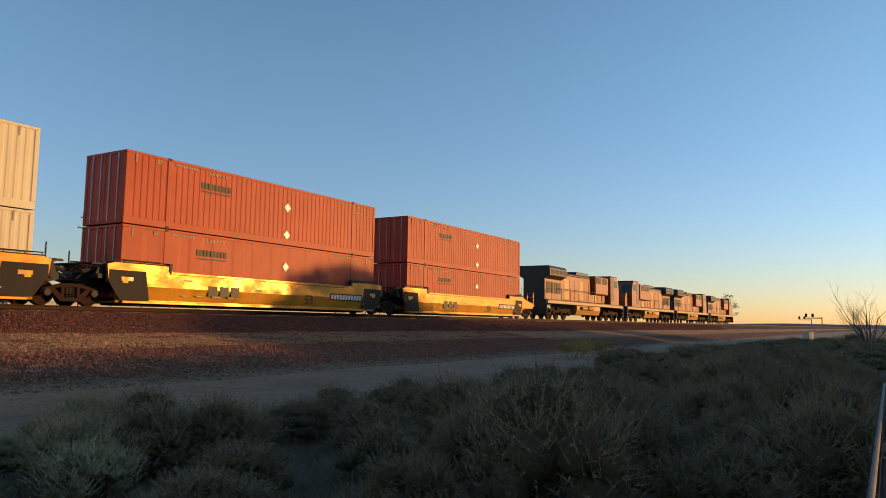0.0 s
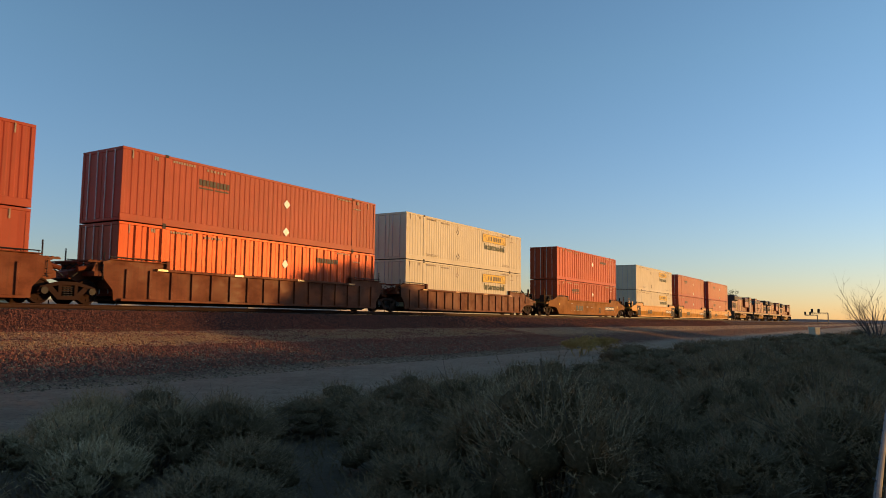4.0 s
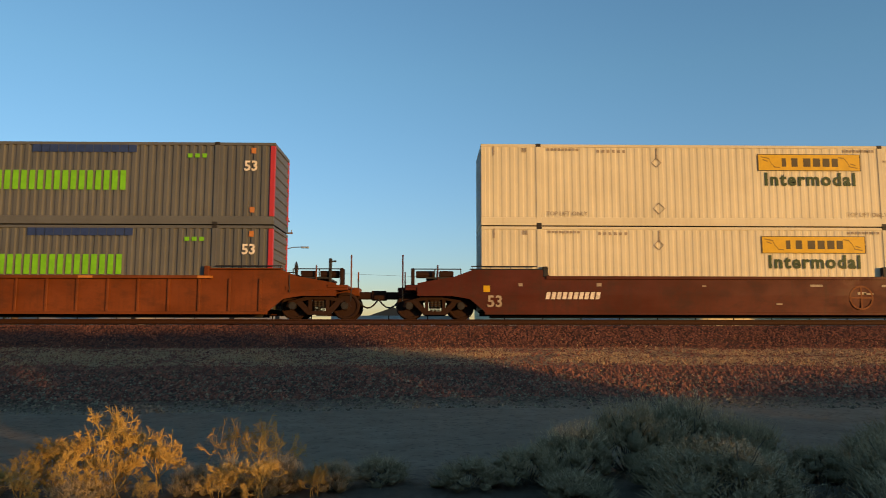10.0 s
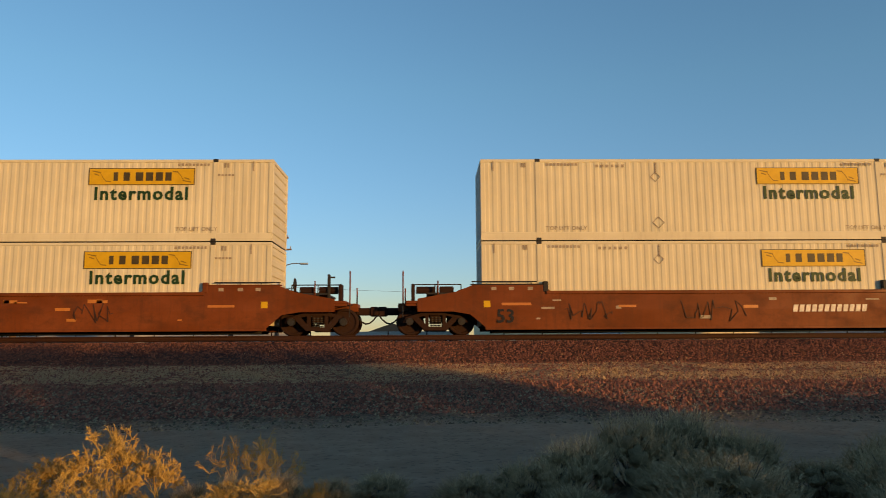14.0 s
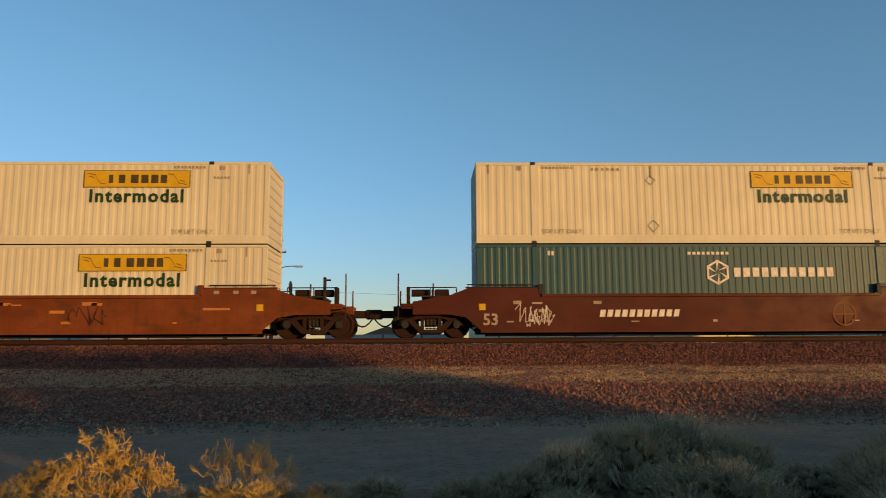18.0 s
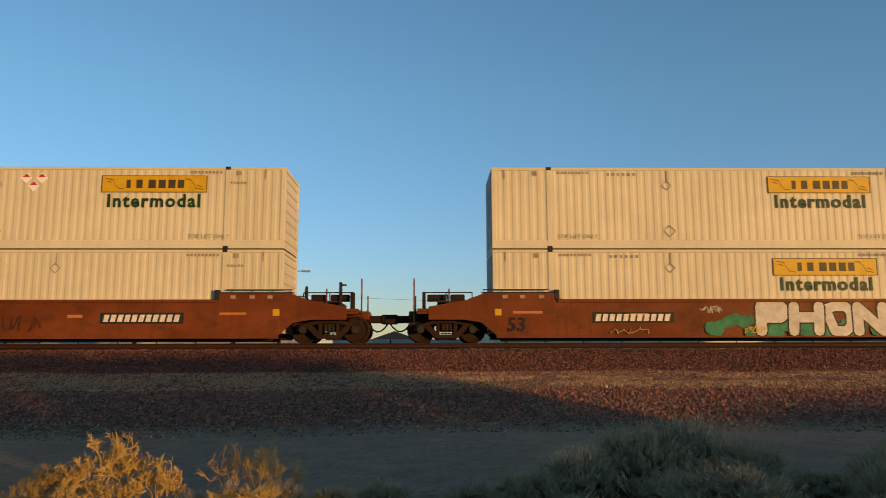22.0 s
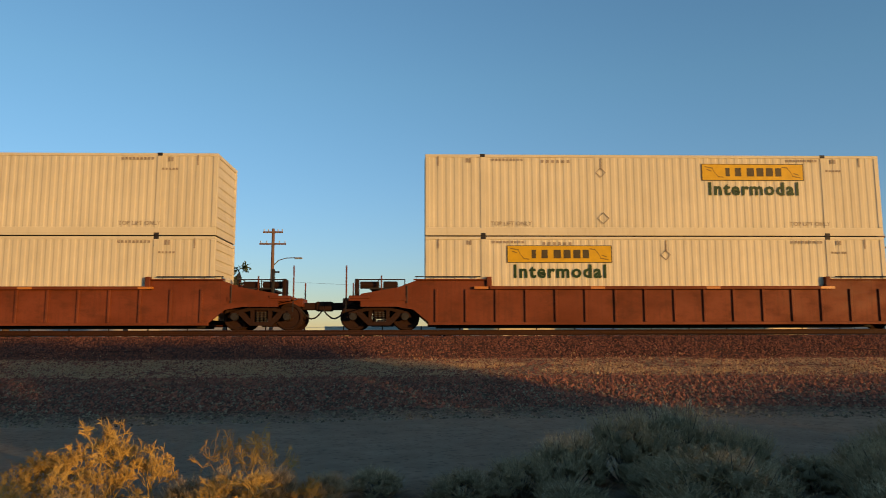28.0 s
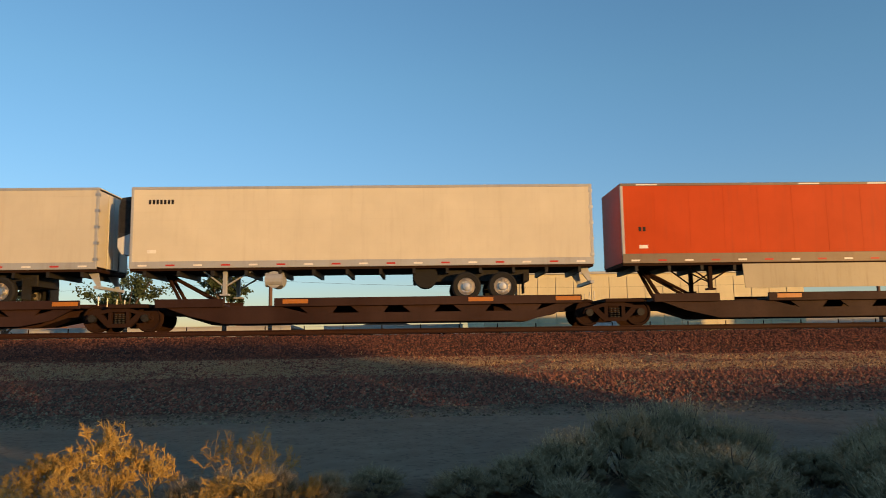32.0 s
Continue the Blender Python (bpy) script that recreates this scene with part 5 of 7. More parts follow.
        part("side_skirt", Mesh().prism([(a, Z0 - 0.09), (b, Z0 - 0.09), (b - (0.5 if reefer else 0.06), 0.50 if reefer else 0.34), (a + 0.06, 0.50 if reefer else 0.34)] if d < 0 else [(a, Z0 - 0.16), (b, Z0 - 0.16), (b, 0.34), (a + 0.5, 0.34)], -w + 0.01, -w + 0.04), SKIRT, root)
    if reefer:
        r = part("reefer_unit", Mesh().prism([(d * h, Z1 - 0.25), (d * (h + 0.45), Z1 - 0.3), (d * (h + 0.55), Z1 - 0.6), (d * (h + 0.55), Z0 + 0.75), (d * (h + 0.4), Z0 + 0.5), (d * h, Z0 + 0.45)], -0.95, 0.95), REEFER, root, "black refrigeration unit")
        part("lower_cover", Mesh().prism([(d * (h + 0.05), Z0 + 1.25), (d * (h + 0.555), Z0 + 1.05), (d * (h + 0.555), Z0 + 0.75), (d * (h + 0.4), Z0 + 0.5), (d * (h + 0.05), Z0 + 0.47)], -0.958, 0.958), TRAILER_WHITE, r, "white lower cover")
        part("grille", Mesh().box(*sorted((d * (h + 0.551), d * (h + 0.57))), -0.8, 0.8, Z1 - 1.5, Z1 - 0.6), BLACK, r)
        part("side_grille", Mesh().box(*sorted((d * (h + 0.08), d * (h + 0.5))), -0.965, -0.951, Z1 - 1.55, Z1 - 0.4), BLACK, r)
    if tank:
        x = d * (h - 4.9)
        part("fuel_tank", Mesh().rod((x - 0.0, -1.2, 0.82), (x - 0.0, -0.4, 0.82), 0.29, n=18).rod((x - 0.3, -1.05, 0.82), (x + 0.3, -1.05, 0.82), 0.25, n=14), ALU, root, "round pale metal fuel tank")
        if not skirt:
            part("spare_rack", Mesh().rod((x - d * 5.2, -1.0, 0.9), (x - d * 5.2, -0.3, 0.9), 0.42, n=18), RUBBER, root)
    y = -w - 0.004
    if panel:
        logo_board(root, -5.75, 2.95, 3.6, 0.56, y)
    else:
        bars(root, "lettering", (h - 0.75) * d - 0.15, 2.35 if mat is TRAILER_RED else 3.45, 0.3 if mat is TRAILER_RED else 0.9, 0.16, y, INK, 2 if mat is TRAILER_RED else 7)
        bars(root, "lettering", (h - 0.75) * d - 0.15, 1.75, 0.3, 0.12, y, TAPE, 1, 0)
    return root


def platform(s0, first=False):
    ob = build_spine(first, 1 if first else -1)
    rolling(ob, s0 + PLAT / 2)
    return ob


RAKE = -644.2                       # rear truck of the first platform at 0 s
for i in range(5):
    platform(RAKE - i * PLAT, i == 0)
TRAILERS = [
    (-643.5, dict(d=1, mat=TRAILER_RED, band=TANBAND, label="orange-red van trailer with tan lower rail", bright=False)),
    (-661.0, dict(d=-1, mat=TRAILER_WHITE, band=ALU, label="white refrigerated trailer with yellow panel", skirt=True, reefer=True, panel=True, ribs=False, tank=True)),
    (-677.9, dict(d=-1, mat=TRAILER_RED, band=TANBAND, label="orange-red van trailer with grey side skirt", skirt=True, bright=False)),
    (-694.85, dict(d=-1, mat=TRAILER_IVORY, band=ALU, label="off-white refrigerated trailer with fine horizontal grooves", reefer=True, ribs=False, tank=True)),
    (-711.9, dict(d=-1, mat=TRAILER_CREAM, band=ALU, label="plain cream van trailer with scuffed rail", ribs=False)),
]
for s, kw in TRAILERS:
    rolling(build_trailer(**kw), s + 15.95 / 2, TRACK, RAIL + DECK)


# ---- locomotives ----
LOCO = paint("locomotive_orange", (0.25, 0.055, 0.012), 0.42, (0.10, 0.05, 0.03), 0.5, 0.06)
LOCO_DARK = paint("locomotive_dark_green", (0.028, 0.026, 0.022), 0.5, (0.02, 0.015, 0.012), 0.3, 0.03)
LOCO_YELLOW = paint("locomotive_yellow", (0.36, 0.18, 0.03), 0.42, (0.15, 0.08, 0.04), 0.4, 0.06)
GLASS = flat("dark_window_glass", (0.02, 0.022, 0.025), 0.08, 0, 0.2, 3)


def build_loco(d, label):
    """A six-axle diesel that faces d along x; origin in its middle, on the rails."""
    root = thing("locomotive", Matrix(), label, "locomotive", "locomotives of the train")
    def bx(a, b, *r):
        return (*sorted((d * a, d * b)), *r)
    part("underframe", Mesh().box(*bx(-10.6, 10.6, -1.48, 1.48, 1.35, 1.72, 0.03)), LOCO_DARK, root)
    for s in (-1, 1):
        part("frame_stripe", Mesh().box(*bx(-10.55, 10.55, *sorted((s * 1.48, s * 1.495)), 1.42, 1.62)), LOCO_YELLOW, root)
    hood = part("long_hood", Mesh().box(*bx(-6.3, 6.2, -0.98, 0.98, 1.72, 4.15, 0.08)), LOCO, root, "orange engine hood")
    part("hood_roof", Mesh().box(*bx(-6.3, 6.2, -1.02, 1.02, 4.05, 4.30, 0.1)), LOCO_DARK, root)
    for i in range(9):
        x = -5.6 + i * 1.3
        part("hood_door", Mesh().box(*bx(x, x + 1.15, -1.0, -0.98, 1.9, 3.75)), LOCO if i % 3 else LOCO_YELLOW, hood)
    rad = part("radiator_section", Mesh().prism([(-1.0, 1.72), (1.0, 1.72), (1.0, 3.55), (1.52, 3.85), (1.52, 4.45), (1.35, 4.68), (-1.35, 4.68), (-1.52, 4.45), (-1.52, 3.85), (-1.0, 3.55)], *sorted((d * -10.2, d * -6.3)), "x"), LOCO_DARK, root, "flared dark radiator section")
    part("rear_hood_side", Mesh().box(*bx(-10.15, -6.3, -1.02, -1.0, 1.8, 3.5)), LOCO, rad)
    for x in (-9.9, -8.9, -7.9, -6.95):
        part("radiator_grille", Mesh().box(*bx(x, x + 0.8, -1.54, -1.52, 3.95, 4.35)), BLACK, rad)
    for i in range(6):
        part("louvre", Mesh().box(*bx(-9.9 + i * 0.58, -9.5 + i * 0.58, -1.045, -1.02, 2.3, 3.3)), BLACK, rad)
    part("exhaust_box", Mesh().box(*bx(-2.4, 1.2, -0.9, 0.9, 4.28, 4.62, 0.06)), LOCO_DARK, root)
    inlet = part("inverter_box", Mesh().box(*bx(1.6, 5.6, -1.46, 1.46, 2.6, 4.45, 0.1)), LOCO, root)
    part("vent_grille", Mesh().box(*bx(1.9, 3.3, -1.48, -1.46, 3.7, 4.3)), BLACK, inlet)
    part("vent_grille", Mesh().box(*bx(3.7, 5.2, -1.48, -1.46, 3.7, 4.3)), BLACK, inlet)
    cab = part("cab", Mesh().prism([(d * 6.2, 1.72), (d * 9.0, 1.72), (d * 9.0, 3.3), (d * 8.7, 4.35), (d * 8.4, 4.62), (d * 6.2, 4.62)], -1.5, 1.5), LOCO, root, "orange driver's cab")
    part("cab_roof", Mesh().box(*bx(6.2, 8.45, -1.5, 1.5, 4.62, 4.72, 0.03)), LOCO_DARK, cab)
    part("side_panel", Mesh().box(*bx(6.3, 7.2, -1.515, -1.5, 2.0, 4.55)), LOCO_DARK, cab, "dark door panel")
    part("side_window", Mesh().box(*bx(7.35, 7.95, -1.52, -1.5, 3.55, 4.25)), GLASS, cab)
    part("side_window", Mesh().box(*bx(8.05, 8.5, -1.52, -1.5, 3.55, 4.2)), GLASS, cab)
    for y in (-0.75, 0.75):
        part("windscreen", Mesh().prism([(d * 9.01, 3.45), (d * 8.76, 4.25), (d * 8.74, 4.25), (d * 8.98, 3.45)], y - 0.55, y + 0.55), GLASS, cab)
    part("nose", Mesh().prism([(d * 9.0, 1.72), (d * 10.2, 1.72), (d * 10.2, 2.7), (d * 9.9, 3.2), (d * 9.0, 3.35)], -1.05, 1.05), LOCO, root)
    for e in (-10.6, 10.6):
        part("pilot", Mesh().box(*sorted((d * e, d * (e + (0.15 if e > 0 else -0.15)))), -1.45, 1.45, 0.35, 1.7, 0.04), LOCO_DARK, root)
        part("coupler", Mesh().box(*sorted((d * e, d * (e + (0.75 if e > 0 else -0.75)))), -0.15, 0.15, 0.72, 1.0, 0.04), IRON, root)
        m = Mesh()
        for k in range(4):
            z = 0.5 + k * 0.36
            m.box(*sorted((d * (e - (0.1 if e > 0 else -0.1)), d * (e - (0.7 if e > 0 else -0.7)))), -1.5, -1.1, z, z + 0.04)
        part("steps", m, LOCO_DARK, root)
    tank = part("fuel_tank", Mesh().prism([(-1.35, 0.95), (-1.2, 0.5), (1.2, 0.5), (1.35, 0.95), (1.35, 1.35), (-1.35, 1.35)], -3.3, 3.3, "x"), LOCO_YELLOW, root, "ochre fuel tank under the frame")
    for x in (-1.6, 0.2):
        part("air_reservoir", Mesh().rod((x - 0.7, -1.42, 1.12), (x + 0.7, -1.42, 1.12), 0.17, n=12), LOCO_YELLOW, tank)
    for s in (-1, 1):
        for x in (-9.6, -7.4, -5.2, -3.0, -0.8, 1.4, 3.6, 5.6):
            part("rail_post", Mesh().rod((d * x, s * 1.44, 1.7), (d * x, s * 1.44, 2.75), 0.022, n=5), LOCO_DARK if x > -4 else LOCO_YELLOW, root)
        part("handrail", Mesh().rod((d * -9.6, s * 1.44, 2.75), (d * 5.6, s * 1.44, 2.75), 0.022, n=5), LOCO_DARK, root)
    for e in (-7.0, 7.0):
        t = part("truck", Mesh().box(-2.3, 2.3, -0.8, 0.8, 0.55, 0.9), IRON, root, "three-axle truck", pose(e, 0, 0))
        for s in (-1, 1):
            part("side_frame", Mesh().prism([(-2.5, 0.62), (-2.3, 0.95), (2.3, 0.95), (2.5, 0.62), (2.2, 0.5), (0.5, 0.62), (-0.5, 0.62), (-2.2, 0.5)], *sorted((s * 1.05, s * 1.2))), IRON, t)
            for x in (-1.85, 0, 1.85):
                part("axle_box", Mesh().box(x - 0.2, x + 0.2, *sorted((s * 1.1, s * 1.3)), 0.35, 0.75, 0.03), IRON, t)
            part("brake_cylinder", Mesh().rod((-1.2, s * 1.25, 0.95), (-0.6, s * 1.25, 0.95), 0.13, n=8), IRON, t)
        for x in (-1.85, 0, 1.85):
            build_wheelset(t, x, 0.53)
    return root


LOCO_NOTES = ("dark-roofed orange diesel, dusty, coupled to the cars", "orange diesel with dark radiators facing backwards", "orange diesel with dark green roof", "leading orange diesel with dark green roof")
for i, d in enumerate((1, -1, 1, 1)):
    rolling(build_loco(d, LOCO_NOTES[i]), 68.9 + i * 22.9)


# ---- plants ----
def leaf_material(name, a, b, rough=0.8):
    m, n, l, bs = nodes_of(name)
    g = n.new("ShaderNodeNewGeometry")
    info = n.new("ShaderNodeObjectInfo")
    k = noise_node(n, l, coords(n, l), 2.2, 3)
    c = mixed(n, l, g.outputs["Random Per Island"], a, b)
    c = mixed(n, l, ramp(n, l, k.outputs[0], 0.35, 0.7, 0, 0.45), c, tuple(0.7 * (x + y) / 2 for x, y in zip(a, b)))
    c = mixed(n, l, ramp(n, l, info.outputs["Random"], 0.25, 1, 0, 0.6), c, (a[0] * 0.66, a[1] * 0.58, a[2] * 0.50))
    l.new(c, bs.inputs["Base Color"])
    bs.inputs["Roughness"].default_value = rough
    bs.inputs["Specular IOR Level"].default_value = 0.2
    return m


SAGE = leaf_material("grey_green_leaves", (0.37, 0.275, 0.15), (0.57, 0.43, 0.24))
SAGE_TIP = leaf_material("pale_leaf_tips", (0.50, 0.385, 0.22), (0.74, 0.58, 0.355))
DUSK = leaf_material("olive_brown_leaves", (0.21, 0.150, 0.082), (0.33, 0.24, 0.135))
DUSK_TIP = leaf_material("olive_leaf_tips", (0.27, 0.20, 0.112), (0.47, 0.355, 0.21))
STRAW = leaf_material("dry_straw_twigs", (0.40, 0.26, 0.075), (0.62, 0.42, 0.14))
TWIG = leaf_material("brown_twigs", (0.15, 0.12, 0.085), (0.22, 0.18, 0.13))
TREE_LEAF = leaf_material("dark_tree_leaves", (0.035, 0.055, 0.022), (0.09, 0.11, 0.045))
BARK = flat("tree_bark", (0.11, 0.08, 0.06), 0.9, 0, 0.35, 12)
BARE = flat("bare_twigs", (0.13, 0.10, 0.085), 0.9, 0, 0.3, 12)
GRASS = leaf_material("dry_grass", (0.36, 0.24, 0.13), (0.62, 0.42, 0.23))
STONES = leaf_material("ballast_stones", (0.090, 0.038, 0.026), (0.38, 0.150, 0.090), 0.9)
ROCKS = leaf_material("grey_brown_stones", (0.06, 0.043, 0.027), (0.35, 0.265, 0.16), 0.9)


def shaded_mass(name, a, b):
    """The inside of a bush, its shade painted in darker: tiny leaves too small to tell apart."""
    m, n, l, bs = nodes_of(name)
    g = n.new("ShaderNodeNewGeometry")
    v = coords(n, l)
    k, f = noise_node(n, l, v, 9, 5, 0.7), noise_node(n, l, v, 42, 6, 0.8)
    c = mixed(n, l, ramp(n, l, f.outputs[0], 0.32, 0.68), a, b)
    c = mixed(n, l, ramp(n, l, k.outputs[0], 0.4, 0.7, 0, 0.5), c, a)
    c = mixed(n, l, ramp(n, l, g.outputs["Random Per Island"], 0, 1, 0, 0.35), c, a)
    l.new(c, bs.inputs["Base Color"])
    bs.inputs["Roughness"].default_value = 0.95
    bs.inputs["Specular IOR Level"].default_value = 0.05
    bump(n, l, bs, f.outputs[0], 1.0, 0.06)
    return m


# leaf colours darkened, the shade inside the bushes painted in
SAGE_MASS = shaded_mass("grey_green_mass", (0.26, 0.20, 0.11), (0.56, 0.43, 0.25))
DUSK_MASS = shaded_mass("olive_brown_mass", (0.12, 0.088, 0.048), (0.30, 0.22, 0.125))


def soup(name, v, f, material, loc=None):
    me = bpy.data.meshes.new(name)
    me.from_pydata(v, [], f)
    me.materials.append(material)
    return me


def twig(v, f, a, b, r0, r1):
    """A three-sided twig."""
    w = (b - a)
    u = w.orthogonal().normalized()
    t = w.normalized().cross(u)
    k = len(v)
    for c, r in ((a, r0), (b, r1)):
        for i in range(3):
            q = 2.0944 * i
            v.append(tuple(c + r * (math.cos(q) * u + math.sin(q) * t)))
    f += [(k, k + 1, k + 4, k + 3), (k + 1, k + 2, k + 5, k + 4), (k + 2, k, k + 3, k + 5)]


def blade(v, f, p, d, length, width, r):
    """A small leaf, a diamond."""
    s = Vector((r.uniform(-1, 1), r.uniform(-1, 1), r.uniform(-1, 1))).cross(d)
    s = s.normalized() * width if s.length > 1e-4 else Vector((width, 0, 0))
    k = len(v)
    v += [tuple(p), tuple(p + d * length * 0.5 + s), tuple(p + d * length), tuple(p + d * length * 0.5 - s)]
    f.append((k, k + 1, k + 2, k + 3))


def sliver(v, f, p, d, length, width, r):
    """A narrow leaf, a triangle."""
    s = Vector((r.uniform(-1, 1), r.uniform(-1, 1), r.uniform(-1, 1))).cross(d)
    s = s.normalized() * width if s.length > 1e-4 else Vector((width, 0, 0))
    k = len(v)
    v += [tuple(p + s), tuple(p + d * length), tuple(p - s)]
    f.append((k, k + 1, k + 2))


def shrub_meshes(seed, heads, plumes, fine, leaf, width, lift, inner, outer, mass, full, plump=1.0):
    """Stems, inner leaves and pale outer plumes of a shrub about a metre across and 0.9 m high: many small heads, each bristling with upright feathery shoots."""
    r = random.Random(seed)
    tv, tf, lv, lf, pv, pf, mv, mf = ([] for _ in range(8))
    tops = []
    for i in range(heads):
        a, t = i * 2.4 + r.uniform(-0.5, 0.5), math.acos(1 - (i + 0.5) / heads * r.uniform(0.75, 1.0))
        q = r.uniform(0.82, 1.12)
        tops.append((Vector((0.37 * math.sin(t) * math.cos(a), 0.37 * math.sin(t) * math.sin(a), 0.10 + 0.48 * math.cos(t))) * q, r.uniform(0.12, 0.20) * plump))
    for c, s in tops:
        twig(tv, tf, Vector((c.x * 0.15, c.y * 0.15, 0)), c, 0.011, 0.006)
        for _ in range(3):
            twig(tv, tf, c * 0.75, c + Vector((r.gauss(0, 0.6), r.gauss(0, 0.6), r.gauss(0.7, 0.4))) * s, 0.005, 0.002)
        k, rows, cols = len(mv), 6, 9
        for i in range(rows + 1):
            for j in range(cols):
                th, ph = math.pi * i / rows, 2 * math.pi * j / cols
                o = Vector((math.sin(th) * math.cos(ph), math.sin(th) * math.sin(ph), math.cos(th)))
                p = c + o * s * full * (1.0 + 0.45 * noise.noise((c + o * s) * 9.0) + 0.3 * noise.noise((c + o * s) * 21.0))
                mv.append((p.x, p.y, max(0.02, p.z)))
        for i in range(rows):
            for j in range(cols):
                mf.append((k + i * cols + j, k + (i + 1) * cols + j, k + (i + 1) * cols + (j + 1) % cols, k + i * cols + (j + 1) % cols))
    for i in range(plumes):
        c, s = tops[i % heads]
        o = Vector((r.gauss(0, 1), r.gauss(0, 1), r.gauss(0.45, 0.8))).normalized()
        d = (o * 0.75 + Vector((r.gauss(0, 0.22), r.gauss(0, 0.22), lift))).normalized()
        p = c + o * s * r.uniform(0.35, 0.95)
        ln = r.uniform(0.06, 0.13 + 0.09 * lift)
        if p.z < 0.02:
            continue
        vv, ff = (lv, lf) if r.random() < 0.5 else (pv, pf)
        q = p + d * ln
        sliver(vv, ff, p, d, ln * 1.05, width * 0.55, r)
        for j in range(fine):
            t = (j + r.random()) / fine
            g = (d * 0.75 + Vector((r.gauss(0, 0.5), r.gauss(0, 0.5), r.gauss(0.12, 0.4)))).normalized()
            sliver(vv, ff, p.lerp(q, t), g, leaf * r.uniform(0.6, 1.4) * (1.2 - 0.6 * t), width * r.uniform(0.7, 1.3), r)
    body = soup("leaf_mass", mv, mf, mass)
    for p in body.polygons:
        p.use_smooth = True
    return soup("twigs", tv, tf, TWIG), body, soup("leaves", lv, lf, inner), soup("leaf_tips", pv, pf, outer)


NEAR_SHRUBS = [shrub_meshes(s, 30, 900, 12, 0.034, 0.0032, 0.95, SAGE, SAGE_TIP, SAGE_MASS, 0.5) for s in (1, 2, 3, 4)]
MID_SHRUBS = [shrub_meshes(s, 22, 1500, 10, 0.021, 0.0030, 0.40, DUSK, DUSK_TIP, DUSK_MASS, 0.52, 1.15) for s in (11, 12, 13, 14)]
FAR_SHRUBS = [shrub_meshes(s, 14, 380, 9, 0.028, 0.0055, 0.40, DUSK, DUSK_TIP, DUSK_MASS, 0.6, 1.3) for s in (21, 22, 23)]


def shrub(x, y, size, high, turn, near, label):
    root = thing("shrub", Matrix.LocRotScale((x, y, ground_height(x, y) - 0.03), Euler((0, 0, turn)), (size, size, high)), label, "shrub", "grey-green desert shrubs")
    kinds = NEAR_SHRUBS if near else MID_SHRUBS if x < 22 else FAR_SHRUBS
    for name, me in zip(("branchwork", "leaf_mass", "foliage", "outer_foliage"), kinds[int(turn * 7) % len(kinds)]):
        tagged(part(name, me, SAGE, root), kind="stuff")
    return root


def plant_shrubs():
    r = random.Random(7)
    done = []
    def put(x, y, size, high, label):
        done.append((x, y))
        if y < 7.0 and 21.6 < x + (y + 20) * 0.967 < 26.4:
            high = min(high, 0.6)
        shrub(x, y, size, high, r.uniform(0, 6.28), y > 4.6 and x < 0.72 * y, label)
    # the clumps before the dirt road
    for x, y, size, high in ((1.55, 8.0, 1.0, 0.78), (2.25, 8.35, 1.15, 1.06), (2.95, 8.5, 1.25, 1.12), (3.5, 8.2, 1.0, 0.88), (1.0, 7.7, 0.85, 0.55), (0.4, 7.6, 0.8, 0.42), (4.2, 8.0, 0.95, 0.52),
                             (5.0, 8.2, 1.0, 0.72), (5.6, 8.5, 1.15, 0.92), (6.3, 8.3, 1.1, 0.95), (-0.5, 7.9, 0.7, 0.40), (-1.6, 7.6, 0.8, 0.38), (2.4, 7.3, 0.9, 0.6), (3.1, 7.2, 0.9, 0.62), (1.4, 7.0, 0.8, 0.4), (4.6, 7.2, 0.9, 0.70), (4.25, 6.6, 1.05, 0.90), (4.9, 6.4, 1.15, 1.04), (5.6, 6.1, 1.2, 1.06), (3.9, 5.9, 0.95, 0.70), (-4.6, 7.6, 0.8, 0.42)):
        put(x, y, size, high, "grey-green desert shrub beside the dirt road")
    for x, y, size, high in ((-2.0, 7.55, 0.5, 0.50), (-1.5, 7.55, 0.55, 0.52), (-2.35, 7.5, 0.45, 0.42), (-1.0, 7.6, 0.6, 0.42), (-3.3, 7.2, 0.7, 0.36)):
        put(x, y, size, high, "small grey shrub among dry yellow bushes")
    for _ in range(9000):
        if len(done) > 290:
            break
        x = 2.5 + 80 * r.random() ** 1.6
        y = r.uniform(0.45 if x > 6 else 1.3, 7.9 - 0.01 * x)
        gap = 0.98 + 0.019 * x
        if math.hypot(x, y) < 4.6 or any((x - a) ** 2 + (y - b) ** 2 < gap * gap for a, b in done):
            continue
        big = r.uniform(0.8, 1.25)
        put(x, y, big * (1.22 + 0.016 * x), big * r.uniform(0.7, 1.12) * (1.0 + 0.3 * (y < 3.0)), "grey-green desert shrub in the dense thicket")


plant_shrubs()


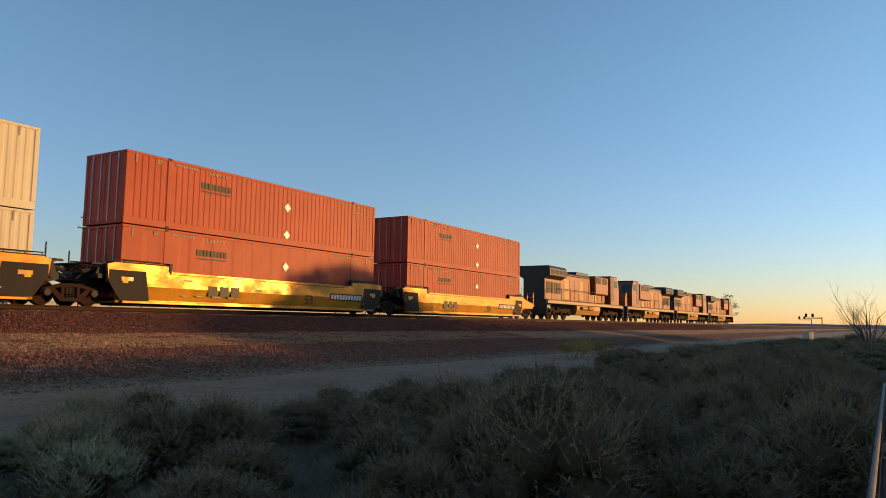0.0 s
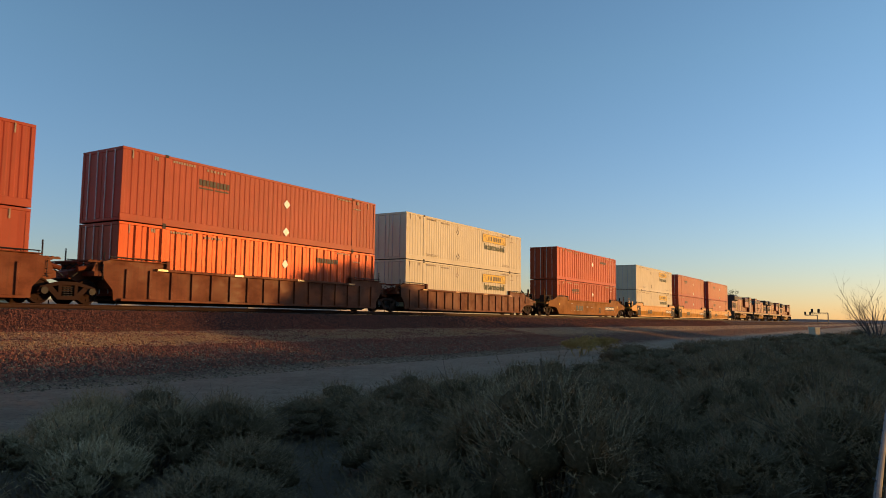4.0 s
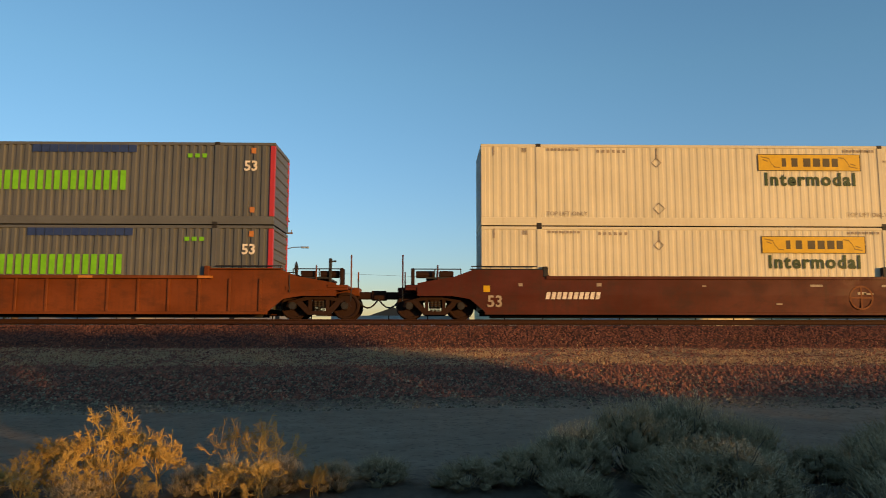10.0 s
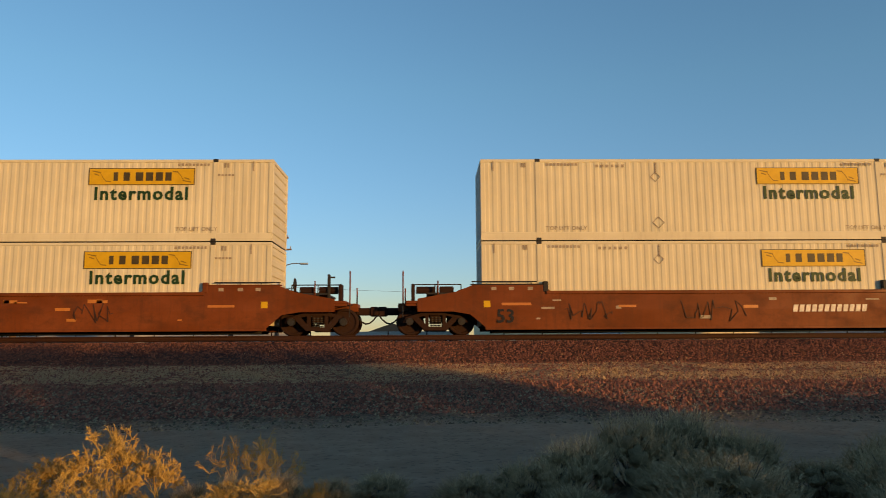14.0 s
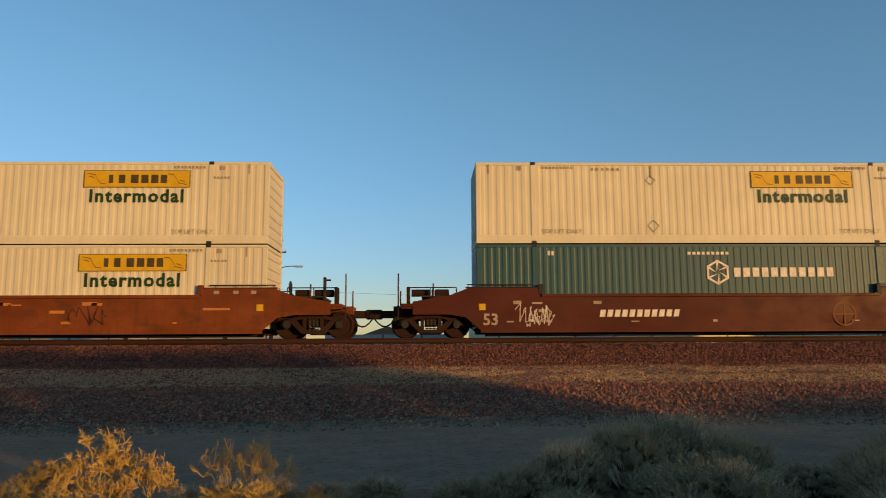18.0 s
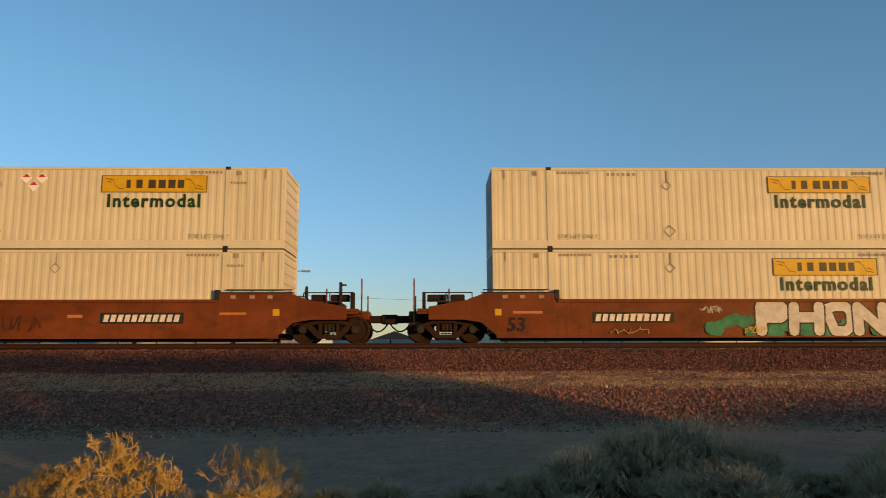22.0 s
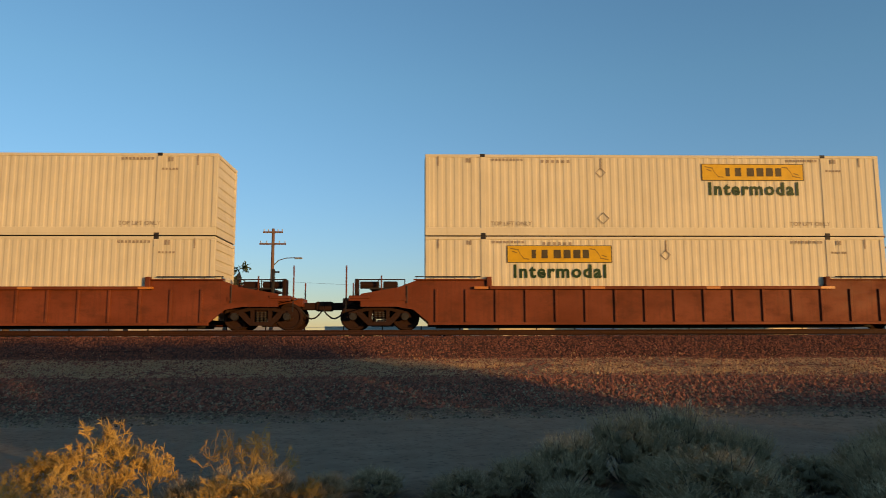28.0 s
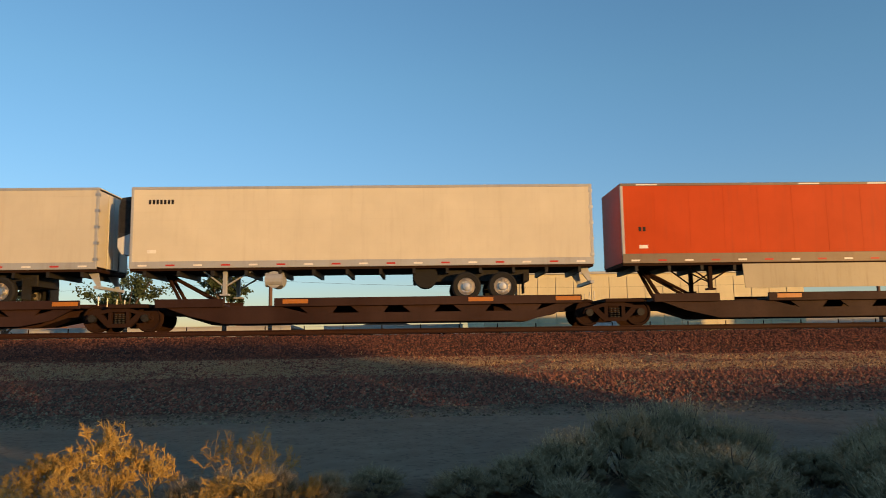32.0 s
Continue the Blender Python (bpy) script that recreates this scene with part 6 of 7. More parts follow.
def plant_undergrowth():
    """Low brush that fills the thicket between its shrubs."""
    r = random.Random(31)
    v, f = [], []
    for _ in range(7000):
        x = 2.2 + 60 * r.random() ** 1.7
        y = r.uniform(0.35, 7.6)
        if math.hypot(x, y) < 3.6:
            continue
        z = ground_height(x, y)
        k = 1 + 0.03 * x
        p = Vector((x, y, z))
        d = Vector((r.gauss(0, 0.5), r.gauss(0, 0.5), 1)).normalized()
        q = p + d * r.uniform(0.08, 0.20)
        twig(v, f, p, q, 0.004 * k, 0.002 * k)
        for j in range(8):
            g = (d * 0.5 + Vector((r.gauss(0, 0.6), r.gauss(0, 0.6), r.gauss(0.1, 0.5)))).normalized()
            blade(v, f, p.lerp(q, 0.2 + 0.8 * r.random()), g, r.uniform(0.02, 0.04) * k, 0.006 * k, r)
    tagged(new("undergrowth", soup("undergrowth", v, f, DUSK)), "low olive-brown brush between the shrubs", "brush", kind="stuff")


plant_undergrowth()


def dry_bush_mesh(seed, stems, lean, first, depth0):
    """A dry bush of straw-coloured stalks that fork again and again into knobbly tips, brought to a metre's height; and its width."""
    r = random.Random(seed)
    thick, thin = ([], []), ([], [])
    def grow(p, d, length, rad, depth):
        v, f = thick if depth > depth0 - 2 else thin
        for _ in range(2):
            d = (d + Vector((r.gauss(0, 0.20), r.gauss(0, 0.20), r.gauss(0.04, 0.14)))).normalized()
            q = p + d * length * 0.5
            twig(v, f, p, q, rad, rad * 0.9)
            if depth < depth0 - 1:
                for _ in range(1):
                    e = (d * 0.4 + Vector((r.gauss(0, 0.7), r.gauss(0, 0.7), r.gauss(0.1, 0.6)))).normalized()
                    twig(thin[0], thin[1], p.lerp(q, r.random()), q + e * r.uniform(0.02, 0.06), 0.0036, 0.0028)
            p = q
        if depth:
            for _ in range(r.choice((2, 2, 3))):
                e = (d + Vector((r.gauss(0, 0.62), r.gauss(0, 0.62), r.gauss(0.05, 0.45)))).normalized()
                grow(p, e, length * r.uniform(0.55, 0.9), max(0.0046, rad * 0.80), depth - 1)
    for _ in range(stems):
        a, t = r.uniform(0, 6.28), abs(r.gauss(0, lean))
        grow(Vector((r.uniform(-0.1, 0.1), r.uniform(-0.1, 0.1), 0)), Vector((math.cos(a) * math.sin(t), math.sin(a) * math.sin(t), math.cos(t))), first, 0.009, depth0)
    top = max(p[2] for p in thin[0])
    return [soup(n, [(x / top, y / top, max(0.0, z) / top) for x, y, z in v], f, STRAW) for n, (v, f) in (("stem", thick), ("branchwork", thin))]


DRY = [dry_bush_mesh(s, 4, 0.6, 0.24, 6) for s in (3, 8, 15)] + [dry_bush_mesh(s, 3, 0.08, 0.42, 5) for s in (22, 28)]
# x, y, width against its height, height, which mesh
DRY_SPOTS = ((-3.22, 7.65, 0.75, 0.92, 0), (-2.74, 7.6, 0.75, 0.70, 1), (-3.62, 7.5, 0.85, 0.64, 2), (-3.98, 7.45, 0.9, 0.52, 1), (-3.35, 7.3, 0.9, 0.58, 1), (-4.25, 7.4, 0.9, 0.38, 0), (-2.98, 7.25, 0.9, 0.48, 2),
             (-2.06, 7.8, 0.62, 0.76, 3), (-1.60, 7.8, 0.70, 0.82, 4), (-1.68, 7.72, 0.62, 0.72, 3), (-1.95, 7.1, 0.9, 0.42, 0), (-1.58, 7.1, 0.95, 0.44, 2), (-1.12, 7.3, 0.9, 0.34, 1), (-2.62, 7.0, 0.8, 0.32, 1), (-3.8, 7.0, 1.0, 0.36, 2),
             (31.5, 12.2, 1.6, 0.95, 0), (33.5, 12.6, 1.7, 1.05, 1), (35.4, 12.3, 1.6, 0.9, 2), (37.5, 13.0, 1.8, 0.85, 0))
for i, (x, y, k, h, which) in enumerate(DRY_SPOTS):
    s = k * h
    root = thing("dry_bush", Matrix.LocRotScale((x, y, ground_height(x, y) - 0.02), Euler((0, 0, i * 1.3)), (s, s, h)), "dry straw-yellow bush of fine forking twigs", "bush", "dry yellow bushes")
    for me in DRY[which]:
        tagged(part(me.name.split(".")[0], me, STRAW, root), kind="stuff")


def scatter(name, label, category, material, count, x0, x1, y0, y1, s0, s1, seed, flat_z=0.6):
    """Loose stones, each a squashed six-pointed solid."""
    r = random.Random(seed)
    v, f = [], []
    for _ in range(count):
        x, y = r.uniform(x0, x1), r.uniform(y0, y1)
        z = ground_height(x, y)
        s = r.uniform(s0, s1)
        a = r.uniform(0, 1.57)
        c, q = math.cos(a), math.sin(a)
        k = len(v)
        for dx, dy, dz in ((1, 0, 0), (0, 1, 0), (-1, 0, 0), (0, -1, 0), (0.2, 0.1, 1), (0, 0, -0.6)):
            m = s * r.uniform(0.7, 1.3)
            v.append((x + (dx * c - dy * q) * m, y + (dx * q + dy * c) * m, z + dz * m * flat_z))
        f += [(k, k + 1, k + 4), (k + 1, k + 2, k + 4), (k + 2, k + 3, k + 4), (k + 3, k, k + 4)]
    return tagged(new(name, soup(name, v, f, material)), label, category, kind="stuff")


scatter("ballast", "crushed red-brown ballast stones beside the track", "gravel", STONES, 34000, -20, 40, 22.9, 24.75, 0.028, 0.058, 1, 0.9)
scatter("ballast", "crushed red-brown ballast stones further along the track", "gravel", STONES, 12000, 40, 130, 22.75, 24.75, 0.04, 0.09, 5, 0.9)
scatter("gravel", "loose grey-brown stones on the embankment foot", "gravel", ROCKS, 20000, -20, 45, 15.4, 18.8, 0.015, 0.055, 2, 0.8)
scatter("gravel", "scattered red stones on the tan bench", "gravel", STONES, 15000, -20, 45, 19.5, 23.0, 0.018, 0.05, 13, 0.9)
scatter("gravel", "fine red gravel on the bench below the track", "gravel", STONES, 26000, -20, 45, 16.6, 19.7, 0.022, 0.062, 3, 1.0)


def plant_grass():
    r = random.Random(4)
    v, f = [], []
    for _ in range(30000):
        x, y = r.uniform(-16, 42), r.gauss(21.2, 0.85)
        if noise.noise((x * 0.5, y * 1.1, 5)) + 0.6 * noise.noise((x * 2.2, y * 2.6, 8)) < -0.08:
            continue
        z = ground_height(x, y)
        for _ in range(4):
            d = Vector((r.gauss(0, 0.45), r.gauss(0, 0.45), 1)).normalized()
            sliver(v, f, Vector((x + r.gauss(0, 0.06), y + r.gauss(0, 0.06), z - 0.01)), d, r.uniform(0.03, 0.085), 0.009, r)
    tagged(new("dry_grass", soup("dry_grass", v, f, GRASS)), "short dry tan grass on the embankment bench", "grass", kind="stuff")


plant_grass()


def windbreak():
    """Unseen leafy screen added behind the viewer, its top cut to shape the shade on the low ground and train; high
    along x, three metres deep.
    """
    tops = ((-70, 6.3), (21.6, 6.3), (22.2, 2.9), (24.6, 2.9), (25.4, 3.1), (26.0, 6.3), (38.7, 6.3), (39.4, 5.3), (39.8, 4.2), (40.1, 3.6), (41.9, 4.0), (43.7, 4.25), (46.5, 4.45), (50, 4.6), (58, 4.5), (60, 5.2), (62, 6.0), (64, 6.6), (69, 6.9), (70.5, 8.3), (73, 9.4), (76, 9.2), (79, 8.4), (83, 7.2), (87, 6.2), (100.5, 5.9), (101.5, 2.3), (105, 2.3), (106, 5.8), (112, 5.8), (120, 4.0), (150, 3.4))
    def top(x):
        for (a, p), (b, q) in zip(tops, tops[1:]):
            if a <= x < b:
                return p + (q - p) * (x - a) / (b - a)
        return 3.0
    r = random.Random(9)
    v, f = [], []
    n = 0
    while n < 46000:
        x, z = r.uniform(-70, 150), r.uniform(0, 9.5)
        h = top(x) + 0.26 * noise.noise((x * 1.1, 0, 2)) + 0.22 * noise.noise((x * 3.4, 0, 6)) - 0.2
        if z > h:
            continue
        n += 1
        p = Vector((x, r.gauss(-20, 0.7), z))
        d = Vector((r.gauss(0, 1), r.gauss(0, 1), r.gauss(0, 1))).normalized()
        blade(v, f, p - d * 0.25, d, 0.55, 0.26, r)
    tagged(new("windbreak", soup("windbreak", v, f, TREE_LEAF)), "unseen leafy screen behind the viewer, added to shape the shade", "hedge", kind="stuff")


windbreak()


def build_tree(x, y, height, spread, seed, label, z0=None):
    r = random.Random(seed)
    z0 = ground_height(x, y) if z0 is None else z0
    root = thing("tree", pose(x, y, z0 - 0.05), label, "tree", "trees beyond the track")
    m = Mesh()
    m.rod((0, 0, 0), (0.1, 0, height * 0.4), 0.22, 0.15, 8)
    tips = []
    for i in range(9):
        a = i * 0.75 + r.uniform(0, 0.5)
        e = Vector((math.cos(a) * spread * r.uniform(0.35, 0.75), math.sin(a) * spread * r.uniform(0.35, 0.75), height * r.uniform(0.55, 0.9)))
        s = Vector((0.1, 0, height * r.uniform(0.25, 0.42)))
        m.rod(s, e, 0.09, 0.03, 6)
        tips.append(e)
    part("trunk", m, BARK, root)
    v, f = [], []
    for e in tips:
        for _ in range(6):
            c = e + Vector((r.gauss(0, 0.24 * spread), r.gauss(0, 0.24 * spread), r.gauss(0, 0.11 * height)))
            rad = r.uniform(0.2, 0.5) * spread * 0.5
            for _ in range(60):
                p = c + Vector((r.gauss(0, 0.5), r.gauss(0, 0.5), r.gauss(0, 0.4))) * rad
                d = Vector((r.gauss(0, 1), r.gauss(0, 1), r.gauss(0, 1))).normalized()
                blade(v, f, p, d, 0.26, 0.075, r)
    tagged(part("crown", soup("crown", v, f, TREE_LEAF), TREE_LEAF, root), kind="stuff")
    return root


build_tree(-30.5, 54, 5.4, 3.0, 1, "leafy dark green tree beyond the railway")
build_tree(-21.8, 54, 5.8, 2.6, 2, "leafy dark green tree beyond the railway, rounded")
build_tree(-14.6, 54, 6.6, 1.6, 3, "slender dark green tree beside the utility pole")
build_tree(-36, 56, 5.0, 2.6, 4, "leafy dark tree beyond the railway, low")
build_tree(220, 40, 8.5, 4.0, 6, "dark leafy tree far along the railway", 1.0)
build_tree(232, 46, 6.5, 4.0, 16, "dark leafy tree far along the railway", 1.0)


def bare_tree(x, y, height, seed):
    r = random.Random(seed)
    root = thing("bare_tree", pose(x, y, 0), "leafless grey tree with spreading thin branches", "tree")
    v, f = [], []
    def grow(p, d, length, rad, depth):
        n = 3
        for _ in range(n):
            d = (d + Vector((r.gauss(0, 0.12), r.gauss(0, 0.12), 0.06))).normalized()
            q = p + d * length / n
            twig(v, f, p, q, rad, rad * 0.86)
            rad *= 0.86
            if depth and r.random() < 0.9:
                e = (d + Vector((r.gauss(0, 0.6), r.gauss(0, 0.6), 0.15))).normalized()
                grow(q, e, length * r.uniform(0.45, 0.7), rad * 0.6, depth - 1)
            p = q
    twig(v, f, Vector((0, 0, 0)), Vector((0.05, 0.02, height * 0.28)), 0.075, 0.06)
    for i in range(13):
        a = i * 0.75
        grow(Vector((0.05, 0.02, height * r.uniform(0.16, 0.28))), Vector((0.85 * math.cos(a), 0.85 * math.sin(a), 1)).normalized(), height * r.uniform(0.55, 0.8), 0.034, 3)
    part("branches", soup("branches", v, f, BARE), BARE, root)


bare_tree(45.0, 0.7, 2.7, 12)

# ---- beyond the track ----
WALL_CREAM = paint("warehouse_cream", (0.612, 0.527, 0.323), 0.6, (0.35, 0.25, 0.15), 0.2, 0.05)
WALL_TAN = paint("house_wall", (0.50, 0.36, 0.22), 0.8, (0.3, 0.2, 0.12), 0.3, 0.05)
ROOF_TILE = paint("house_roof", (0.26, 0.13, 0.07), 0.8, (0.12, 0.08, 0.06), 0.4, 0.05)
WOOD = paint("pole_wood", (0.15, 0.085, 0.055), 0.85, (0.07, 0.05, 0.04), 0.5, 0.06)


def warehouse():
    x0, x1, y0, y1, z0, z1 = 5.2, 33.0, 62.0, 84.0, 0.9, 7.05
    root = thing("warehouse", Matrix(), "long cream metal-clad warehouse with flat roof", "warehouse")
    part("wall", Mesh().box(x0, x1, y0, y0 + 0.2, z0, z1).box(x0, x0 + 0.2, y0 + 0.2, y1, z0, z1).box(x1 - 0.2, x1, y0 + 0.2, y1, z0, z1).box(x0, x1, y1, y1 + 0.2, z0, z1), WALL_CREAM, root)
    for i in range(18):
        x = x0 + 0.05 + i * (x1 - x0) / 18
        part("wall_panel", Mesh().box(x, x + (x1 - x0) / 18 - 0.08, y0 - 0.05, y0, z0 + 0.2, z1 - 0.25, 0.01), WALL_CREAM, root)
    part("roof", Mesh().box(x0 - 0.2, x1 + 0.2, y0 - 0.2, y1 + 0.4, z1, z1 + 0.22, 0.03), ALU, root)
    for x in (9.5, 19.5, 22.5, 28.2):
        part("wall_lamp", Mesh().box(x, x + 0.5, y0 - 0.35, y0 - 0.05, 4.3, 4.65, 0.05), BLACK, root)
    part("door", Mesh().box(13.0, 16.6, y0 - 0.07, y0 - 0.03, z0, 4.3), GALV, root)


warehouse()


def house(x, y, w, d, h, label, z0=0.95):
    root = thing("house", pose(x, y, z0), label, "house", "houses beyond the track")
    part("wall", Mesh().box(-w / 2, w / 2, -d / 2, d / 2, 0, h), WALL_TAN, root)
    part("roof", Mesh().prism([(-w / 2 - 0.4, h), (w / 2 + 0.4, h), (0, h + w * 0.2)], -d / 2 - 0.4, d / 2 + 0.4), ROOF_TILE, root)
    for k in (-0.3, 0.25):
        win = part("window", Mesh().box(w * k - 0.5, w * k + 0.5, -d / 2 - 0.05, -d / 2, 0.9, 2.0), WHITE, root)
        part("pane", Mesh().box(w * k - 0.42, w * k + 0.42, -d / 2 - 0.06, -d / 2 - 0.05, 0.98, 1.92), GLASS, win)
    part("door", Mesh().box(-0.1, 0.8, -d / 2 - 0.05, -d / 2, 0, 2.0), ROOF_TILE, root)


house(-4.2, 88, 5.5, 7, 2.3, "small tan house with gabled roof")
house(-46, 92, 9, 8, 2.4, "low tan house with brown roof")
house(-20, 95, 8, 8, 2.2, "low tan house with shallow roof")
house(-66, 90, 9, 8, 2.4, "low tan house among trees")
house(48, 96, 10, 8, 2.4, "low tan house beside the warehouse")


def parked_car(x, y, mat, label, turn=0):
    root = thing("parked_car", pose(x, y, 1.0, 0, 0, turn), label, "car", "parked cars")
    part("body", Mesh().prism([(-2.2, 0.35), (2.2, 0.35), (2.25, 0.8), (1.2, 0.95), (0.6, 1.42), (-1.2, 1.45), (-2.0, 0.98), (-2.25, 0.9)], -0.88, 0.88), mat, root)
    for a, b in ((-1.15, -0.25), (-0.15, 0.55)):
        part("window", Mesh().box(a, b, -0.9, -0.88, 0.98, 1.34), GLASS, root)
    for wx in (-1.4, 1.4):
        for s in (-1, 1):
            build_wheel(root, wx, s * 0.86, 0.32, 0.32, True)


parked_car(-4.0, 52, WHITE, "white parked car beyond the railway")
parked_car(-7.6, 53, NAVY, "dark blue parked car beyond the railway", 12)
parked_car(1.6, 55, GALV, "silver parked car beyond the railway")
parked_car(-9.8, 56, WHITE, "white parked car beside the pole")


def utility_pole(x, y, h, label, lamp=False):
    root = thing("utility_pole", pose(x, y, 0.95), label, "utility pole", "utility poles")
    part("pole", Mesh().rod((0, 0, 0), (0, 0, h), 0.16, 0.11, 10), WOOD, root)
    for z, w in ((h - 0.35, 0.75), (h - 1.25, 1.0)):
        part("crossarm", Mesh().box(-w, w, -0.16, -0.05, z, z + 0.12, 0.01), WOOD, root)
        for k in (-0.9, -0.45, 0.5, 0.92):
            part("insulator", Mesh().rod((w * k, -0.1, z + 0.12), (w * k, -0.1, z + 0.3), 0.04, n=6), GALV, root)
    if lamp:
        m = Mesh()
        pts = [(0, 0, h - 2.9), (0.5, -0.2, h - 2.45), (1.1, -0.4, h - 2.3), (1.8, -0.6, h - 2.3)]
        for a, b in zip(pts, pts[1:]):
            m.rod(a, b, 0.035, n=6)
        part("lamp_arm", m, GALV, root)
        part("lamp_head", Mesh().box(1.75, 2.35, -0.72, -0.5, h - 2.4, h - 2.27, 0.03), GALV, root)


utility_pole(-11.4, 55, 9.25, "wooden utility pole with crossarms and street lamp", True)
utility_pole(38.0, 59.5, 9.6, "wooden utility pole with two crossarms")
utility_pole(-61, 58, 9.4, "wooden utility pole with two crossarms, further on")
utility_pole(-27.5, 104, 8.6, "wooden utility pole far beyond the railway")
utility_pole(5.6, 108, 8.4, "wooden utility pole behind the warehouse")


def wires():
    for k, (z, dy) in enumerate(((5.6, 0.0),)):
        m = Mesh()
        for (x0, y0), (x1, y1) in (((-61, 58), (-11.4, 55)), ((-11.4, 55), (38.0, 59.5)), ((38.0, 59.5), (90, 64))):
            p = None
            for i in range(9):
                t = i / 8
                q = (x0 + (x1 - x0) * t, y0 + (y1 - y0) * t + dy, z + 0.6 - 2.4 * t * (1 - t))
                if p:
                    m.rod(p, q, 0.010, n=4, caps=False)
                p = q
        tagged(new("overhead_wire", m.data("overhead_wire", BLACK)), "thin black overhead wire between poles", "wire", "overhead wires")


wires()


def far_fence():
    root = thing("wire_fence", pose(0, 36, 1.05), "wire fence with thin steel posts beyond the track", "fence")
    for i in range(56):
        part("post", Mesh().rod((-40 + i * 1.9, 0, 0), (-40 + i * 1.9, 0, 1.35), 0.03, n=5), IRON, root)
    for z in (0.3, 0.7, 1.1, 1.3):
        part("wire", Mesh().rod((-40, 0, z), (64.5, 0, z), 0.008, n=4), GALV, root)


far_fence()
BLOCK = paint("block_wall_grey", (0.42, 0.40, 0.36), 0.8, (0.25, 0.2, 0.16), 0.3, 0.1)
for x0, x1, y in ((-75, -14, 78), (-11, 4.5, 82), (33.5, 130, 76)):
    root = thing("block_wall", pose(0, y, 0.9), "long low pale grey block wall beyond the railway", "wall", "walls beyond the track")
    part("wall", Mesh().box(x0, x1, 0, 0.25, 0, 2.35, 0.02), BLOCK, root)
    part("coping", Mesh().box(x0 - 0.03, x1 + 0.03, -0.04, 0.29, 2.35, 2.45, 0.02), BLOCK, root)
    for i in range(int((x1 - x0) / 6) + 1):
        part("pillar", Mesh().box(x0 + i * 6, x0 + i * 6 + 0.4, -0.08, 0.0, 0, 2.35), BLOCK, root)


def signal_bridge(x, y, h, arm, label):
    root = thing("signal_bridge", pose(x, y, 1.2), label, "railway signal", "railway signals")
    part("mast", Mesh().rod((0, 0, 0), (0, 0, h), 0.22, 0.18, 8), DULL_STEEL, root)
    part("arm", Mesh().box(-0.2, 0.2, 0, arm, h - 0.5, h - 0.3).box(-0.2, 0.2, 0, arm, h, h + 0.1), DULL_STEEL, root)
    m = Mesh()
    for i in range(8):
        a = arm * i / 8
        m.rod((0, a, h - 0.4), (0, a + arm / 8, h), 0.04, n=4)
    part("lattice", m, DULL_STEEL, root)
    for y1 in (arm * 0.55, arm * 0.95):
        head = part("signal_head", Mesh().box(-0.3, -0.1, y1 - 0.45, y1 + 0.45, h, h + 1.5, 0.05), BLACK, root)
        for k in range(3):
            part("hood", Mesh().rod((-0.3, y1, h + 0.25 + 0.5 * k), (-0.6, y1, h + 0.25 + 0.5 * k), 0.16, n=8), BLACK, head)


signal_bridge(330, 21.5, 4.6, 6, "grey cantilever signal bridge over the railway")
signal_bridge(430, 33.0, 4.8, 6, "grey cantilever signal bridge, further along")

cab = thing("signal_cabinet", pose(78, 6.3, 0.0, 0, 0, -35), "white steel trackside cabinet above the shrubs", "cabinet")
part("body", Mesh().box(-0.36, 0.36, -0.36, 0.36, 0, 1.2, 0.03), WHITE, cab)
part("cap", Mesh().box(-0.40, 0.40, -0.40, 0.40, 1.2, 1.26, 0.02), WHITE, cab)
part("door", Mesh().box(-0.28, 0.28, -0.38, -0.36, 0.2, 1.1), WHITE, cab)


def hills():
    m = []
    v, f = [], []
    n = 160
    for i in range(n + 1):
        a = radians(-60 + 190 * i / n)
        h = 4 + 6 * (noise.noise((i * 0.06, 0, 1)) + 0.5 * noise.noise((i * 0.21, 0, 4)) + 0.35) + 4
        for rr, z in ((2300, 0), (2450, max(6, h)), (2800, 0)):
            v.append((rr * math.sin(a), rr * math.cos(a), z))
    for i in range(n):
        for j in range(2):
            f.append((i * 3 + j, i * 3 + 3 + j, i * 3 + 4 + j, i * 3 + 1 + j))
    tagged(new("hills", soup("hills", v, f, flat("far_hills", (0.13, 0.11, 0.10), 0.95, 0, 0.2, 0.01))), "low dark hills on the horizon", "hills", kind="structure")


hills()


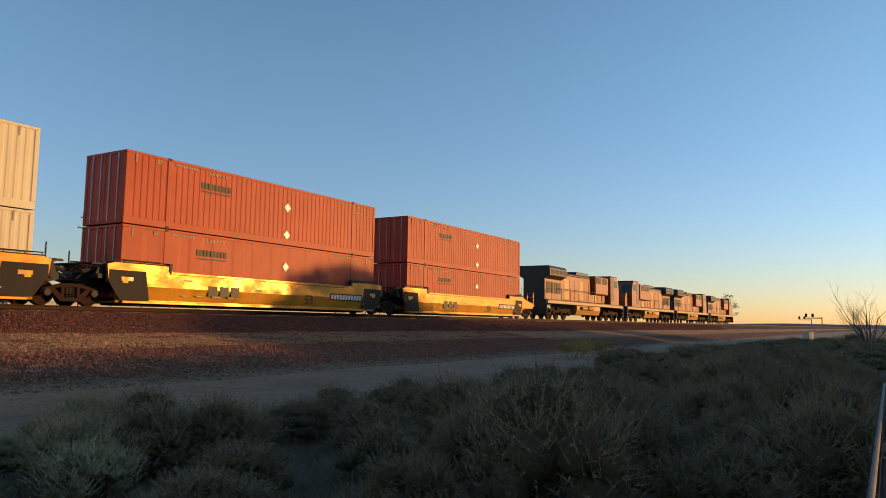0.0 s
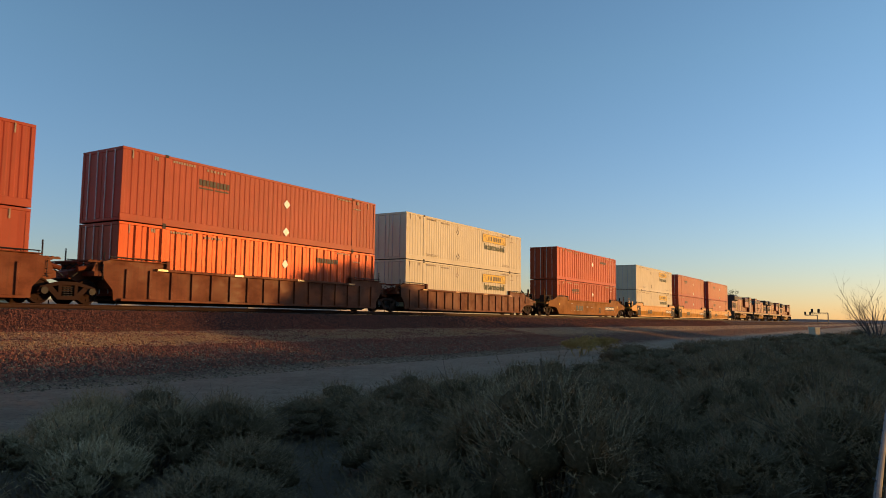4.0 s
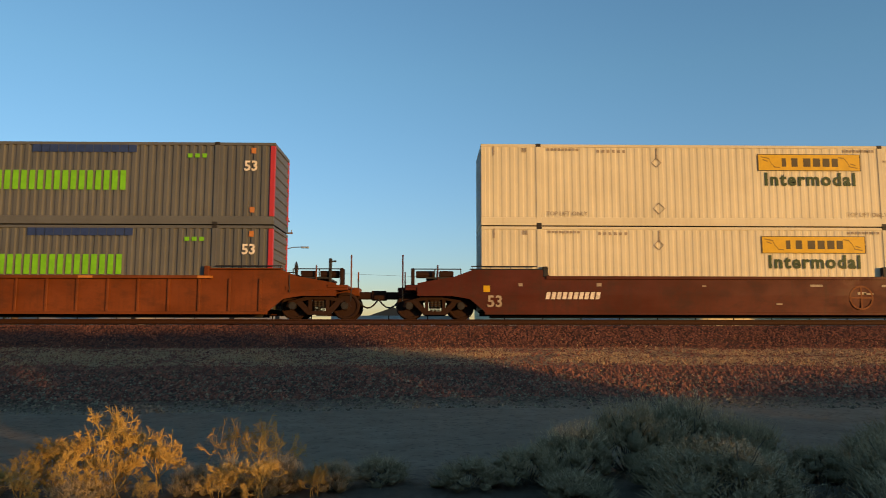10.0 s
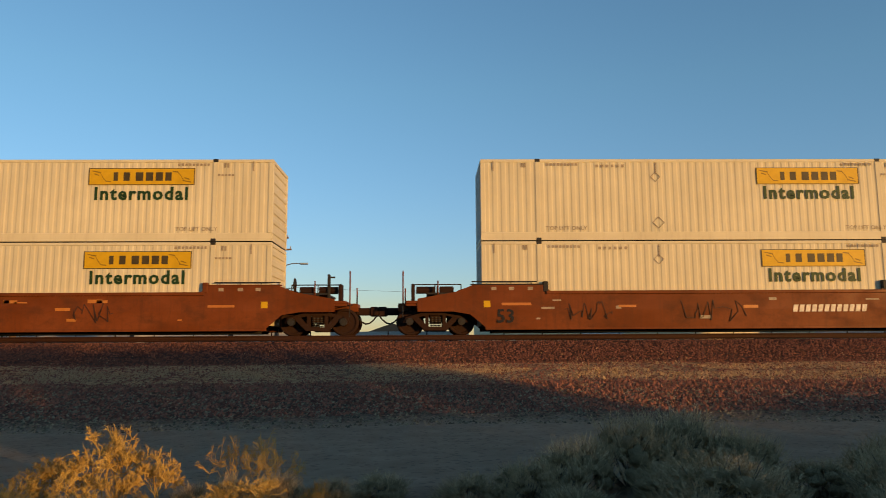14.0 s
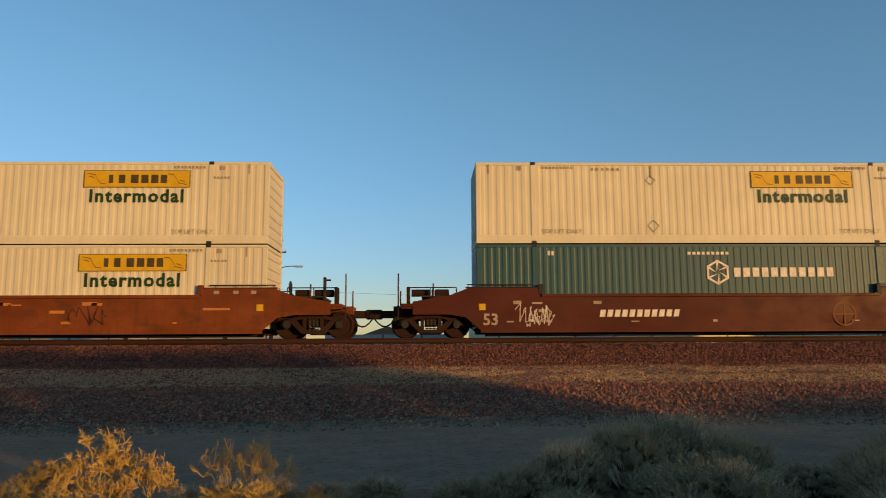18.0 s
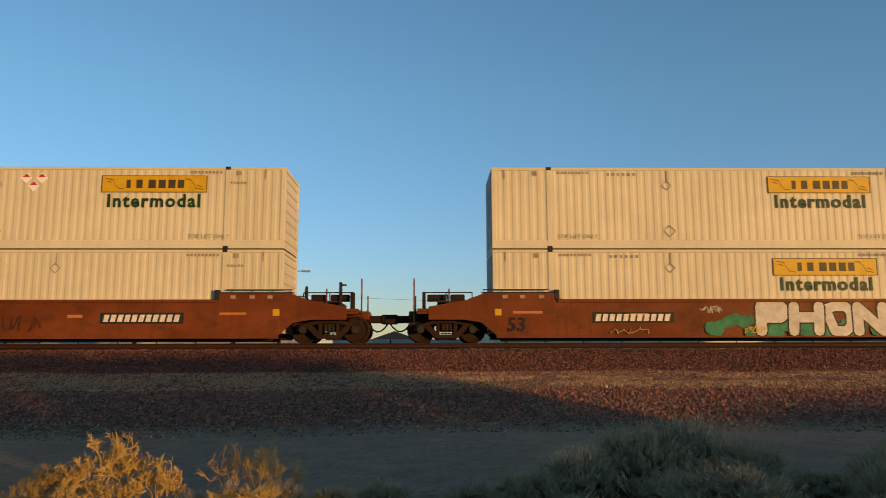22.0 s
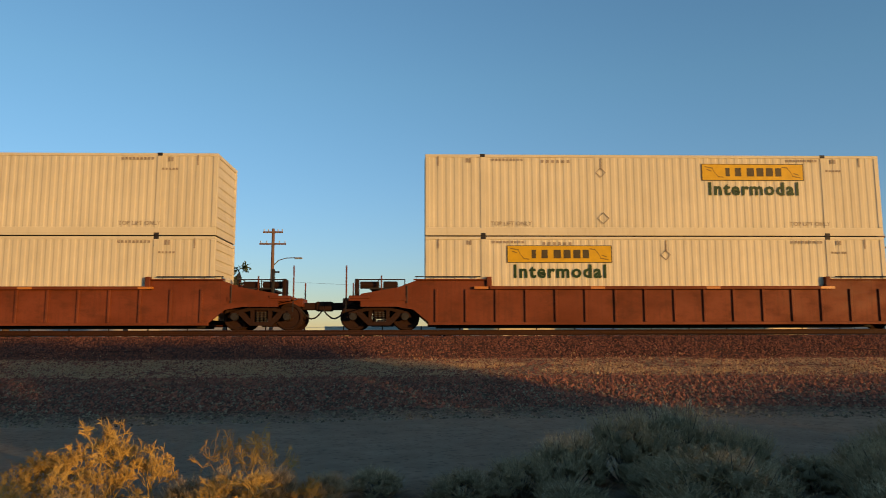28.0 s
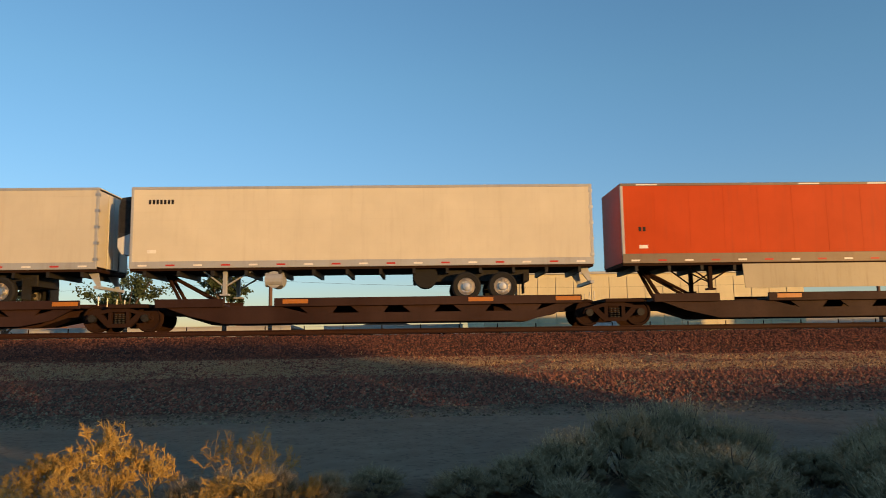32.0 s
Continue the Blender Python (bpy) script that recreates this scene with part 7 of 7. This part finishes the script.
# ---- pipe fence beside the viewer ----
def pipe_fence():
    root = thing("pipe_fence", pose(0, 0, 0), "galvanised pipe fence with wire mesh beside shrubs", "fence")
    z = 1.0
    part("top_rail", Mesh().rod((1.3, 0.085, z), (10.2, 0.03, z), 0.014, n=10), DULL_STEEL, root, "dull galvanised top rail")
    for x in (1.5, 4.4, 7.3, 10.15):
        p = part("post", Mesh().rod((x, 0.085 - 0.0062 * (x - 1.3) - 0.05, 0), (x, 0.085 - 0.0062 * (x - 1.3) - 0.05, z + 0.0), 0.022, n=10), DULL_STEEL, root)
        part("post_cap", Mesh().rod((x, 0.085 - 0.0062 * (x - 1.3) - 0.05, z + 0.03), (x, 0.085 - 0.0062 * (x - 1.3) - 0.05, z + 0.07), 0.024, 0.012, 10), DULL_STEEL, p)
    for i in range(14):
        x = 1.9 + i * 0.55
        y = 0.085 - 0.0062 * (x - 1.3)
        part("wire_tie", Mesh().rod((x, y - 0.02, z - 0.02), (x - 0.02, y + 0.02, z + 0.02), 0.004, n=5), DULL_STEEL, root)
    m = Mesh()
    for i in range(130):
        x = 1.4 + i * 0.0675
        y = 0.085 - 0.0062 * (x - 1.3) - 0.025
        m.rod((x, y, 0.05), (x + 0.45, y, z - 0.02), 0.0016, n=3, caps=False)
        m.rod((x + 0.45, y - 0.002, 0.05), (x, y - 0.002, z - 0.02), 0.0016, n=3, caps=False)
    tagged(part("wire_mesh", m, DULL_STEEL, root), kind="stuff")


pipe_fence()


# ---- movement ----
def drift(t):
    """Small jumps of the train against an even speed."""
    for t0, t1, a, b in ((25.6, 25.9, 0.0, 0.93), (26.8, 28.2, 0.93, 1.8)):
        if t < t0:
            return a
        if t < t1:
            return a + (b - a) * (t - t0) / (t1 - t0)
    return 1.8


TIMES = sorted({0.0, 0.1, 25.5, 25.6, 25.9, 26.2, 26.5, 26.8, 28.2, 28.5, 31.9, *(1.0 * i for i in range(33))})


def motions():
    for ob, s, y, z in MOVING:
        walk(ob, [(t, pose(s + SPEED * t + drift(t), y, z)) for t in TIMES])
    # wheels of one kind at one place in their truck roll alike, so they share the keys of the first
    first = {}
    for ob, r in WHEELSETS:
        m = ob.matrix_basis.copy()
        key = (round(m.translation.x, 3), r)
        if key not in first:
            walk(ob, [(i / 30, m @ Matrix.Rotation((SPEED * i / 30 + drift(i / 30)) / r % (2 * math.pi), 4, "Y")) for i in range(961)])
            first[key] = ob.animation_data
        else:
            keys = ob.animation_data_create()
            keys.action = first[key].action
            keys.action_slot = first[key].action_slot
            ob.rotation_mode = "QUATERNION"


motions()
